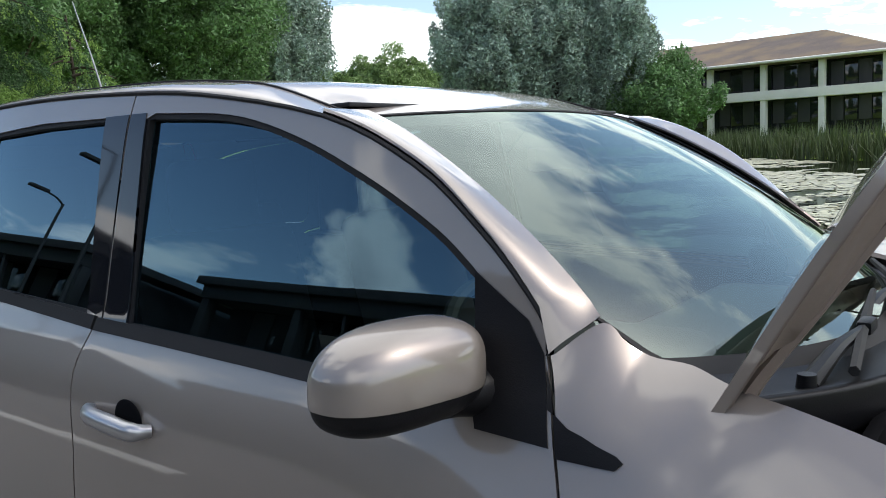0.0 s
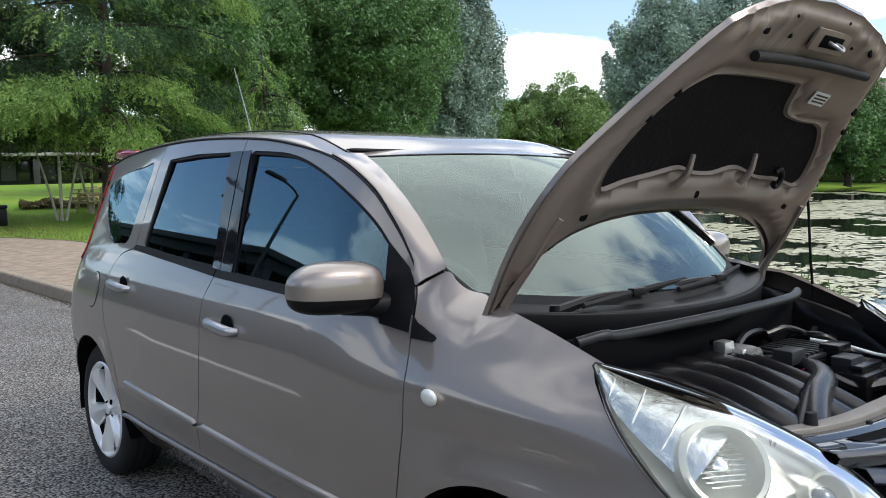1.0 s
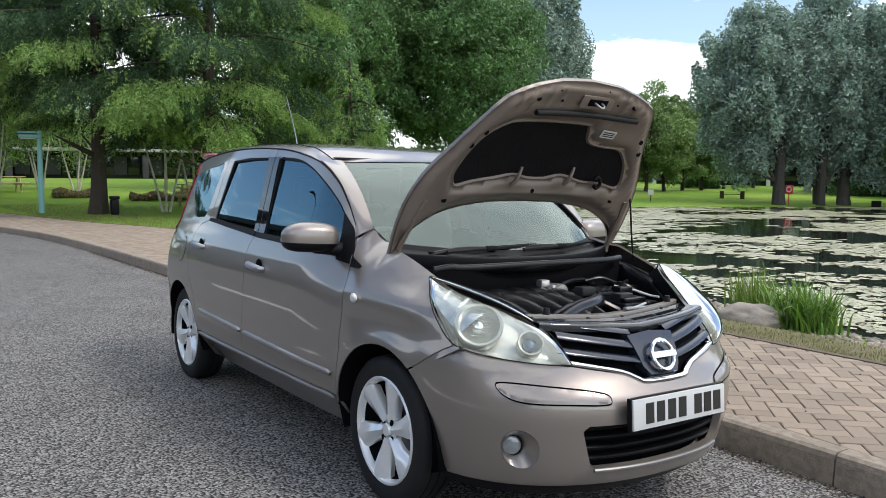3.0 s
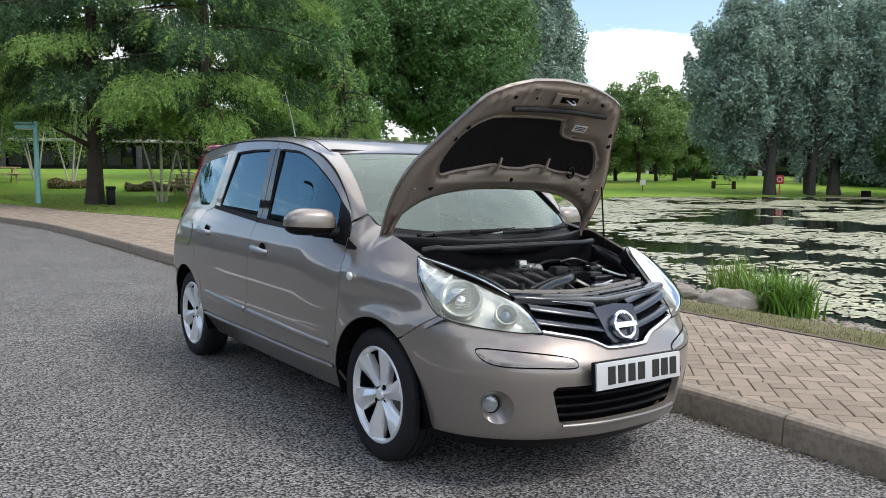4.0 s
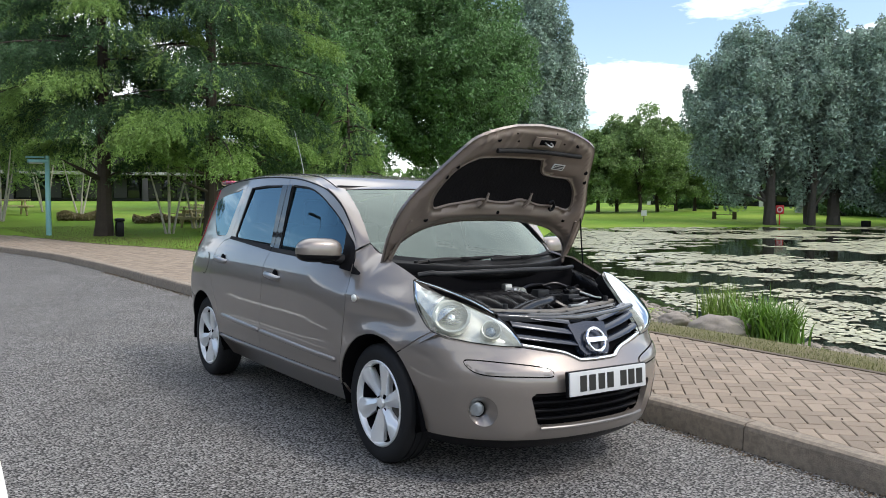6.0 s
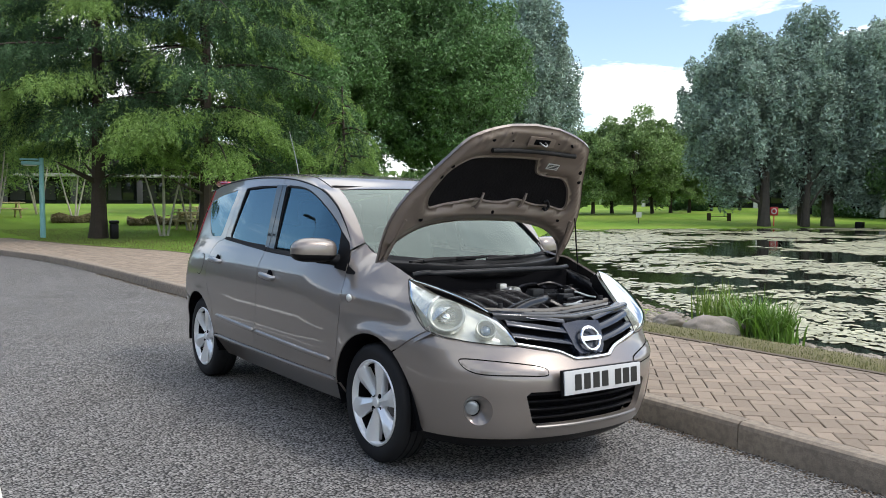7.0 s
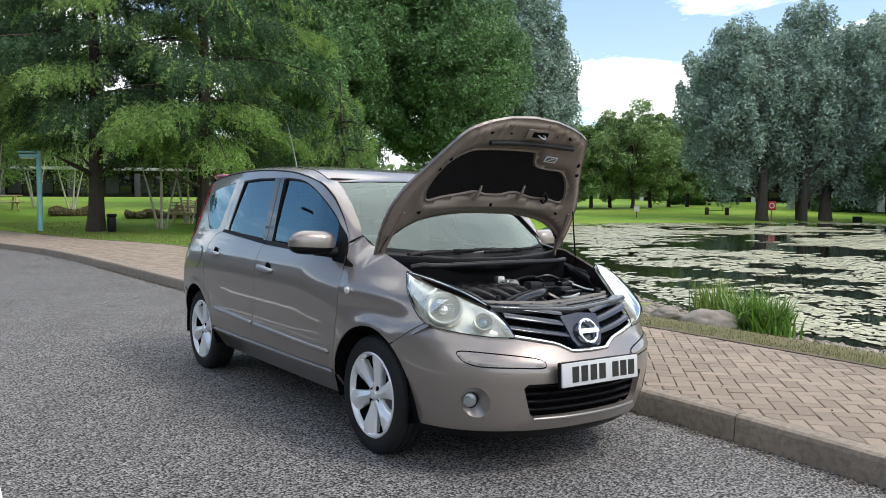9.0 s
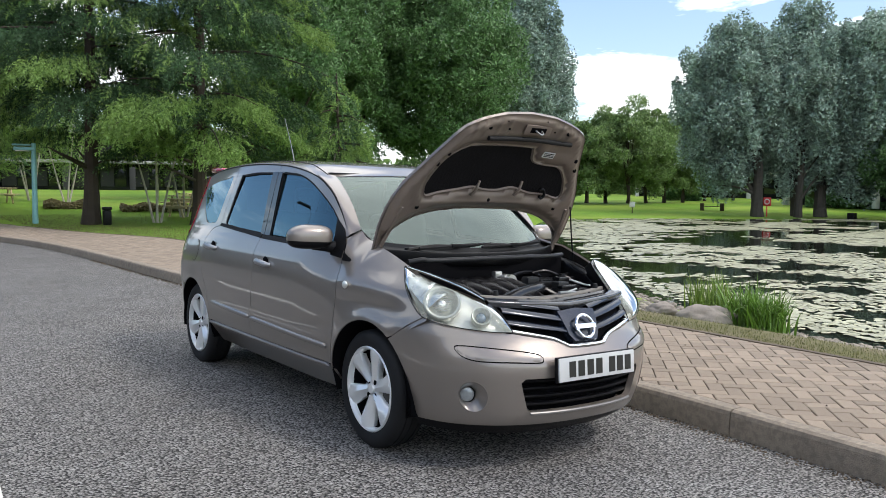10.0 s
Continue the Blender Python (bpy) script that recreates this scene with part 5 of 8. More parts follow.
for s in (-1, 1):
    mir_ = np.array([1.0 if s < 0 else -1.0, 1, 1])
    lens = lamp_sheet(0.0) * mir_
    back = lamp_sheet(0.105, inset=0.004) * mir_
    outer_ = lamp_sheet(0.128, inset=0.004) * mir_
    if s > 0:
        lens, back = lens[::-1], back[::-1]
    hl = loft("headlamp", back, M_LAMPIN, CAR, "large teardrop headlamp behind slightly hazed plastic", thick=0.0)
    loft("lamp_casing", outer_ if s < 0 else outer_[::-1], M_SHELL, hl, "black lamp casing", thick=0.0)
    ln = loft("lens", lens, G_LENS, hl, "hazed clear plastic lens", thick=0.0)
    ln.visible_shadow = False
    rim_ = np.vstack([catmull(A_L, 4), catmull(B_L, 4)[::-1]]) * mir_
    bm = bmesh.new()
    tube(bm, rim_, 0.0026, 6, 1, smooth=False)
    part("lamp_seal", bm, M_RUBBER, hl, "black seal")
    n = Vector((-0.42 * mir_[0], -0.72, 0.52)).normalized()
    face = look((0, 0, 0), tuple(-n))
    LP = lamp_sheet(0.0) * mir_
    LN = np.cross(np.gradient(LP, axis=0), np.gradient(LP, axis=1))
    LN /= np.linalg.norm(LN, axis=-1)[..., None] + 1e-12
    LN *= np.sign((LN @ np.array(n)))[..., None]
    LP, LN = LP[1:-1, 2:-2].reshape(-1, 3), LN[1:-1, 2:-2].reshape(-1, 3)

    def behind(p, gap=0.006):
        """Keeps a point of the lamp's inside behind its lens."""
        i = np.argmin(((LP - p) ** 2).sum(1))
        d = (p - LP[i]) @ LN[i]
        return p - (d + gap) * LN[i] if d > -gap else p

    for cx_, cy_, cz_, r, deep in ((-0.648, -1.830, 0.817, 0.080, 0.050), (-0.515, -1.972, 0.756, 0.043, 0.032)):
        place = Matrix.Translation((cx_ * mir_[0], cy_, cz_)) @ face
        back_m = place.inverted()
        bm = bmesh.new()
        prof = [(r * 1.16, -0.030), (r * 1.16, 0.004), (r * 1.10, 0.010), (r * 0.98, 0.008), (r * 0.93, -0.004), (r * 0.84, -deep * 0.35), (r * 0.6, -deep * 0.75), (r * 0.25, -deep)]
        rings = [[bm.verts.new(back_m @ Vector(behind(np.array(place @ Vector((q * math.cos(a), q * math.sin(a), w)))))) for a in np.linspace(0, 2 * math.pi, 40, endpoint=False)] for q, w in prof]
        for R0, R1 in zip(rings, rings[1:]):
            for k in range(40):
                bm.faces.new((R0[k], R0[(k + 1) % 40], R1[(k + 1) % 40], R1[k]))
        bm.faces.new(rings[-1])
        bmesh.ops.recalc_face_normals(bm, faces=bm.faces)
        bowl = part("reflector_bowl", bm, M_COLLAR, hl, "pale round reflector bowl", matrix=place)
        bm = bmesh.new()
        bmesh.ops.create_uvsphere(bm, u_segments=20, v_segments=10, radius=1.0, matrix=Matrix.LocRotScale((0, 0, -deep * 0.62), None, (r * (0.36 if r > 0.06 else 0.62), r * (0.36 if r > 0.06 else 0.62), r * (0.30 if r > 0.06 else 0.42))))
        part("bulb_shield", bm, M_BOWL if r > 0.06 else M_PROJECTOR, bowl)
        if r > 0.06:                                   # ribbed glass face
            for k in range(9):
                bm = bmesh.new()
                w = (k - 4) / 5
                tube(bm, [(r * 0.62 * x * math.sqrt(1 - w * w), r * 0.62 * w, -0.012) for x in (-1, 0, 1)], 0.0016, 5, 1, smooth=False)
                part("rib", bm, M_BOWL, bowl)
    # stepped bright facets at the outer, upper end
    B2 = lamp_sheet(0.030, n=15, inset=0.05) * mir_
    rows = [[B2[q, j] for j in range(16, 28)] for q in range(2, 13)]
    loft("reflector", rows if s > 0 else rows[::-1], M_FACET, hl, "bright outer reflector", thick=0.0015)
    for k in (19, 22, 25):
        bm = bmesh.new()
        tube(bm, [B2[q, k] + np.array(n) * 0.004 for q in (3, 7, 11)], 0.003, 6)
        part("reflector_rib", bm, M_FACET, hl)

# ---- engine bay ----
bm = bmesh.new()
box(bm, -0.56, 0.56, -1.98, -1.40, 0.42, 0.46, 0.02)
# floor of the bay, with its deep shade painted in
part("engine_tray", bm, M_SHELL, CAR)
for s in (-1, 1):
    rows = []
    for y in np.linspace(-1.95, -1.22, 12):
        zt = float(hood_c(y) - hood_k(y) * 0.36) - 0.05
        w = min(0.615, float(side_x(y, zt)) - 0.05)
        w = min(w, np.interp(y, [-1.95, -1.75, -1.55, -1.2], [0.44, 0.52, 0.60, 0.615]))
        rows.append([(s * (w + 0.035), y, zt + 0.005), (s * w, y, zt), (s * (w - 0.01), y, zt - 0.05), (s * (w - 0.05), y, 0.70), (s * (w - 0.06), y, 0.44)])
    loft("inner_wing", rows if s < 0 else rows[::-1], M_BLACK, CAR, "dark inner wing", thick=0.01)
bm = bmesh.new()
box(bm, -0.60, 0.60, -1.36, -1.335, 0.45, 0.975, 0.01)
# the bulkhead's black is engine bay shade put into the colour
part("bulkhead", bm, M_SHELL, CAR, "bulkhead coloured near-black for engine bay shade")
# scuttle below the windscreen
rows = []
for q in np.linspace(-1, 1, 33):
    fy = -1.405 + 0.185 * abs(q) ** 2.4
    b = screen(np.array(q * 1.0), np.array(0.985))
    w = 0.645
    rows.append([tuple(b + np.array([0, 0.02, 0.004])), (b[0] * 0.99, b[1] - 0.02, b[2] - 0.012), (w * q, fy + 0.06, 1.012 + 0.02 * q * q), (w * q, fy + 0.012, 1.018 + 0.025 * q * q), (w * q, fy, 1.010 + 0.025 * q * q), (w * q, fy + 0.006, 0.965), (w * q, fy + 0.03, 0.94)])
loft("scuttle_panel", rows, M_BLACKPL, CAR, "black plastic scuttle panel below the windscreen", thick=0.004)
bm = bmesh.new()
tube(bm, [(-0.565, -1.40, 0.978), (-0.49, -1.425, 0.990), (-0.42, -1.43, 0.984), (0, -1.455, 0.990), (0.42, -1.43, 0.990), (0.57, -1.385, 0.992)], 0.0145, 10, 5)
part("scuttle_seal", bm, M_GREYPL, CAR, "grey-black rubber bulkhead seal")
for x0, y0 in ((-0.27, -1.30), (0.18, -1.285)):
    bm = bmesh.new()
    y0 -= 0.022
    a = Vector((x0 - 0.22, y0 - 0.005 + 0.06, 1.028))
    b = Vector((x0 + 0.10, y0 + 0.035, 1.050))
    c = Vector((x0 + 0.40, y0 + 0.075 + 0.06 * (x0 > 0), 1.060))
    tube(bm, [a, (a + b) / 2 + Vector((0, 0, 0.012)), b], [0.016, 0.011, 0.009], 8)
    wip = part("windscreen_wiper", bm, M_BLACKPL, CAR, "black wiper resting on the scuttle")
    bm = bmesh.new()
    tube(bm, [b + Vector((-0.27, -0.03, -0.006)), b + Vector((0.0, 0.005, 0.002)), c], [0.008, 0.010, 0.007], 6)
    part("blade", bm, M_RUBBER, wip)
    bm = bmesh.new()
    box(bm, -0.03, 0.03, -0.012, 0.012, -0.008, 0.014, 0.005, m=Matrix.Translation(b))
    part("blade_mount", bm, M_BLACKPL, wip)
    bm = bmesh.new()
    cyl(bm, a + Vector((0, 0, -0.03)), a + Vector((0, 0, 0.018)), 0.017, 0.013)
    part("pivot_cap", bm, M_BLACKPL, wip)

# engine cover with raised ribs
cover = bmesh.new()
nu, nv = 60, 24
grid = []
for j in range(nv):
    v = j / (nv - 1)
    row = []
    for i in range(nu):
        u = i / (nu - 1)
        x = -0.40 + 0.46 * u + 0.02 * v
        y = -1.40 - 0.44 * v
        z = 0.870 - 0.02 * v - 0.085 * v**2.2
        r = abs(math.sin(math.pi * (u * 4.5 + 0.1 + 0.10 * v)))
        edge = min(u, 1 - u, v * 0.9, (1 - v) * 0.9)
        z += 0.024 * (r**0.55) - 0.05 * max(0, 1 - edge / 0.05) ** 2
        row.append(cover.verts.new((x, y, z)))
    grid.append(row)
for j in range(nv - 1):
    for i in range(nu - 1):
        cover.faces.new((grid[j][i], grid[j + 1][i], grid[j + 1][i + 1], grid[j][i + 1]))
rim = cover.edges[:]
ext = bmesh.ops.extrude_edge_only(cover, edges=[e for e in cover.edges if e.is_boundary])
for g in ext["geom"]:
    if isinstance(g, bmesh.types.BMVert):
        g.co.z -= 0.10
part("engine_cover", cover, M_BLACK, CAR, "ribbed black plastic engine cover")
bm = bmesh.new()
tube(bm, [(-0.34, -1.86, 0.735), (-0.22, -1.80, 0.785), (-0.06, -1.735, 0.815), (0.10, -1.68, 0.825), (0.19, -1.60, 0.825), (0.18, -1.50, 0.82), (0.08, -1.45, 0.82)], [0.046, 0.044, 0.040, 0.038, 0.038, 0.036, 0.036], 16, 6)
part("air_intake_duct", bm, M_BLACK, CAR, "curved black air intake duct")
bm = bmesh.new()
box(bm, 0.20, 0.44, -1.60, -1.42, 0.62, 0.845, 0.012)
bat = part("battery", bm, M_BLACK, CAR, "black battery with a grey ribbed top")
bm = bmesh.new()
box(bm, 0.205, 0.435, -1.595, -1.425, 0.845, 0.858, 0.004)
for k in range(7):
    box(bm, 0.225 + 0.03 * k, 0.238 + 0.03 * k, -1.585, -1.435, 0.858, 0.866, 0.003)
part("battery_lid", bm, M_GREYPL, bat, "grey ribbed lid")
bm = bmesh.new()
box(bm, 0.24, 0.47, -1.74, -1.61, 0.70, 0.825, 0.014)
box(bm, 0.26, 0.40, -1.72, -1.63, 0.825, 0.845, 0.008)
part("fuse_box", bm, M_BLACK, CAR, "black fuse box with a moulded lid")
bm = bmesh.new()
box(bm, 0.40, 0.56, -1.86, -1.70, 0.62, 0.79, 0.02)
cyl(bm, (0.47, -1.80, 0.79), (0.47, -1.80, 0.815), 0.025)
part("washer_bottle", bm, M_BLACK, CAR, "black fluid reservoir")
bm = bmesh.new()
cyl(bm, (0.33, -1.83, 0.79), (0.33, -1.83, 0.815), 0.030, 0.026, 18)
part("filler_cap", bm, M_YELLOW, CAR, "yellow filler cap")
bm = bmesh.new()
box(bm, 0.02, 0.10, -1.50, -1.43, 0.82, 0.895, 0.012)
cyl(bm, (0.06, -1.52, 0.862), (0.06, -1.42, 0.862), 0.036, 0.036, 18)
cyl(bm, (0.0, -1.47, 0.85), (0.13, -1.47, 0.85), 0.018, 0.018, 12)
box(bm, -0.02, 0.03, -1.47, -1.43, 0.88, 0.915, 0.008)
part("throttle_body", bm, M_ALU, CAR, "bare cast aluminium throttle body")
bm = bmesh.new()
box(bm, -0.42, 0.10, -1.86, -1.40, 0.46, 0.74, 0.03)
# block in the same cavity colour: shade under the cover is painted
part("engine_block", bm, M_SHELL, CAR, "engine block coloured near-black for engine bay shade")
rnd = random.Random(5)
for k, (a, b, r, mt) in enumerate((((0.12, -1.42, 0.87), (0.40, -1.38, 0.86), 0.014, M_BLACK), ((0.44, -1.42, 0.86), (0.57, -1.70, 0.83), 0.012, M_BLACK), ((0.30, -1.42, 0.89), (0.56, -1.45, 0.88), 0.010, M_BLACK), ((0.1, -1.62, 0.80), (0.36, -1.78, 0.80), 0.018, M_BLACK), ((0.42, -1.50, 0.87), (0.48, -1.72, 0.84), 0.005, M_LABEL), ((-0.50, -1.45, 0.86), (-0.44, -1.62, 0.82), 0.012, M_BLACK), ((0.02, -1.40, 0.90), (0.10, -1.60, 0.84), 0.008, M_BLACK), ((-0.05, -1.80, 0.78), (0.24, -1.80, 0.76), 0.016, M_BLACK))):
    bm = bmesh.new()
    a, b = Vector(a), Vector(b)
    m1 = (a * 2 + b) / 3 + Vector((rnd.uniform(-0.03, 0.03), rnd.uniform(-0.03, 0.03), rnd.uniform(0.0, 0.03)))
    m2 = (a + b * 2) / 3 + Vector((rnd.uniform(-0.03, 0.03), rnd.uniform(-0.03, 0.03), rnd.uniform(-0.02, 0.03)))
    tube(bm, [a, m1, m2, b], r, 8)
    part("hose" if r > 0.007 else "cable", bm, mt, CAR, "black rubber hose" if r > 0.007 else "pale thin cable")
for x, y, z in ((0.30, -1.66, 0.85), (0.36, -1.60, 0.87), (0.16, -1.56, 0.875), (0.50, -1.50, 0.86)):
    bm = bmesh.new()
    box(bm, x - 0.04, x + 0.045, y - 0.03, y + 0.03, z - 0.03, z + 0.012, 0.008)
    part("relay_cover", bm, M_GREYPL if x < 0.33 else M_BLACK, CAR, "moulded plastic cover")
bm = bmesh.new()
box(bm, 0.13, 0.19, -1.66, -1.61, 0.81, 0.845, 0.008)
part("fuse_cover", bm, M_REDLENS, CAR, "small red terminal cover")
# slam panel: glossy cover, painted cross-member behind it, wells and bump stops
def slam_line(x, d, dz):
    f = nose(np.array(nose_u(x, 0.795)), np.array(0.795))
    k = abs(x) / 0.47
    return (x, f[1] + d * (1 - 0.25 * k), 0.797 + 0.03 * k + dz)


rows = [[slam_line(x, d, dz) for d, dz in ((0.012, -0.028), (0.002, -0.006), (0.012, 0.004), (0.03, 0.006), (0.075, 0.004), (0.080, -0.004), (0.145, -0.004), (0.150, 0.005), (0.178, 0.006), (0.184, -0.02))] for x in np.linspace(-0.47, 0.47, 41)]
slam = loft("slam_panel", rows[::-1], M_SLAM, CAR, "glossy black slam panel above the grille", thick=0.004)
rows = [[slam_line(x, d, dz) for d, dz in ((0.182, -0.02), (0.186, 0.012), (0.192, 0.016), (0.226, 0.016), (0.232, 0.010), (0.234, -0.05))] for x in np.linspace(-0.475, 0.475, 41)]
cross = loft("cross_member", rows[::-1], M_CROSS, CAR, "dull beige-grey cross-member", thick=0.004)
for x0, x1 in ((-0.31, -0.12), (-0.10, 0.02), (0.07, 0.20), (0.22, 0.36)):
    rows = [[slam_line(x, d, -0.0015) for d in (0.090, 0.135)] for x in np.linspace(x0, x1, 5)]
    # thin dark sheet: the well's shade is colour, not depth
    loft("well", rows[::-1], M_SHELL, slam, "dark sheet painted for a shaded moulded well", thick=0.001)
for x in (-0.33, 0.40):
    p = Vector(slam_line(x, 0.208, 0.016))
    bm = bmesh.new()
    cyl(bm, p, p + Vector((0, 0, 0.026)), 0.015, 0.012, 14)
    part("bump_stop", bm, M_RUBBER, cross, "black rubber bump stop")
p = Vector(slam_line(0.16, 0.205, 0.016))
bm = bmesh.new()
box(bm, p.x - 0.06, p.x + 0.06, p.y - 0.012, p.y + 0.012, p.z, p.z + 0.012, 0.004)
cyl(bm, p + Vector((0, 0, 0.006)), p + Vector((0.07, 0.0, 0.022)), 0.006, seg=8)
part("bonnet_catch", bm, M_GALV, cross, "bare metal bonnet catch")
for x in (-0.42, -0.15, 0.05, 0.30):
    p = Vector(slam_line(x, 0.165, 0.006))
    bm = bmesh.new()
    cyl(bm, p, p + Vector((0, 0, 0.004)), 0.008, 0.007, 12)
    part("push_clip", bm, M_RUBBER, slam)

# ---- wheels ----
R_T = 0.312
RIM_K = 1.035


def lathe(bm, prof, seg=48):
    rings = [[bm.verts.new((x, r * math.cos(a), r * math.sin(a))) for a in np.linspace(0, 2 * math.pi, seg, endpoint=False)] for x, r in prof]
    for A, B in zip(rings, rings[1:]):
        for k in range(seg):
            bm.faces.new((A[k], A[(k + 1) % seg], B[(k + 1) % seg], B[k]))
    return rings


def make_wheel(name, m):
    """Outer face at -x."""
    w = new(name)
    w.parent = CAR
    w.matrix_local = m
    bm = bmesh.new()
    lathe(bm, [(0.07, 0.217), (0.088, 0.230), (0.091, 0.270), (0.084, 0.297), (0.070, 0.3095), (0.045, R_T), (0.044, R_T - 0.006), (0.036, R_T - 0.006), (0.035, R_T), (0.004, R_T), (0.003, R_T - 0.006), (-0.005, R_T - 0.006), (-0.006, R_T), (-0.035, R_T), (-0.036, R_T - 0.006), (-0.044, R_T - 0.006), (-0.045, R_T), (-0.070, 0.3095), (-0.084, 0.297), (-0.092, 0.274), (-0.091, 0.248), (-0.085, 0.227), (-0.07, 0.217)], 72)
    bmesh.ops.recalc_face_normals(bm, faces=bm.faces)
    part("tyre", bm, M_RUBBER, w, "black rubber tyre with grooved tread")
    bm = bmesh.new()
    lathe(bm, [(-0.086, 0.219), (-0.091, 0.213), (-0.088, 0.205), (-0.076, 0.199), (-0.06, 0.197)], 64)
    bmesh.ops.scale(bm, vec=(1, RIM_K, RIM_K), verts=bm.verts)
    rim_o = part("rim", bm, M_SILVER, w, "silver six-spoke alloy rim")
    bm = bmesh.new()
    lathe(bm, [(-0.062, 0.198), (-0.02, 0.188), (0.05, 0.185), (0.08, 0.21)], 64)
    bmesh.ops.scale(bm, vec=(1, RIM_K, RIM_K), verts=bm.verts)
    # barrel behind the spokes: its shade is painted in, the rim is silver
    part("rim_barrel", bm, M_SHELL, rim_o, "inside of the rim, coloured near-black for shade")
    bm = bmesh.new()
    for k in range(6):
        a = radians(60 * k + 12)
        rot = Matrix.Rotation(a, 4, "X")
        sec = [(0.035, 0.031, -0.064), (0.07, 0.030, -0.068), (0.12, 0.040, -0.075), (0.165, 0.051, -0.081), (0.206, 0.060, -0.083)]
        prev = None
        for r, hw, x in sec:
            tw = 0.25 * (r - 0.03)
            ring = [bm.verts.new(rot @ Vector((x + dx, s_ * hw + tw * r * 0.6, r))) for s_, dx in ((-1, 0.016), (-0.92, 0.004), (-0.15, -0.010), (0.75, 0.006), (1.0, 0.022), (0.9, 0.045), (-0.9, 0.045))]
            if prev:
                for i in range(len(ring)):
                    bm.faces.new((prev[i], prev[(i + 1) % len(ring)], ring[(i + 1) % len(ring)], ring[i]))
            prev = ring
        bm.faces.new(prev)
    bmesh.ops.recalc_face_normals(bm, faces=bm.faces)
    bmesh.ops.scale(bm, vec=(1, RIM_K, RIM_K), verts=bm.verts)
    part("spokes", bm, M_SILVER, rim_o, "six broad bright spokes")
    bm = bmesh.new()
    lathe(bm, [(-0.030, 0.066), (-0.062, 0.062), (-0.066, 0.050), (-0.060, 0.030), (-0.070, 0.028), (-0.076, 0.024), (-0.078, 0.001)], 32)
    bmesh.ops.recalc_face_normals(bm, faces=bm.faces)
    bmesh.ops.scale(bm, vec=(1, RIM_K, RIM_K), verts=bm.verts)
    part("hub_cap", bm, M_SILVER, rim_o, "silver hub cap")
    for k in range(4):
        a = radians(90 * k + 40)
        bm = bmesh.new()
        cyl(bm, (-0.069, 0.047 * math.cos(a), 0.047 * math.sin(a)), (-0.05, 0.047 * math.cos(a), 0.047 * math.sin(a)), 0.0125, seg=12)
        bmesh.ops.scale(bm, vec=(1, RIM_K, RIM_K), verts=bm.verts)
        # dark discs paint the shade of the nut recesses
        part("nut_recess", bm, M_SHELL, rim_o, "dark disc painted for a shaded wheel nut recess")
    bm = bmesh.new()
    cyl(bm, (0.0, 0, 0), (-0.012, 0, 0), 0.135, seg=40)
    cyl(bm, (0.0, 0, 0), (-0.03, 0, 0), 0.065, seg=24)
    box(bm, -0.045, 0.03, -0.15, -0.07, -0.06, 0.07, 0.012)
    part("brake_disc", bm, M_STEEL, w, "dull steel brake disc")
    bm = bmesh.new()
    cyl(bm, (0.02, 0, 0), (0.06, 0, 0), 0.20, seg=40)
    # near-black disc that paints the shade behind the spokes
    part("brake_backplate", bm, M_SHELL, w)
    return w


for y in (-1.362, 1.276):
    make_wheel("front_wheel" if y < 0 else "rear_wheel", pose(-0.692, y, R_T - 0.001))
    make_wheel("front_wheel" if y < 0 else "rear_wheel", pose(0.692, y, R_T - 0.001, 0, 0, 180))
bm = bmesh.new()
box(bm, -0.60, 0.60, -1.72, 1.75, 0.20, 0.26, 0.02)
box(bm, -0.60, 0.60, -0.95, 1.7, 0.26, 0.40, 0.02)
# shade beneath the car is part of this colour
part("underbody", bm, M_SHELL, CAR, "underbody coloured near-black for shade")

# ---- tail ----
tail_y = curve1((0.25, 1.86), (0.40, 1.93), (0.55, 1.94), (0.64, 1.92), (0.85, 1.90), (1.05, 1.86), (1.30, 1.76), (1.47, 1.66))
rows = []
for z in (0.25, 0.35, 0.45, 0.55, 0.63, 0.75, 0.9, 1.05, 1.2, 1.35, 1.46):
    ye = float(np.interp(z, [0.25, 0.4, 0.63, 0.82, 1.0, 1.2, 1.4, 1.46], [1.76, 1.79, 1.745, 1.755, 1.73, 1.66, 1.615, 1.60]))
    we = float(side_x(ye, z))
    yc = float(tail_y(z))
    rows.append([(we * math.copysign(abs(q) ** 0.8, q), yc - (yc - ye) * abs(q) ** 3, z) for q in np.linspace(1, -1, 29)])
loft("tailgate", rows, M_PAINT, CAR, thick=0.01)
rows = [[(x, y + 0.0, z) for x in np.linspace(0.50, -0.50, 15)] for y, z in ((1.55, 1.503), (1.68, 1.512), (1.78, 1.512), (1.81, 1.49), (1.70, 1.455))]
rows = [[(x, y - 0.12 * (abs(x) / 0.50) ** 2.5, z - 0.012 * (abs(x) / 0.50) ** 2) for x, y, z in r] for r in rows]
loft("roof_spoiler", rows, M_PAINT, CAR, thick=0.004)
for s in (-1, 1):
    S = side_point(s)
    skin("tail_lamp", [(1.595, 1.455), (1.615, 1.40), (1.66, 1.20), (1.72, 1.02), (1.665, 1.0), (1.60, 1.2), (1.555, 1.40), (1.55, 1.46)], S, M_REDLENS, CAR, flip=s < 0, out=0.006, lip=0.012, label="tall red tail lamp")
bm = bmesh.new()
tube(bm, [(-0.56, 1.33, 1.520), (-0.545, 1.52, 1.522), (-0.49, 1.68, 1.522), (-0.2, 1.76, 1.524), (0.2, 1.76, 1.524), (0.49, 1.68, 1.522), (0.545, 1.52, 1.522), (0.56, 1.33, 1.520)], [0.006, 0.022, 0.025, 0.024, 0.024, 0.025, 0.022, 0.006], 10)
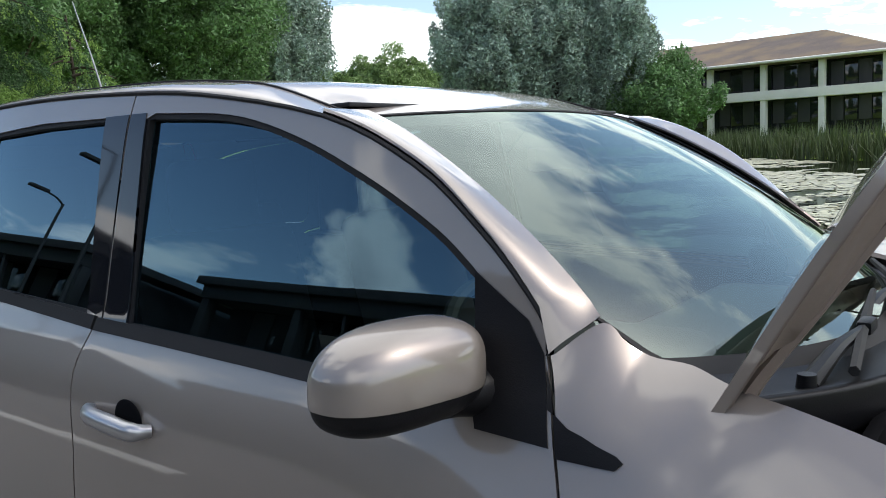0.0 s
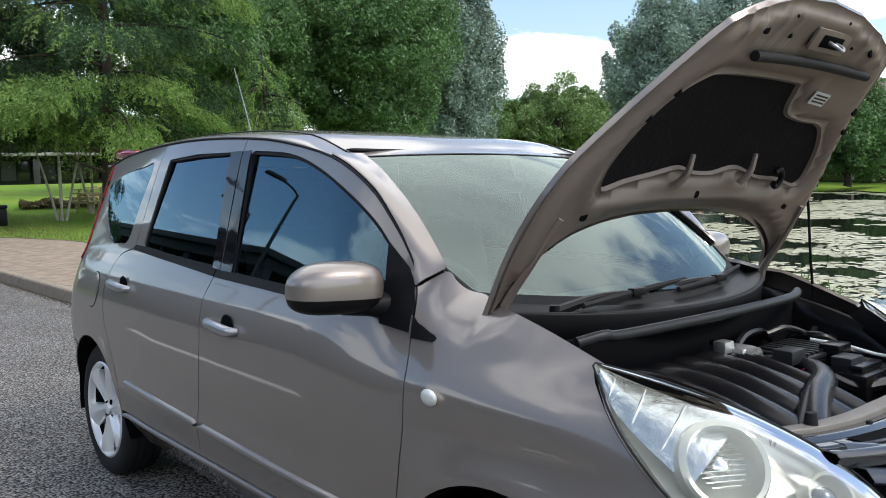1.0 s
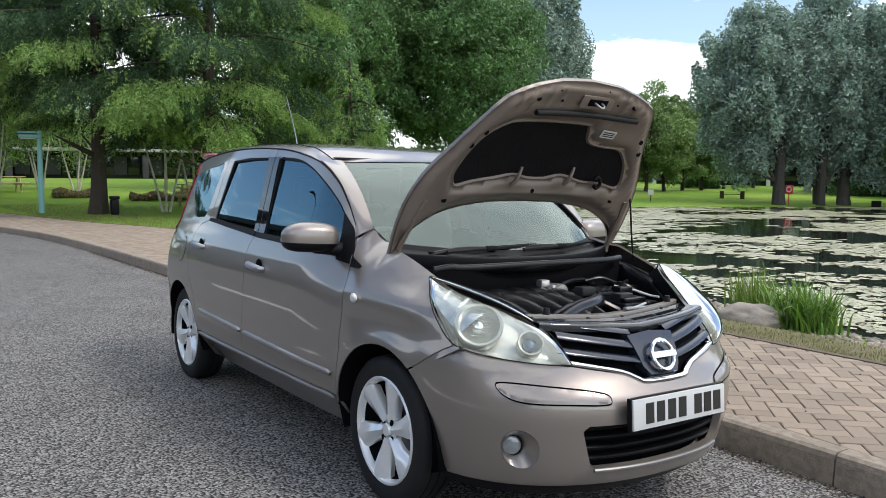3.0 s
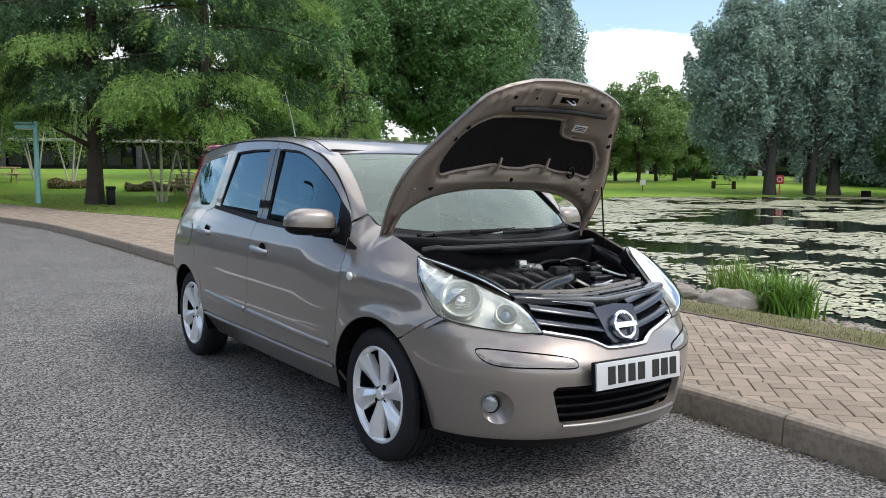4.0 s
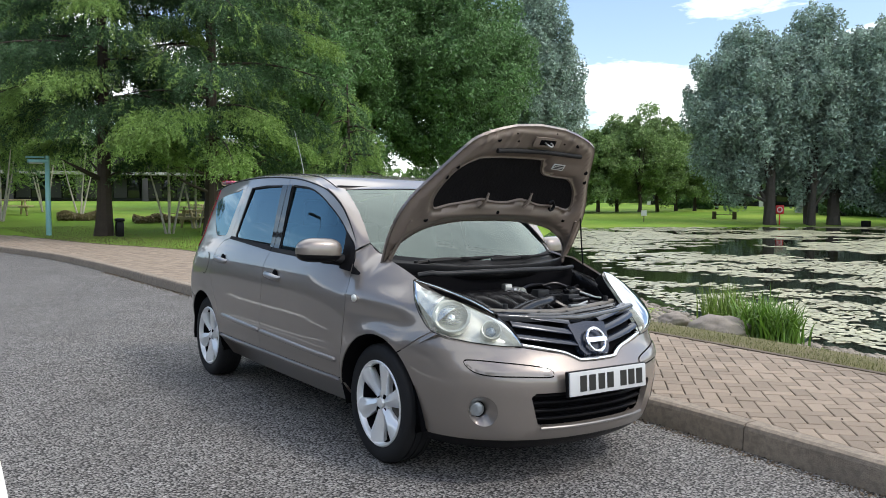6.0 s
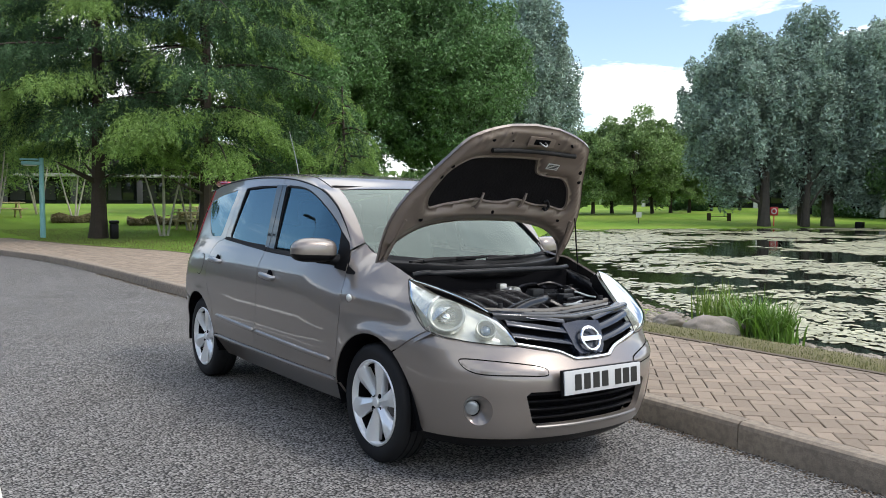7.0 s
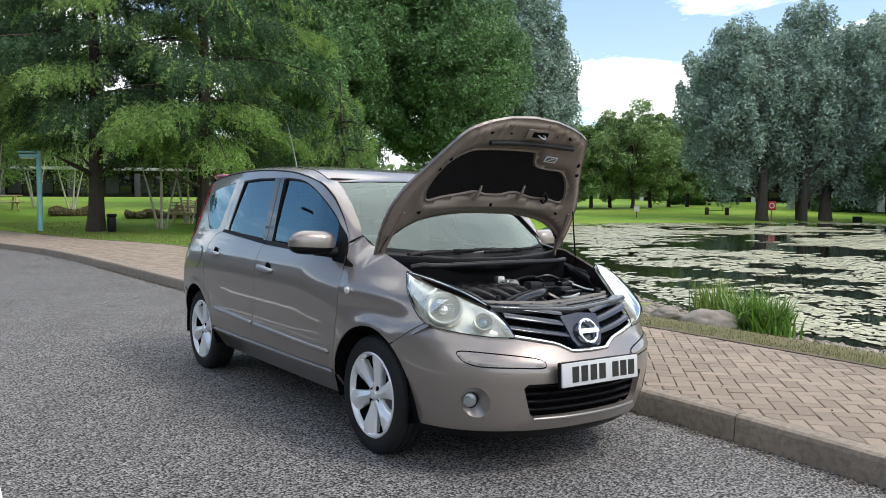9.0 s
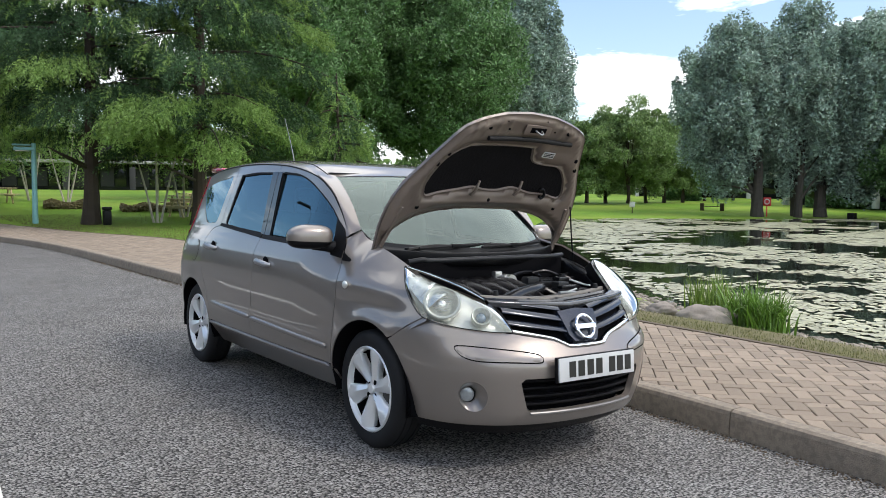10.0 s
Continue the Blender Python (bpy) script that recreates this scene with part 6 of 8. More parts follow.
part("spoiler_lamp", bm, M_REDLENS, CAR, "translucent red strip along the spoiler")
bm = bmesh.new()
tube(bm, [(0.045, 1.28, 1.53), (0.02, 1.305, 1.72), (-0.035, 1.33, 1.97)], [0.006, 0.0035, 0.0022], 6)
part("aerial", bm, M_GALV, CAR, "thin grey whip aerial")

# ---- cabin seen through the glass ----
bm = bmesh.new()
box(bm, -0.62, 0.62, -1.15, -0.78, 0.78, 0.985, 0.06, seg=3)
box(bm, -0.56, -0.18, -1.05, -0.74, 0.90, 1.03, 0.05, seg=3)
part("dashboard", bm, M_DASH, CAR, "dark grey dashboard")
bm = bmesh.new()
tube(bm, [(-0.36 + 0.185 * math.cos(a), -0.70 + 0.07 * math.sin(a), 0.94 + 0.17 * math.sin(a)) for a in np.linspace(0, 2 * math.pi, 33)], 0.015, 8, 1, smooth=False)
box(bm, -0.44, -0.28, -0.73, -0.68, 0.90, 0.97, 0.02)
part("steering_wheel", bm, M_DASH, CAR, "dark steering wheel")
for x, y in ((-0.36, 0.0), (0.36, 0.0), (-0.36, 0.85), (0.36, 0.85)):
    bm = bmesh.new()
    box(bm, x - 0.24, x + 0.24, y - 0.45, y + 0.05, 0.50, 0.68, 0.07, seg=3)
    box(bm, x - 0.23, x + 0.23, -0.06, 0.08, 0.0, 0.60, 0.06, m=Matrix.Translation((0, y + 0.03, 0.62)) @ pose(0, 0, 0, -14, 0, 0), seg=3)
    box(bm, x - 0.12, x + 0.12, y + 0.13, y + 0.22, 1.20, 1.38, 0.04, seg=3)
    part("seat", bm, M_SEAT, CAR, "dark grey cloth seat with headrest")
bm = bmesh.new()
box(bm, -0.56, 0.56, -0.50, 1.45, 1.462, 1.470, 0.002)
part("headlining", bm, M_GREYPL, CAR, "pale headlining")
bm = bmesh.new()
box(bm, -0.10, 0.10, -0.62, -0.59, 1.32, 1.375, 0.012)
part("rear_view_mirror", bm, M_BLACKPL, CAR, "black interior mirror")

# ---- kerb ----
kerb = empty("kerb", Matrix(), "row of grey-brown concrete kerbstones", "kerb", kind="structure")
seg_y = [-2.27 + 0.915 * k for k in range(-22, 46)]


def kerb_mesh(y0, y1, name):
    n = 4
    vs, fs = [], []
    for yy in np.linspace(y0 + 0.004, y1 - 0.004, n):
        x = float(kerb_x(yy))
        zr = float(road_z(1.08)) - 0.08
        for dx, z in ((0.0, zr), (0.012, KERB_TOP - 0.035), (0.020, KERB_TOP - 0.012), (0.040, KERB_TOP), (0.128, KERB_TOP), (0.132, KERB_TOP - 0.10)):
            vs.append((x + dx, yy, z))
    for i in range(n - 1):
        for k in range(5):
            a = 6 * i + k
            fs.append((a, a + 1, a + 7, a + 6))
    fs += [tuple(range(5, -1, -1)), tuple(6 * (n - 1) + k for k in range(6))]
    me = bpy.data.meshes.new(name)
    me.from_pydata(vs, [], [f[::-1] for f in fs])
    me.materials.append(M_KERB)
    return me


for y0, y1 in zip(seg_y, seg_y[1:]):
    ob = new("kerbstone", kerb_mesh(y0, y1, "kerbstone"))
    ob.parent = kerb

M_EDGING = mat("path_edging", (0.11, 0.085, 0.06), 0.9, vary=0.3, scale=3.0, fine=0.3)
edging = strip("path_edging", -25, 60, lambda y: back_x(y) - 0.055, lambda y: back_x(y), KERB_TOP + 0.006, M_EDGING, 120, 0.15)
tagged(edging, "thin dark edging strip between path and grass", "path edging", kind="structure")


M_DIRT = mat("gutter_dirt", (0.105, 0.08, 0.055), 0.95, vary=0.3, scale=6.0, island=0.6)


# gutter dirt along the kerb
def chips(name, n, seed, place, size, material, label, category):
    rr = np.random.RandomState(seed)
    vs, fs = [], []
    for i in range(n):
        p = place(rr)
        r = size * rr.uniform(0.4, 1.2)
        o = len(vs)
        a0 = rr.uniform(0, 6.28)
        k = 5
        base = [(p[0] + r * rr.uniform(0.6, 1.1) * math.cos(a0 + 6.283 * q / k), p[1] + r * rr.uniform(0.6, 1.1) * math.sin(a0 + 6.283 * q / k), p[2] - r * 0.2) for q in range(k)]
        top = [(p[0] + (b[0] - p[0]) * 0.6, p[1] + (b[1] - p[1]) * 0.6, p[2] + r * rr.uniform(0.25, 0.7)) for b in base]
        vs += base + top
        fs += [(o + q, o + (q + 1) % k, o + k + (q + 1) % k, o + k + q) for q in range(k)] + [tuple(o + k + q for q in range(k))]
    return tagged(mesh_object(name, vs, fs, material), label, category, kind="stuff")


def gutter_place(rr):
    y = rr.uniform(-5, 12)
    x = float(kerb_x(y)) - abs(rr.normal(0, 0.05))
    return (x, y, float(road_z(x - float(kerb_x(y)) + 1.08)) + 0.002)


chips("gutter_grit", 3200, 3, gutter_place, 0.009, M_DIRT, "fine grit and dirt lying along the kerb", "grit")


M_CHIP = mat("stone_chipping", (0.25, 0.24, 0.228), 0.8, vary=0.15, scale=20.0, island=0.5)
def litter_place(rr):
    y = rr.uniform(-5, 9)
    x = float(kerb_x(y)) + 0.15 + abs(rr.normal(0, 0.9))
    return (min(x, float(back_x(y)) - 0.08), y, KERB_TOP + 0.004)


chips("leaf_litter", 120, 9, litter_place, 0.008, M_DKTIMBER, "small dry brown leaves scattered on the path", "leaf litter")


# chippings bedded in the tarmac near the car
rr = np.random.RandomState(11)
nchip = 40000
cy = rr.uniform(-4.2, 2.6, nchip)
cx = rr.uniform(-3.6, 1.0, nchip)
keep = cx < kerb_x(cy) - 0.02
cx, cy = cx[keep], cy[keep]
cz = road_z(cx - kerb_x(cy) + 1.08)
cr = rr.uniform(0.005, 0.011, len(cx))
ang = rr.uniform(0, 6.28, len(cx))
ell = rr.uniform(0.5, 1.0, len(cx))
q = np.arange(4)[None, :] * (math.pi / 2)
dx, dy = cr[:, None] * np.cos(q), (cr * ell)[:, None] * np.sin(q)
px = cx[:, None] + dx * np.cos(ang)[:, None] - dy * np.sin(ang)[:, None]
py = cy[:, None] + dx * np.sin(ang)[:, None] + dy * np.cos(ang)[:, None]
pz = cz[:, None] + rr.uniform(0.0012, 0.0038, (len(cx), 4))
V = np.stack([px, py, pz], -1).reshape(-1, 3)
tagged(tri_object("tarmac_chippings", V, np.arange(len(V)).reshape(-1, 4), M_CHIP), "pale stone chippings bedded in the tarmac", "chippings", kind="stuff")

# ---- pond edge ----
def blades(name, n, seed, place, length, width, bend, material, label, category, seg=3, kind="stuff", lean=0.35):
    """Many thin tapering leaves, each bent over under its weight."""
    rr = np.random.RandomState(seed)
    P = np.array([place(rr) for _ in range(n)])
    az = rr.uniform(0, 6.283, n)
    L = length * rr.uniform(0.55, 1.1, n)
    ln = np.abs(rr.normal(0, lean, n))
    bd = bend * rr.uniform(0.3, 1.5, n)
    W = width * rr.uniform(0.7, 1.2, n)
    d = np.stack([np.cos(az), np.sin(az), 0 * az], 1)
    sd = np.stack([-np.sin(az), np.cos(az), 0 * az], 1)
    sd = sd * np.cos(rr.uniform(-0.9, 0.9, n))[:, None]
    rows_ = []
    ang_, pos = ln.copy(), P.copy()
    for k in range(seg + 1):
        w = W * (1 - (k / seg) ** 2 * 0.95)
        rows_.append((pos - sd * w[:, None] / 2, pos + sd * w[:, None] / 2))
        step = L / seg
        pos = pos + step[:, None] * (np.sin(ang_)[:, None] * d + np.cos(ang_)[:, None] * np.array([0, 0, 1.0]))
        ang_ = ang_ + bd * (k + 1) / seg
    V = np.stack([x for ab in rows_ for x in ab], 1).reshape(-1, 3)
    m = 2 * (seg + 1)
    base = np.arange(n)[:, None] * m
    F = np.concatenate([base + np.array([[2 * k, 2 * k + 1, 2 * k + 3, 2 * k + 2]]) for k in range(seg)], 0)
    ob = tri_object(name, V, F, material, smooth=True)
    return tagged(ob, label, category, kind=kind) if label else ob


def on_land(x, y):
    return (x, y, float(land_z(x, y)) - 0.01)


def lip_place(rr):
    y = rr.uniform(-7, 9)
    x = float(back_x(y)) + abs(rr.normal(0, 0.42)) + 0.01
    return on_land(x, y)


blades("bank_grass", 34000, 4, lip_place, 0.050, 0.005, 0.6, M_BLADE, "short worn yellow-green grass along the path edge", "grass")


def verge_place(rr):
    y = rr.uniform(10, 30)
    x = float(back_x(y)) + abs(rr.normal(0, 2.5)) + 0.02
    return on_land(x, y)


blades("lawn_grass", 16000, 14, verge_place, 0.07, 0.012, 0.5, M_BLADE, "mown grass beside the path", "grass", seg=2)


M_REEDY = mat("young_reed_leaf", (0.17, 0.26, 0.045), 0.5, vary=0.2, scale=3.0, island=0.3, trans=0.35)


def waterside_plant(name, x, y, rx, ry, fans, seed, length, width, bend, lean, material, label, category):
    """A clump of leaf fans round one root; each fan is a part."""
    rr = np.random.RandomState(seed)
    t = empty(name, Matrix.Translation((x, y, float(land_z(x, y)))), label, category)
    for k in range(fans):
        a, r = 2.4 * k, math.sqrt((k + 0.5) / fans)
        fx, fy = rx * r * math.cos(a), ry * r * math.sin(a)
        fz = float(land_z(x + fx, y + fy) - land_z(x, y)) - 0.01
        ob = blades("leaf_fan", 34, seed * 50 + k, lambda q: (fx + q.normal(0, 0.07), fy + q.normal(0, 0.07), fz), length * rr.uniform(0.85, 1.12), width, bend, material, "", "", seg=6, kind="", lean=lean)
        ob.parent = t
    return t


waterside_plant("iris_clump", 7.70, 1.86, 0.36, 0.33, 15, 5, 0.80, 0.036, 0.55, 0.24, M_REED, "clump of arching dark green iris leaves beside the boulder", "iris plant")
waterside_plant("reed_clump", 7.98, 2.85, 0.33, 0.30, 10, 6, 0.82, 0.024, 0.22, 0.16, M_REEDY, "clump of light green upright reeds at the pond edge", "reed plant")


def shore_place(rr):
    y = rr.uniform(-3, 10)
    u = rr.uniform(0.19, 1.02)
    b, s_ = float(back_x(y)), float(shore_x(y))
    return on_land(b + (s_ - b) * u, y)


def stones(name, n, seed, place, size, material, label, category):
    rr = np.random.RandomState(seed)
    bm0 = bmesh.new()
    bmesh.ops.create_icosphere(bm0, subdivisions=1, radius=1.0)
    base = np.array([v.co[:] for v in bm0.verts])
    tri = np.array([[v.index for v in f.verts] for f in bm0.faces])
    bm0.free()
    V, F = [], []
    for i in range(n):
        p = place(rr)
        sc = size * rr.uniform(0.4, 1.3) * np.array([rr.uniform(0.8, 1.4), rr.uniform(0.7, 1.2), rr.uniform(0.4, 0.7)])
        a = rr.uniform(0, 6.28)
        q = base * (1 + rr.normal(0, 0.14, (len(base), 1))) * sc
        q = np.stack([q[:, 0] * math.cos(a) - q[:, 1] * math.sin(a), q[:, 0] * math.sin(a) + q[:, 1] * math.cos(a), q[:, 2]], 1)
        F.append(tri + len(base) * i)
        V.append(q + np.array(p) + np.array([0, 0, 0.25 * sc[2]]))
    return tagged(tri_object(name, np.vstack(V), np.vstack(F), material), label, category, kind="stuff")


stones("shore_stones", 9000, 7, shore_place, 0.058, M_PEBBLE, "grey-brown rubble stones lining the pond edge", "stones")


def boulder(name, x, y, size, seed, label):
    bm = bmesh.new()
    bmesh.ops.create_icosphere(bm, subdivisions=4, radius=1.0)
    off = Vector((seed * 3.1, seed * 1.7, 0.3))
    for v in bm.verts:
        n = noise.noise(v.co * 1.1 + off) * 0.28 + noise.noise(v.co * 2.7 + off) * 0.16 + noise.noise(v.co * 7 + off) * 0.06 + noise.noise(v.co * 17 + off) * 0.025
        v.co = v.co * (1 + n)
        v.co.z = v.co.z * (1.0 if v.co.z < 0.55 else 0.9)
        v.co = Vector((v.co.x * size[0], v.co.y * size[1], v.co.z * size[2]))
    me = bpy.data.meshes.new(name)
    bm.to_mesh(me)
    bm.free()
    me.materials.append(M_STONE)
    me.polygons.foreach_set("use_smooth", [True] * len(me.polygons))
    ob = new(name, me)
    ob.matrix_world = pose(x, y, float(land_z(x, y)) + size[2] * 0.45, 0, 0, -38)
    return tagged(ob, label, "boulder")


boulder("boulder", 7.09, 2.32, (0.41, 0.26, 0.225), 2, "weathered grey-brown boulder on the grassy bank")
boulder("boulder", 7.6, 3.55, (0.24, 0.18, 0.14), 5, "small rounded grey boulder among shore stones")

# lily pads: dense mats with open leads of dark water
rr = np.random.RandomState(21)


def pond_noise(x, y, sc, seed):
    return np.array([noise.noise(Vector((a * sc + seed, b * sc, seed * 0.37))) for a, b in zip(x, y)])


N = 60000
dist = 9 + 75 * rr.uniform(0, 1, N) ** 1.25
bear = np.radians(rr.uniform(38, 92, N))
lx, ly = -2.9 + dist * np.sin(bear), -5.0 + dist * np.cos(bear)
f = far_shore(lx, ly)
ok = (lx > shore_x(ly) + 0.25) & (f < -0.5)
lx, ly, dist = lx[ok], ly[ok], dist[ok]
dens = pond_noise(lx, ly, 0.13, 2.0) + 0.6 * pond_noise(lx, ly, 0.42, 5.0) + 0.5 * pond_noise(lx * 0.5, ly, 1.3, 9.0) + 0.07
dens = dens + 0.25 * smooth(26, 12, dist)
ok = dens > rr.uniform(-0.05, 0.22, len(lx))
lx, ly, dist = lx[ok], ly[ok], dist[ok]
rad = np.interp(dist, [9, 18, 30, 50, 85], [0.085, 0.10, 0.17, 0.28, 0.42]) * rr.uniform(0.6, 1.15, len(lx))
k = 9
an = np.linspace(0.25, 6.03, k)[None, :] + rr.uniform(0, 6.28, len(lx))[:, None]
rj = rad[:, None] * rr.uniform(0.88, 1.08, (len(lx), k))
V = np.stack([lx[:, None] + rj * np.cos(an), ly[:, None] + rj * np.sin(an), WATER + 0.006 + 0.010 * rr.uniform(0, 1, (len(lx), 1)) + rr.normal(0, 0.006, (len(lx), k))], -1).reshape(-1, 3)
tagged(tri_object("lily_pads", V, np.arange(len(V)).reshape(-1, k), M_LILY), "pale green floating lily pads in broken mats", "lily pads", kind="stuff")


M_BANKREED = mat("bank_reed", (0.052, 0.078, 0.022), 0.6, vary=0.3, scale=0.6, island=0.4, trans=0.25)


def far_reed(rr):
    y = rr.uniform(-12, 22)
    x = 49.8 + (0.777 / 0.63) * (y - 11.2) + rr.uniform(0.3, 6.0)
    return on_land(x, y)


blades("far_reed_bed", 6000, 8, far_reed, 1.9, 0.09, 0.15, M_BANKREED, "tall dull green reed bed along the far bank", "reeds", seg=2)

# ---- trees ----
def leaf_mesh(name, P, size, material, parent, seed, hang=0.0, slim=0.5, way=None, plain=False):
    """Leaves at the points P, as bent four-cornered blades or, plain, as small wedges; hang 1 lets them all point down (-1: up)."""
    rr = np.random.RandomState(seed)
    n = len(P)
    d = rr.normal(0, 1, (n, 3))
    d[:, 2] = d[:, 2] * (1 - abs(hang)) - 1.6 * hang
    if way is not None:
        d = way + 0.45 * d
    d /= np.linalg.norm(d, axis=1)[:, None]
    s = np.cross(d, rr.normal(0, 1, (n, 3)))
    s /= np.linalg.norm(s, axis=1)[:, None] + 1e-9
    nn = np.cross(s, d)
    L = size * rr.uniform(0.6, 1.25, n)[:, None]
    W = L * slim
    a = P - d * L / 2
    c = P + d * L / 2
    if plain:
        V = np.stack([a - s * W / 2, a + s * W / 2, c], 1).reshape(-1, 3)
        return tri_object(name, V, np.arange(3 * n).reshape(-1, 3), material, parent)
    m = P + nn * L * 0.12
    V = np.stack([a, m - s * W / 2, c, m + s * W / 2], 1).reshape(-1, 3)
    return tri_object(name, V, np.arange(4 * n).reshape(-1, 4), material, parent)


def trunk_mesh(parent, material, lines, name="trunk"):
    bm = bmesh.new()
    for pts, rad in lines:
        tube(bm, pts, rad, 9, 4)
    return part(name, bm, material, parent)


def clumps(rr, n, c, r, shell=0.42):
    """Clump centres through an egg-shaped crown, most of them near its surface."""
    v = rr.normal(0, 1, (n, 3))
    v /= np.linalg.norm(v, axis=1)[:, None]
    q = (shell + (1 - shell) * rr.uniform(0, 1, n)) [:, None]
    return np.array(c) + v * q * np.array(r)


def broad_tree(name, x, y, z0, height, crown_r, bottom, material, n, leaf, seed, label, category="tree", nclump=70, stems=1, trunk_r=0.28, bark=None, lean=0.0, group="", squash=1.0, clump_r=0.20, top_pow=1.0, shift=(0.0, 0.0), tall=1.0, core=0.0, hang=0.0, slim=0.5):
    rr = np.random.RandomState(seed)
    t = empty(name, Matrix.Translation((x, y, z0)), label, category, group)
    cz, rz = (height + bottom) / 2, (height - bottom) / 2
    C = clumps(rr, nclump, (0, 0, cz), (crown_r, crown_r * squash, rz))
    h = (C[:, 2] - bottom) / (height - bottom)
    k = np.interp(h, [0, 0.15, 0.5, 0.8, 1.0], [0.75, 0.95, 1.05, 0.9 * top_pow, 0.65 * top_pow])
    C[:, :2] *= k[:, None]
    C[:, :2] += np.array(shift)
    cr = clump_r * crown_r * rr.uniform(0.7, 1.35, nclump)
    pick = rr.randint(0, nclump, n)
    off = rr.normal(0, 1, (n, 3))
    off /= np.linalg.norm(off, axis=1)[:, None]
    P = C[pick] + off * (cr[pick] * rr.uniform(0.25, 1.0, n) ** 0.6)[:, None] * np.array([1.15, 1.15, tall])
    if core:                                          # leaves inside the crown
        inner_n = int(core * n)
        P[:inner_n] = clumps(rr, inner_n, (shift[0], shift[1], cz), (crown_r * 0.86, crown_r * squash * 0.86, rz * 0.90), 0.2)
    lines = []
    for s_ in range(stems):
        a = 6.283 * s_ / max(stems, 1) + 0.7
        o = 0.0 if stems == 1 else 0.45 * trunk_r * 4
        b = (o * math.cos(a), o * math.sin(a), -0.15)
        m1 = (b[0] * 1.3 + lean * 0.3 + rr.normal(0, 0.06), b[1] * 1.3 + rr.normal(0, 0.06), bottom * 0.7 + 0.3)
        top = (b[0] * 3 + lean + rr.normal(0, 0.2), b[1] * 3 + rr.normal(0, 0.2), height * 0.60)
        lines.append(([b, m1, ((m1[0] + top[0]) / 2, (m1[1] + top[1]) / 2, (m1[2] + top[2]) / 2), top], [trunk_r * 1.25, trunk_r, trunk_r * 0.6, trunk_r * 0.12]))
        for j in rr.choice(nclump, min(14, nclump), replace=False):
            h0 = rr.uniform(bottom * 0.7, height * 0.55)
            f0 = h0 / top[2]
            st = np.array([m1[0] + (top[0] - m1[0]) * f0, m1[1] + (top[1] - m1[1]) * f0, h0])
            lines.append(([tuple(st), tuple((st + C[j]) / 2 + np.array([0, 0, 0.25])), tuple(C[j])], [trunk_r * 0.38, trunk_r * 0.22, trunk_r * 0.05]))
    trunk_mesh(t, bark or M_BARK, lines)
    leaf_mesh("crown", P, leaf, material, t, seed + 1, hang=hang, slim=slim, plain=True)
    return t


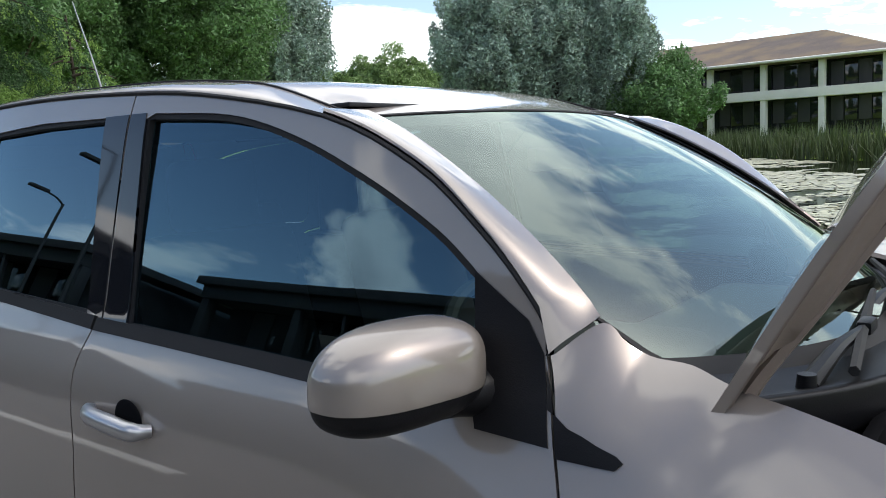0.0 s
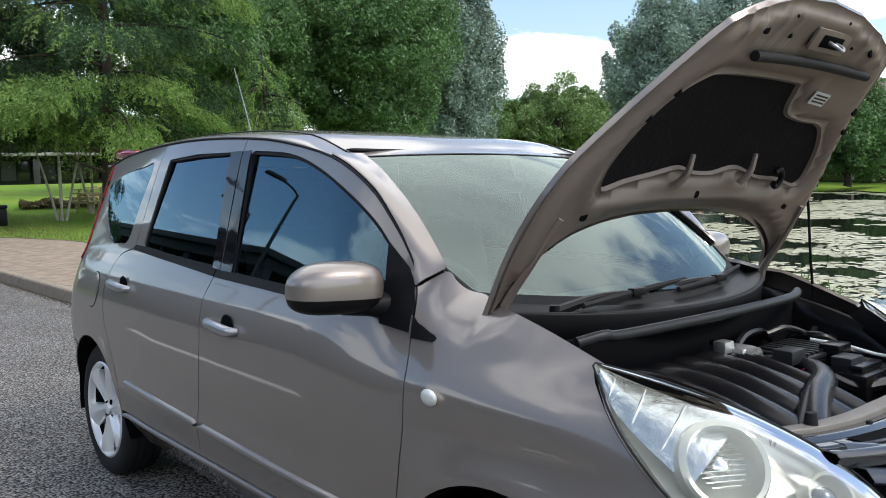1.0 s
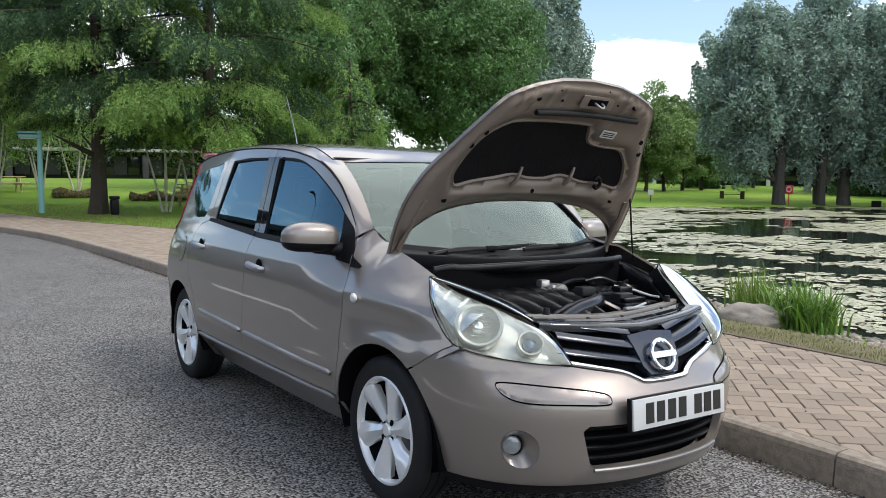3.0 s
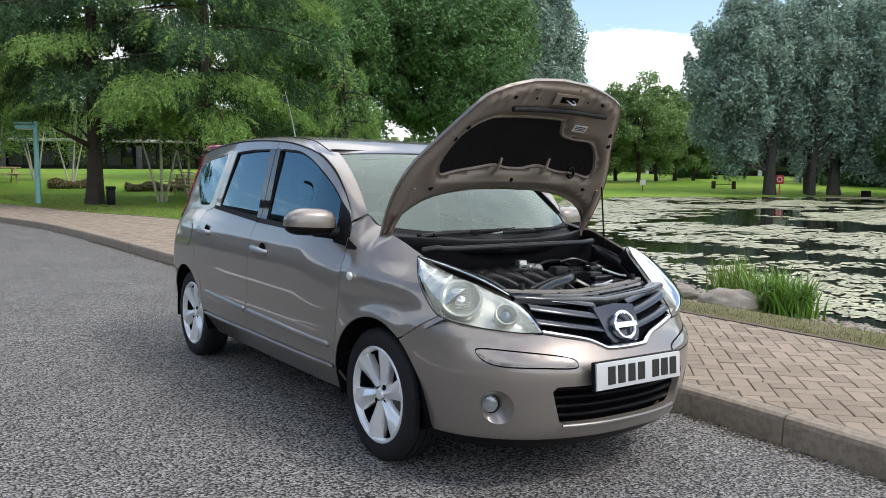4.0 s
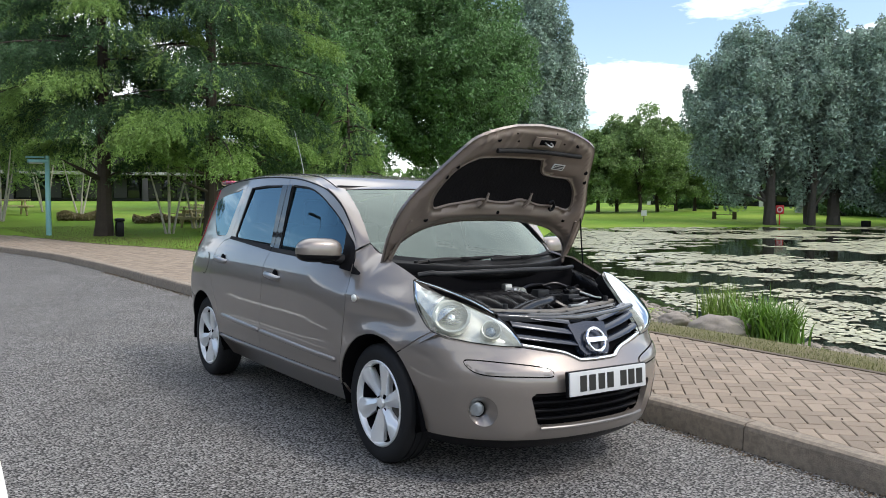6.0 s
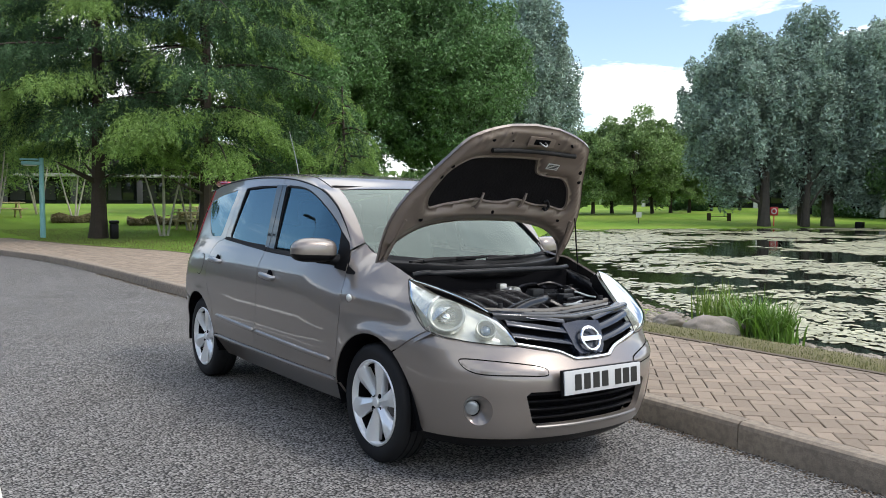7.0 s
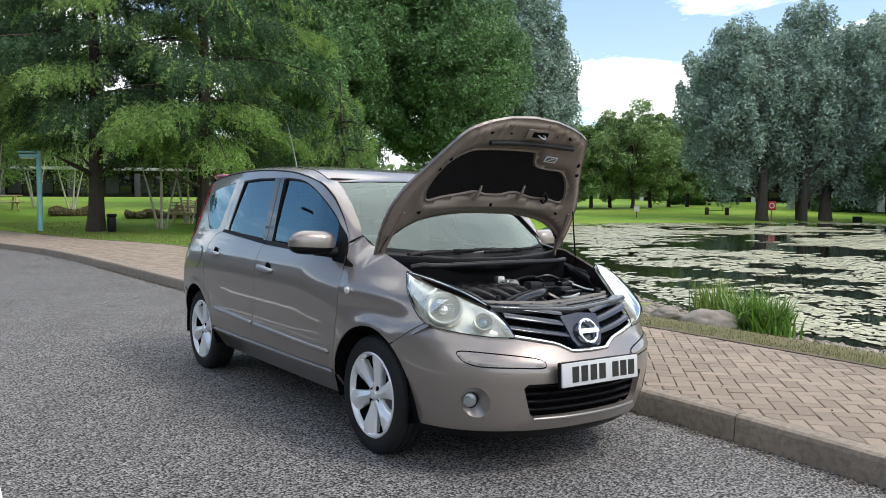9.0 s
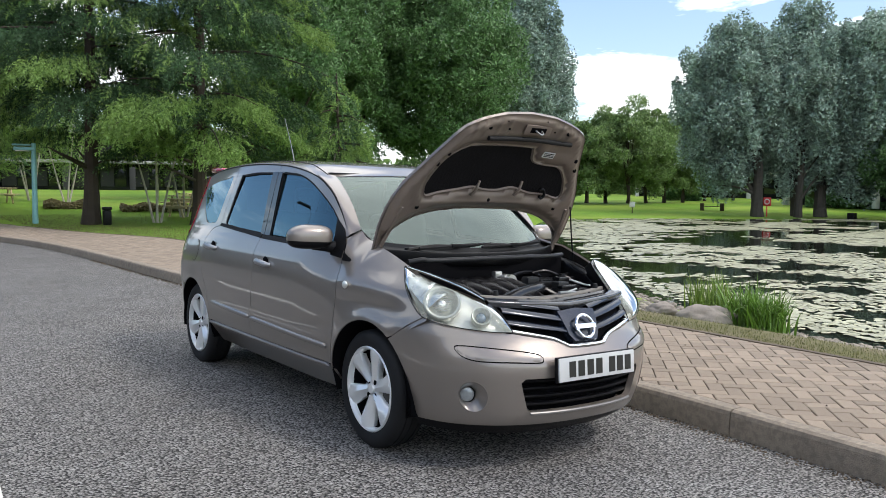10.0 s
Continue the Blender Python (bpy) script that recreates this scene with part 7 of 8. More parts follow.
def redwood(name, x, y, z0, height, reach, first, n, seed, label, trunk_r=0.24, leaf=0.11, nb=72, young_share=0.34):
    """A feathery conifer: long boughs that dip at their ends, hung with drooping fern-like plumes."""
    rr = np.random.RandomState(seed)
    t = empty(name, Matrix.Translation((x, y, z0)), label, "tree")
    lines = [([(0, 0, -0.2), (0.05, 0, first * 0.5), (0.1, 0.05, height * 0.5), (0.05, 0.1, height)], [trunk_r * 1.6, trunk_r, trunk_r * 0.6, 0.03])]
    old, young = [], []
    per = 34
    weight = np.interp(np.linspace(0, 1, nb), [0, 0.5, 0.75, 1.0], [1.0, 1.0, 0.35, 0.15])
    weight = weight / weight.sum() * n / per
    for b in range(nb):
        h = first + (height - first) * ((b + 0.5) / nb) ** 1.15
        az = b * 2.39996 + rr.normal(0, 0.25)
        L = reach * (1 - 0.80 * ((h - first) / (height - first)) ** 1.2) * rr.uniform(0.55, 1.12)
        bright = 2.4 if rr.uniform() < 0.36 else 0.25
        up = rr.uniform(0.02, 0.35)
        dirv = np.array([math.cos(az), math.sin(az), 0])
        sidev = np.array([-math.sin(az), math.cos(az), 0])
        dip = rr.uniform(0.10, 0.24) * L

        def bough(q):
            q = np.asarray(q, float)[..., None]
            return np.array([0, 0, h]) + dirv * L * q + np.array([0, 0, 1.0]) * (up * L * q - (dip + up * L * 0.9) * q**2.2)
        if b % 2 == 0:
            lines.append(([tuple(bough(q)) for q in (0, 0.35, 0.7, 1.0)], [0.06 * L / reach + 0.015, 0.04, 0.025, 0.008]))
        k = max(4, int(weight[b] * (0.35 + L / reach)))
        q = rr.uniform(0.12, 1.0, k) ** 0.7
        side = rr.uniform(-1, 1, k)
        base = bough(q) + sidev * (side * 0.26 * L * (0.35 + 0.65 * np.sin(q * 3.0)))[:, None]
        base[:, 2] -= rr.exponential(0.08, k) + 0.10 * np.abs(side)
        axis_ = dirv * rr.uniform(0.2, 0.9, k)[:, None] + sidev * (side * 0.6)[:, None] + np.array([0, 0, -1.0]) * rr.uniform(0.5, 1.3, k)[:, None]
        axis_ /= np.linalg.norm(axis_, axis=1)[:, None]
        length = rr.uniform(0.45, 0.95, k) * leaf / 0.11
        u = rr.uniform(0, 1, (k, per))
        flat = np.cross(axis_, rr.normal(0, 1, (k, 3)))
        flat /= np.linalg.norm(flat, axis=1)[:, None]
        wide = (rr.uniform(-1, 1, (k, per)) * 0.17 * (1.0 - 0.75 * u)) * leaf / 0.11
        P = base[:, None, :] + axis_[:, None, :] * (u * length[:, None])[..., None] + flat[:, None, :] * wide[..., None] + rr.normal(0, 0.02, (k, per, 3))
        W = axis_[:, None, :] + flat[:, None, :] * np.sign(wide)[..., None] * 0.9
        fresh = rr.uniform(0, 1, k) < young_share * (0.15 + 1.6 * q**2) * bright
        old.append((P[~fresh].reshape(-1, 3), W[~fresh].reshape(-1, 3)))
        young.append((P[fresh].reshape(-1, 3), W[fresh].reshape(-1, 3)))
    for k in range(7):                                # bare low branches
        az, h = k * 2.1 + seed, first * rr.uniform(0.62, 0.95)
        L = rr.uniform(1.0, 2.2) * reach / 5.5
        c, d_ = math.cos(az), math.sin(az)
        lines.append(([(0, 0, h - 0.25), (c * L * 0.5, d_ * L * 0.5, h + 0.05), (c * L, d_ * L, h + rr.uniform(-0.1, 0.5))], [trunk_r * 0.28, trunk_r * 0.17, 0.012]))
    trunk_mesh(t, M_BARK, lines)
    for part_name, rows_, material, sd in (("crown", old, M_CEDAR, 3), ("young_growth", young, M_CEDARY, 4)):
        leaf_mesh(part_name, np.vstack([a for a, _ in rows_]), leaf, material, t, seed + sd, slim=0.36, way=np.vstack([w for _, w in rows_]), plain=True)
    return t


redwood("conifer_tree", 3.62, 25.2, 0.06, 17, 5.2, 3.3, 230000, 31, "tall feathery conifer with drooping green sprays beside the path")
redwood("conifer_tree", 6.9, 23.6, 0.06, 18, 5.4, 2.9, 240000, 37, "tall feathery conifer with a straight brown trunk on the lawn", young_share=0.55)
redwood("conifer_tree", 12.2, 23.2, 0.3, 5.6, 2.3, 0.6, 46000, 41, "young yellow-green feathery conifer on the lawn", trunk_r=0.10, leaf=0.10, nb=52, young_share=2.6)
redwood("conifer_tree", -1.5, 34.0, 0.3, 17, 5.5, 3.2, 80000, 43, "feathery conifer with drooping sprays further along the path", leaf=0.15)
BROAD_LAB = "dense dark green broadleaf tree on the lawn"
broad_tree("broadleaf_tree", 22.8, 43.0, 0.5, 19, 6.0, 1.5, M_BROAD, 120000, 0.25, 51, BROAD_LAB, nclump=240, trunk_r=0.4, clump_r=0.15, core=0.2)
broad_tree("broadleaf_tree", 29.0, 39.6, 0.4, 18, 5.6, 1.2, M_BROAD, 120000, 0.25, 53, BROAD_LAB, nclump=240, trunk_r=0.4, clump_r=0.15, core=0.2)
broad_tree("broadleaf_tree", 16.5, 38.0, 0.4, 16, 5.0, 2.0, M_BROAD, 80000, 0.24, 55, "dark green broadleaf tree with a few gaps in its crown", nclump=120, trunk_r=0.35, clump_r=0.19, core=0.1)
broad_tree("broadleaf_tree", 1.5, 50.0, 0.6, 21, 8.0, 2.0, M_BROAD, 70000, 0.34, 58, "tall dark green broadleaf tree behind the conifers", nclump=120, trunk_r=0.4, clump_r=0.22)
broad_tree("silver_poplar", 46.0, 51.0, 0.2, 20.5, 4.6, 0.8, M_POPLAR, 100000, 0.32, 57, "upright grey-green poplar with silvery leaves", nclump=300, trunk_r=0.45, clump_r=0.14, tall=2.0, core=0.2, hang=-0.3)
W_LAB = "large grey-green willow at the water's edge"
broad_tree("willow_tree", 63.5, 38.6, -0.65, 18.0, 5.0, 1.9, M_POPLAR, 120000, 0.34, 61, W_LAB, nclump=420, trunk_r=0.50, bark=M_WILLOWBARK, clump_r=0.12, group="willows by the pond", shift=(-1.3, 2.2), tall=2.2, core=0.25, hang=-0.3, top_pow=1.12)
broad_tree("willow_tree", 66.9, 36.8, -0.65, 19.4, 5.2, 1.8, M_POPLAR, 120000, 0.34, 62, W_LAB, nclump=420, trunk_r=0.34, stems=2, bark=M_WILLOWBARK, clump_r=0.12, group="willows by the pond", shift=(0.6, 0.4), tall=2.2, core=0.25, hang=-0.3, top_pow=1.12)
broad_tree("willow_tree", 69.0, 35.7, -0.65, 18.6, 5.2, 1.9, M_POPLAR, 120000, 0.34, 63, W_LAB, nclump=420, trunk_r=0.52, bark=M_WILLOWBARK, clump_r=0.12, group="willows by the pond", shift=(1.6, -2.2), tall=2.2, core=0.25, hang=-0.3, top_pow=1.12)
far_rows = ((45.6, 92, 9.6), (46.9, 96, 11.0), (48.4, 94, 12.0), (49.6, 98, 11.0), (50.8, 102, 10.2), (52.0, 104, 10.5), (44.2, 96, 9.5), (53.4, 112, 10.5), (55.2, 118, 10.0))
for i, (b, d, h) in enumerate(far_rows):
    broad_tree("park_tree", -2.9 + d * math.sin(radians(b)), -5 + d * math.cos(radians(b)), 0.15 + 0.01 * d * 0.3, h, 0.33 * h, 0.6, M_FAR, 22000, 0.34, 70 + i, "mid-green park tree on the far lawn", nclump=80, trunk_r=0.2, clump_r=0.22, group="trees on the far lawn", top_pow=0.7)
broad_tree("park_tree", 72.8, 28.6, -0.3, 9.6, 5.2, 0.2, M_BROAD, 44000, 0.36, 90, "dark green spreading tree on the far bank", nclump=110, trunk_r=0.3, clump_r=0.2, core=0.15, top_pow=0.7)
broad_tree("park_tree", 72.0, 31.0, -0.3, 12.6, 2.3, 5.0, M_FAR, 9000, 0.34, 91, "slender light green tree behind the far bank", nclump=40, trunk_r=0.15, clump_r=0.3)


def birch(x, y, z0, height, stems, seed, leaves=5200):
    rr = np.random.RandomState(seed)
    t = empty("birch_tree", Matrix.Translation((x, y, z0)), "slim multi-stemmed birch with white bark", "tree", "birches on the lawn")
    lines, C = [], []
    for s_ in range(stems):
        a = rr.uniform(0, 6.28)
        ln = rr.uniform(0.30, 0.62) * height * 0.5
        top = np.array([ln * math.cos(a), ln * math.sin(a), height * rr.uniform(0.8, 1.0)])
        lines.append(([(0.10 * math.cos(a), 0.10 * math.sin(a), -0.1), tuple(top * np.array([0.45, 0.45, 0.4]) + rr.normal(0, 0.05, 3)), tuple(top)], [0.048, 0.034, 0.010]))
        for k in range(9):
            C.append(top * rr.uniform(0.55, 1.05) + rr.normal(0, 0.35, 3))
    trunk_mesh(t, M_BIRCH, lines)
    C = np.array(C)
    P = C[rr.randint(0, len(C), leaves)] + rr.normal(0, 0.42, (leaves, 3))
    leaf_mesh("crown", P, 0.11, M_CEDARY, t, seed + 1, hang=0.4, slim=0.55, plain=True)


for bx_, by_, bh, bs, sd_ in ((5.9, 25.2, 4.8, 4, 101), (7.6, 27.4, 5.0, 3, 103), (4.3, 41.5, 5.2, 3, 105), (5.3, 37.9, 4.4, 3, 107), (1.4, 33.8, 5.4, 3, 108)):
    birch(bx_, by_, float(land_z(bx_, by_)) - 0.03, bh, bs, sd_)

# distant belt of trees that closes the view
rr = np.random.RandomState(77)
pts = []
for i in range(620):
    a = math.radians(rr.uniform(0, 360))
    r = rr.uniform(135, 175)
    h = rr.uniform(5, 9.5) * (0.8 + 0.4 * noise.noise(Vector((a * 6, 0, 3))))
    c = np.array([r * math.sin(a), r * math.cos(a), 0])
    m = 100
    v = rr.normal(0, 1, (m, 3))
    v /= np.linalg.norm(v, axis=1)[:, None]
    q = c + v * np.array([4.0, 4.0, h / 2]) * rr.uniform(0.7, 1.0, (m, 1)) + np.array([0, 0, h / 2 + 0.6])
    pts.append(q)
woods = leaf_mesh("far_woods", np.vstack(pts), 1.5, M_FAR, None, 5, slim=0.8)
tagged(woods, "distant belt of mixed green trees", "woods", kind="stuff")

# ---- street furniture and far things ----
post = empty("lamp_post", Matrix.Translation((2.0, 26.0, float(land_z(2.0, 26.0)))), "slim teal-painted lamp post with a flat lantern", "lamp post")
bm = bmesh.new()
tube(bm, [(0, 0, -0.1), (0, 0, 1.4), (0, 0, 2.75)], [0.095, 0.085, 0.075], 14)
part("column", bm, M_TEAL, post)
bm = bmesh.new()
box(bm, -0.62, 0.02, -0.12, 0.12, 2.50, 2.62, 0.03)
box(bm, -0.66, -0.1, -0.10, 0.10, 2.66, 2.72, 0.02)
part("lantern", bm, M_TEAL, post, "flat teal lantern head")
bm = bmesh.new()
box(bm, -0.56, -0.14, -0.08, 0.08, 2.47, 2.50, 0.005)
part("diffuser", bm, M_WHITE, post, "pale diffuser")



def street_lamp(x, y):
    """A tall tapered column with a short arm that reaches over the road."""
    t = empty("street_lamp", Matrix.Translation((x, y, float(road_z(x)))), "tall dark grey street lamp across the road", "street lamp", "street lamps")
    bm = bmesh.new()
    tube(bm, [(0, 0, -0.2), (0, 0, 4.0), (0, 0, 7.9)], [0.10, 0.075, 0.05], 12)
    part("column", bm, M_DARKWALL, t)
    bm = bmesh.new()
    tube(bm, [(0, 0, 7.85), (0.35, 0, 8.05), (0.9, 0, 8.15)], 0.04, 8)
    part("arm", bm, M_DARKWALL, t)
    bm = bmesh.new()
    box(bm, 0.75, 1.55, -0.15, 0.15, 8.10, 8.24, 0.05)
    part("lantern", bm, M_DARKWALL, t)


for lx_, ly_ in ((-12.3, 21.9), (-14.4, 28.9)):
    street_lamp(lx_, ly_)

binx = empty("litter_bin", Matrix.Translation((4.02, 24.6, float(land_z(4.02, 24.6)))), "small black litter bin by a tree trunk", "litter bin")
bm = bmesh.new()
box(bm, -0.13, 0.13, -0.13, 0.13, 0.0, 0.52, 0.05)
part("body", bm, M_BLACKPL, binx)
bm = bmesh.new()
box(bm, -0.15, 0.15, -0.15, 0.15, 0.52, 0.64, 0.05)
part("lid", bm, M_BLACKPL, binx)


def picnic(x, y, z, a):
    t = empty("picnic_table", pose(x, y, z, 0, 0, a), "weathered timber picnic table on the lawn", "picnic table", "picnic tables")
    bm = bmesh.new()
    for k in range(5):
        box(bm, -0.9, 0.9, -0.36 + 0.15 * k, -0.23 + 0.15 * k, 0.70, 0.74, 0.006)
    part("tabletop", bm, M_TIMBER, t)
    for s in (-1, 1):
        bm = bmesh.new()
        for k in range(2):
            box(bm, -0.9, 0.9, s * 0.75 - 0.14 + 0.15 * k, s * 0.75 - 0.01 + 0.15 * k, 0.42, 0.46, 0.006)
        part("bench_seat", bm, M_TIMBER, t)
        bm = bmesh.new()
        box(bm, s * 0.65 - 0.04, s * 0.65 + 0.04, -0.85, 0.85, 0.34, 0.42, 0.006)
        cyl(bm, (s * 0.65, -0.62, 0.0), (s * 0.65, -0.22, 0.70), 0.045, seg=6)
        cyl(bm, (s * 0.65, 0.62, 0.0), (s * 0.65, 0.22, 0.70), 0.045, seg=6)
        part("leg_frame", bm, M_TIMBER, t)


picnic(8.6, 29.8, float(land_z(8.6, 29.8)), 12)
picnic(9.6, 31.5, float(land_z(9.6, 31.5)), 20)
picnic(7.9, 27.4, float(land_z(7.9, 27.4)), 8)
picnic(2.2, 38.0, float(land_z(2.2, 38.0)), 5)


def far_at(b, d):
    x, y = -2.9 + d * math.sin(radians(b)), -5 + d * math.cos(radians(b))
    return x, y, float(land_z(x, y))


x, y, z = far_at(57.3, 80)
ring = empty("lifebuoy_stand", pose(x, y, z, 0, 0, -57), "red lifebuoy housing on a post by the water", "lifebuoy stand")
bm = bmesh.new()
box(bm, -0.05, 0.05, -0.05, 0.05, -0.2, 1.2, 0.01)
part("post", bm, M_RED, ring)
bm = bmesh.new()
box(bm, -0.36, 0.36, -0.10, 0.08, 0.95, 1.75, 0.12, seg=3)
part("housing", bm, M_RED, ring)
bm = bmesh.new()
tube(bm, [(0.20 * math.cos(a), -0.12, 1.35 + 0.22 * math.sin(a)) for a in np.linspace(0, 6.283, 25)], 0.05, 8, 1, smooth=False)
part("lifebuoy", bm, M_WHITE, ring, "white ring")
x, y, z = far_at(53.9, 86)
bn = empty("park_bench", pose(x, y, z, 0, 0, -54), "low dark timber bench on the far lawn", "bench")
for s in (-1, 1):
    bm = bmesh.new()
    box(bm, s * 0.95 - 0.20, s * 0.95 + 0.20, -0.22, 0.22, -0.1, 0.75, 0.03)
    part("end_block", bm, M_DKTIMBER, bn)
bm = bmesh.new()
for k in range(3):
    box(bm, -0.8, 0.8, -0.20 + 0.14 * k, -0.08 + 0.14 * k, 0.40, 0.46, 0.01)
part("seat", bm, M_DKTIMBER, bn)
x, y, z = far_at(48.7, 78)
sg = empty("notice_sign", pose(x, y, z, 0, 0, -49), "small white notice on a post near the water", "sign")
bm = bmesh.new()
box(bm, -0.04, 0.04, -0.03, 0.03, -0.1, 0.9, 0.005)
part("post", bm, M_DKTIMBER, sg)
bm = bmesh.new()
box(bm, -0.25, 0.25, -0.05, -0.03, 0.55, 1.05, 0.005)
part("panel", bm, M_WHITE, sg)
x, y, z = far_at(62.3, 82)
bx = bmesh.new()
box(bx, -0.3, 0.3, -0.3, 0.3, -0.1, 0.55, 0.04)
me = bpy.data.meshes.new("bin")
bx.to_mesh(me)
bx.free()
me.materials.append(M_BLACKPL)
bo = new("litter_bin", me)
bo.matrix_world = Matrix.Translation((x, y, z))
tagged(bo, "squat black litter bin on the far lawn", "litter bin")


def hedge(name, b0, b1, d, h, seed, label, leaf=0.32, material=M_BROAD):
    rr = np.random.RandomState(seed)
    n = 5000
    bb = np.radians(rr.uniform(b0, b1, n))
    dd = d + rr.uniform(-1.2, 1.2, n)
    x, y = -2.9 + dd * np.sin(bb), -5 + dd * np.cos(bb)
    zz = land_z(x, y) + rr.uniform(0, 1, n) ** 0.6 * h * (0.85 + 0.3 * np.sin(bb * 190))
    ob = leaf_mesh(name, np.stack([x, y, zz], 1), leaf, material, None, seed, slim=0.7)
    tagged(ob, label, "hedge")


hedge("hedge", 59.6, 66, 100, 1.5, 5, "clipped dark green hedge on the far lawn")
hedge("hedge", 50.8, 53.2, 112, 1.6, 6, "low dark hedge before a far building")
hedge("flower_bed", 14.0, 19.0, 38, 0.28, 7, "low brown-green planted bed on the lawn", 0.13, M_BED)
hedge("flower_bed", 9.5, 12.5, 40, 0.28, 8, "low brown-green planted bed on the lawn", 0.13, M_BED)


def office(name, m, length, storeys, bay, label, depth=18, storey=3.3, roof="hip", trim=M_WHITE, band=0.45, posts=None):
    """A framed office: white columns and bands before dark glazing. It faces -y in its own frame."""
    t = empty(name, m, label, "office building")
    H = storeys * storey
    bm = bmesh.new()
    box(bm, 0, length, 1.6, depth, -1.5, H, 0.0)
    part("glazed_wall", bm, M_DARKGLASS, t, "dark glazed wall")
    nb = int(round(length / bay))
    for s in range(storeys):
        bm = bmesh.new()
        zb = (s + 1) * storey
        if not (s == storeys - 1 and roof == "hip"):
            box(bm, -0.3, length + 0.3, -0.3, 1.7, zb - band, zb + band, 0.03)
            part("band", bm, trim, t)
        for k in range(nb + 1):
            bm = bmesh.new()
            box(bm, k * length / nb - 0.28, k * length / nb + 0.28, -0.15, 0.45, s * storey + (0.45 if s else -1.0), zb - (0.45 if not (s == storeys - 1 and roof == "hip") else 0.0), 0.04)
            part("column", bm, posts or trim, t)
        for k in range(nb):
            x0, x1 = k * length / nb + 0.3, (k + 1) * length / nb - 0.3
            for q in range(4):
                bm = bmesh.new()
                w = (x1 - x0) / 4
                box(bm, x0 + q * w + 0.06, x0 + (q + 1) * w - 0.06, 1.53, 1.62, s * storey + 0.5, zb - 0.55, 0.01)
                part("window", bm, M_DARKGLASS if q % 2 else M_DARKWALL, t)
    if roof == "hip":
        bm = bmesh.new()
        o = 1.2
        e = [bm.verts.new(v) for v in ((-o, -o, H), (length + o, -o, H), (length + o, depth + o, H), (-o, depth + o, H))]
        e2 = [bm.verts.new(v) for v in ((-o, -o, H - 0.3), (length + o, -o, H - 0.3), (length + o, depth + o, H - 0.3), (-o, depth + o, H - 0.3))]
        rz = H + 3.3
        r0, r1 = bm.verts.new((depth * 0.45, depth / 2, rz)), bm.verts.new((length - depth * 0.45, depth / 2, rz))
        for f in ((e[0], e[1], r1, r0), (e[1], e[2], r1), (e[2], e[3], r0, r1), (e[3], e[0], r0), (e2[3], e2[2], e2[1], e2[0])):
            bm.faces.new(f)
        for k in range(4):
            bm.faces.new((e[k], e2[k], e2[(k + 1) % 4], e[(k + 1) % 4]))
        part("roof", bm, M_ROOF, t, "brown tiled hipped roof", smooth=False)
        bm = bmesh.new()
        for a, b in (((-o, -o), (length + o, -o)), ((length + o, -o), (length + o, depth + o)), ((-o, -o), (-o, depth + o))):
            cyl(bm, (a[0], a[1], H - 0.12), (b[0], b[1], H - 0.12), 0.14, seg=6)
        part("eaves_gutter", bm, M_WHITE, t, "white eaves")
    else:
        bm = bmesh.new()
        box(bm, -0.6, length + 0.6, -0.6, depth + 0.6, H + 0.3, H + 0.75, 0.03)
        part("roof", bm, M_SHADED if roof == "grey" else M_DARKWALL, t, "flat roof edge")
    return t


# two-storey office across the pond; its near corner, then the facade runs back
pa, pb = Vector((82.6, 13.6, 0.95)), Vector((84.5, 32.0, 0.95))
dv = (pb - pa).normalized()
office("office_building", Matrix.Translation(pb + dv * 18) @ pose(0, 0, 0, 0, 0, math.degrees(math.atan2(-dv.y, -dv.x))), (pb - pa).length + 18 + 2.4, 2, 5.8, "two-storey office with white columns, dark glazing and a brown tiled roof", roof="hip")
office("office_building", Matrix.Translation((96, 2, 0.95)) @ pose(0, 0, 0, 0, 0, -84), 22, 2, 5.8, "further office wing with white columns and a brown tiled roof", roof="hip")
# low glazed offices behind the lawn
a = far_at(3.0, 88)
office("office_building", Matrix.Translation((a[0], a[1], 1.2)) @ pose(0, 0, 0, 0, 0, -14), 42, 2, 6.0, "long low office with dark glazing and white bands", roof="grey", storey=2.9, trim=M_SHADED, band=0.14, posts=M_DARKWALL)
a = far_at(49.0, 128)
office("office_building", Matrix.Translation((a[0], a[1], 1.0)) @ pose(0, 0, 0, 0, 0, -52), 48, 1, 8.0, "low office with white columns behind far trees", roof="dark", storey=3.4)
# building across the road, mirrored in the side windows
office("office_building", pose(-19.5, 35, 0.0, 0, 0, 81.4), 42, 2, 6.5, "dark flat-roofed office further along the road", roof="dark", storey=3.5, trim=M_DARKWALL)
office("office_building", pose(-24, -34, 0.0, 0, 0, 90), 65, 2, 6.5, "dark flat-roofed office across the road", roof="dark", storey=3.5, trim=M_DARKWALL)


# ---- herringbone blocks of the footpath, laid at 45 degrees to the kerb ----
B_W, JOINT, BEV = 0.1, 0.0038, 0.006


def clip_to(poly, f):
    """Cuts a convex outline to the side where f >= 0."""
    out_ = []
    for p, q in zip(poly, poly[1:] + poly[:1]):
        a, b = f(p), f(q)
        if a >= 0:
            out_.append(p)
        if a * b < 0:
            t = a / (a - b)
            out_.append((p[0] + (q[0] - p[0]) * t, p[1] + (q[1] - p[1]) * t))
    return out_


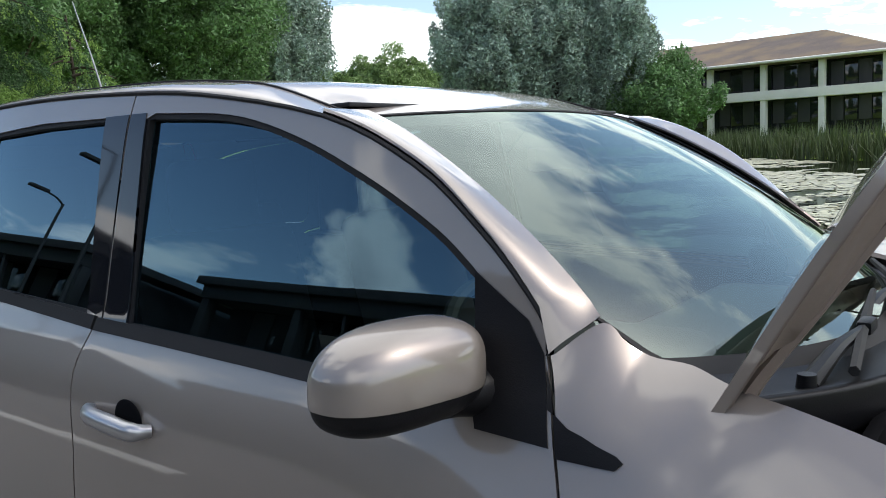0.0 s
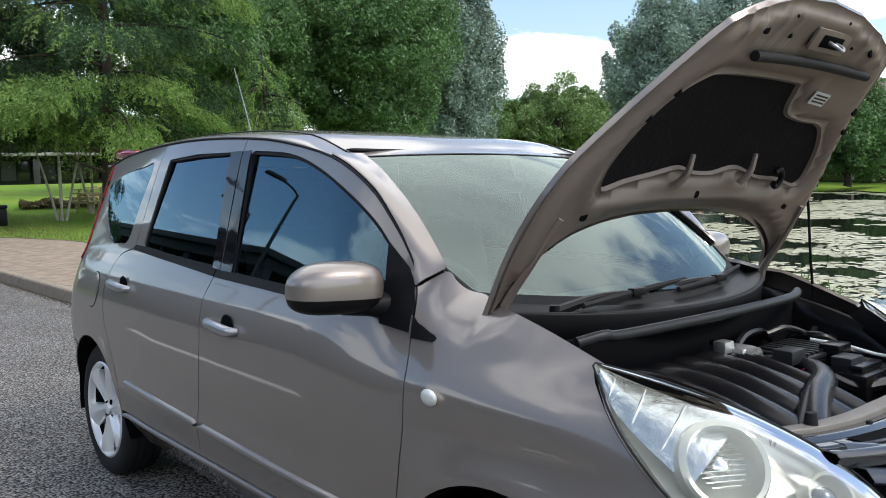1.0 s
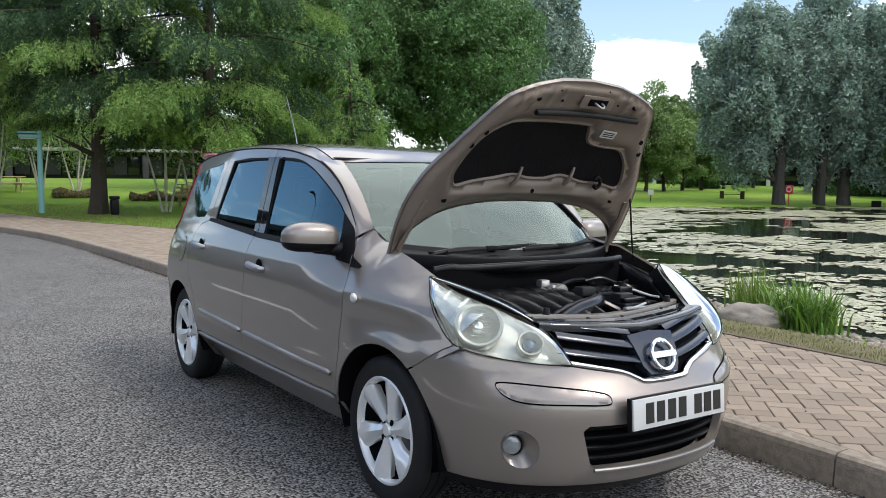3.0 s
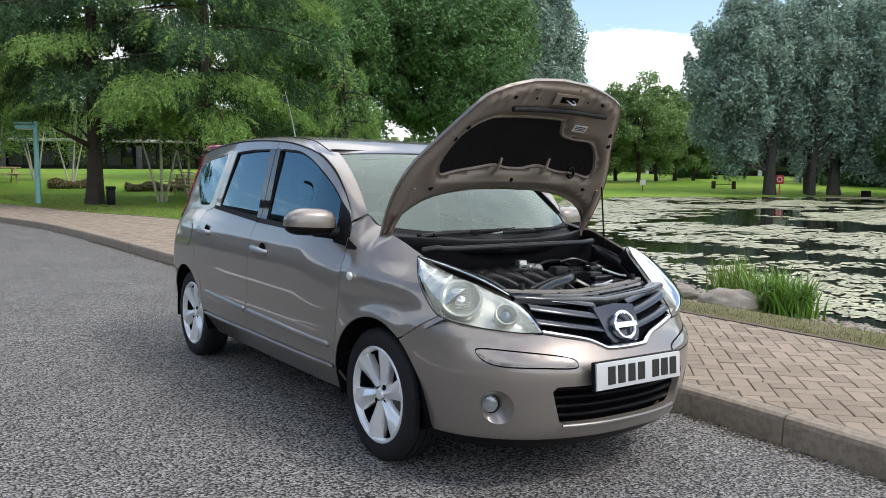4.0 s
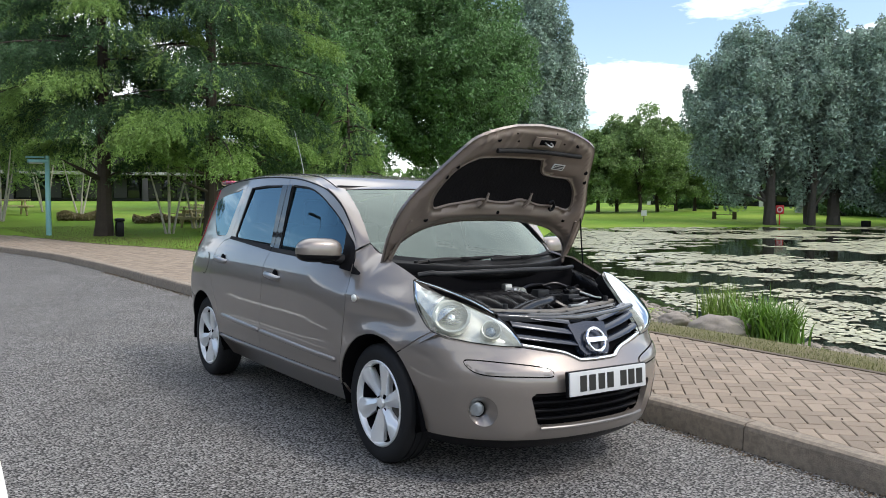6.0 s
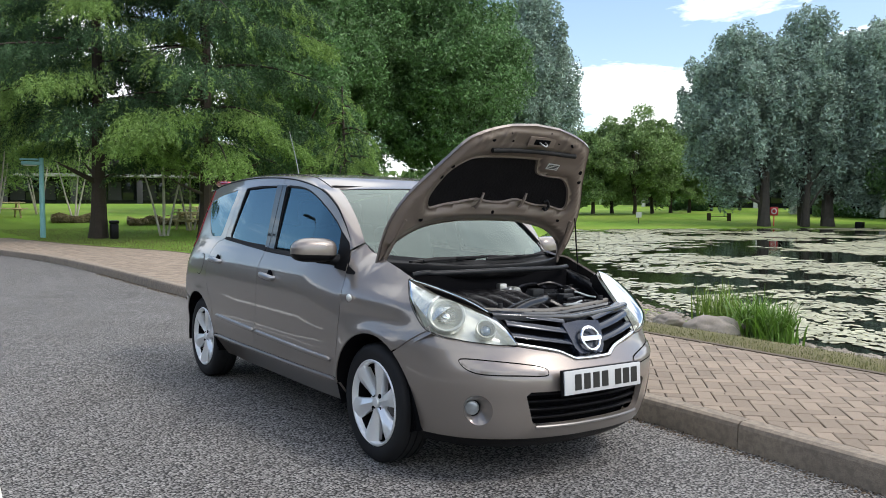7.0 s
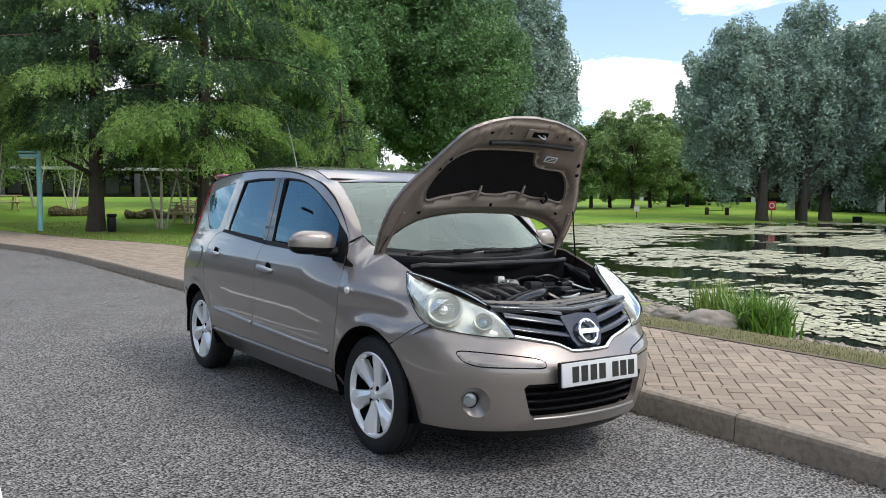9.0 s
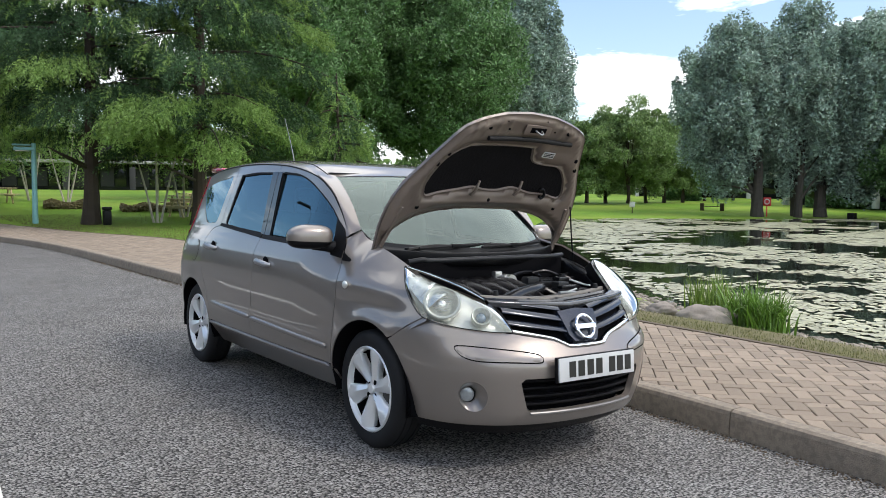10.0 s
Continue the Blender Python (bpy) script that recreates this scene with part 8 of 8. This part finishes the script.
def block(verts, faces, poly, z):
    """A low block with a chamfered top edge on a convex outline."""
    c = np.mean(poly, 0)
    o, n_ = len(verts), len(poly)
    for r, dz in ((JOINT, -0.03), (JOINT, -BEV * 0.6), (JOINT + BEV, 0.0)):
        for p in poly:
            d = np.array(p) - c
            verts.append((*(c + d * max(0.3, 1 - r * 1.3 / max(np.linalg.norm(d), 1e-6))), z + dz))
    for k in range(2):
        faces += [(o + k * n_ + i, o + k * n_ + (i + 1) % n_, o + (k + 1) * n_ + (i + 1) % n_, o + (k + 1) * n_ + i) for i in range(n_)]
    faces.append(tuple(o + 2 * n_ + i for i in range(n_)))


rb = random.Random(77)
C45 = math.sqrt(0.5)


def to_world(p, y0):
    u, v = p[0] * B_W, p[1] * B_W
    return (2.0 + (u - v) * C45, y0 + (u + v) * C45)


shared = {}
far_v, far_f = [], []
near_n = 0
for n in range(-90, 270):
    for k in range(-12, 13):
        for kind in (0, 1):
            x0, y0_ = (n, n) if kind == 0 else (n - 1, n)
            w_, h_ = (2, 1) if kind == 0 else (1, 2)
            x0, y0_ = x0 + 2 * k, y0_ - 2 * k
            quad = [to_world(p, 0.0) for p in ((x0, y0_), (x0 + w_, y0_), (x0 + w_, y0_ + h_), (x0, y0_ + h_))]
            cx_, cy_ = np.mean(quad, 0)
            if not -12 < cy_ < 36:
                continue
            e0, e1 = lambda p: p[0] - float(kerb_x(p[1])) - 0.133, lambda p: float(back_x(p[1])) - 0.053 - p[0]
            d0, d1 = e0((cx_, cy_)), e1((cx_, cy_))
            if min(d0, d1) < -0.12:
                continue
            whole = min(d0, d1) > 0.115
            z = KERB_TOP - 0.001 + rb.uniform(-0.0018, 0.0018)
            if whole and -4.3 < cy_ < -1.3 and d1 > 0.3 and near_n < 300:
                near_n += 1
                if kind not in shared:
                    vs, fs = [], []
                    block(vs, fs, [(p[0] - cx_, p[1] - cy_) for p in quad], 0.0)
                    shared[kind] = bpy.data.meshes.new("brick")
                    shared[kind].from_pydata(vs, [], fs)
                    shared[kind].materials.append(M_BRICK)
                ob = new("brick", shared[kind])
                ob.parent = pavement
                ob.matrix_local = pose(cx_, cy_, z, rb.uniform(-0.5, 0.5), rb.uniform(-0.5, 0.5), rb.uniform(-0.8, 0.8))
                continue
            poly = quad if whole else clip_to(clip_to(quad, e0), e1)
            if len(poly) < 3 or np.ptp(np.array(poly), 0).min() < 0.015:
                continue
            block(far_v, far_f, poly, z)
far_bricks = mesh_object("bricks", far_v, far_f, M_BRICKS, pavement)
tagged(far_bricks, "buff clay paving blocks", kind="stuff")
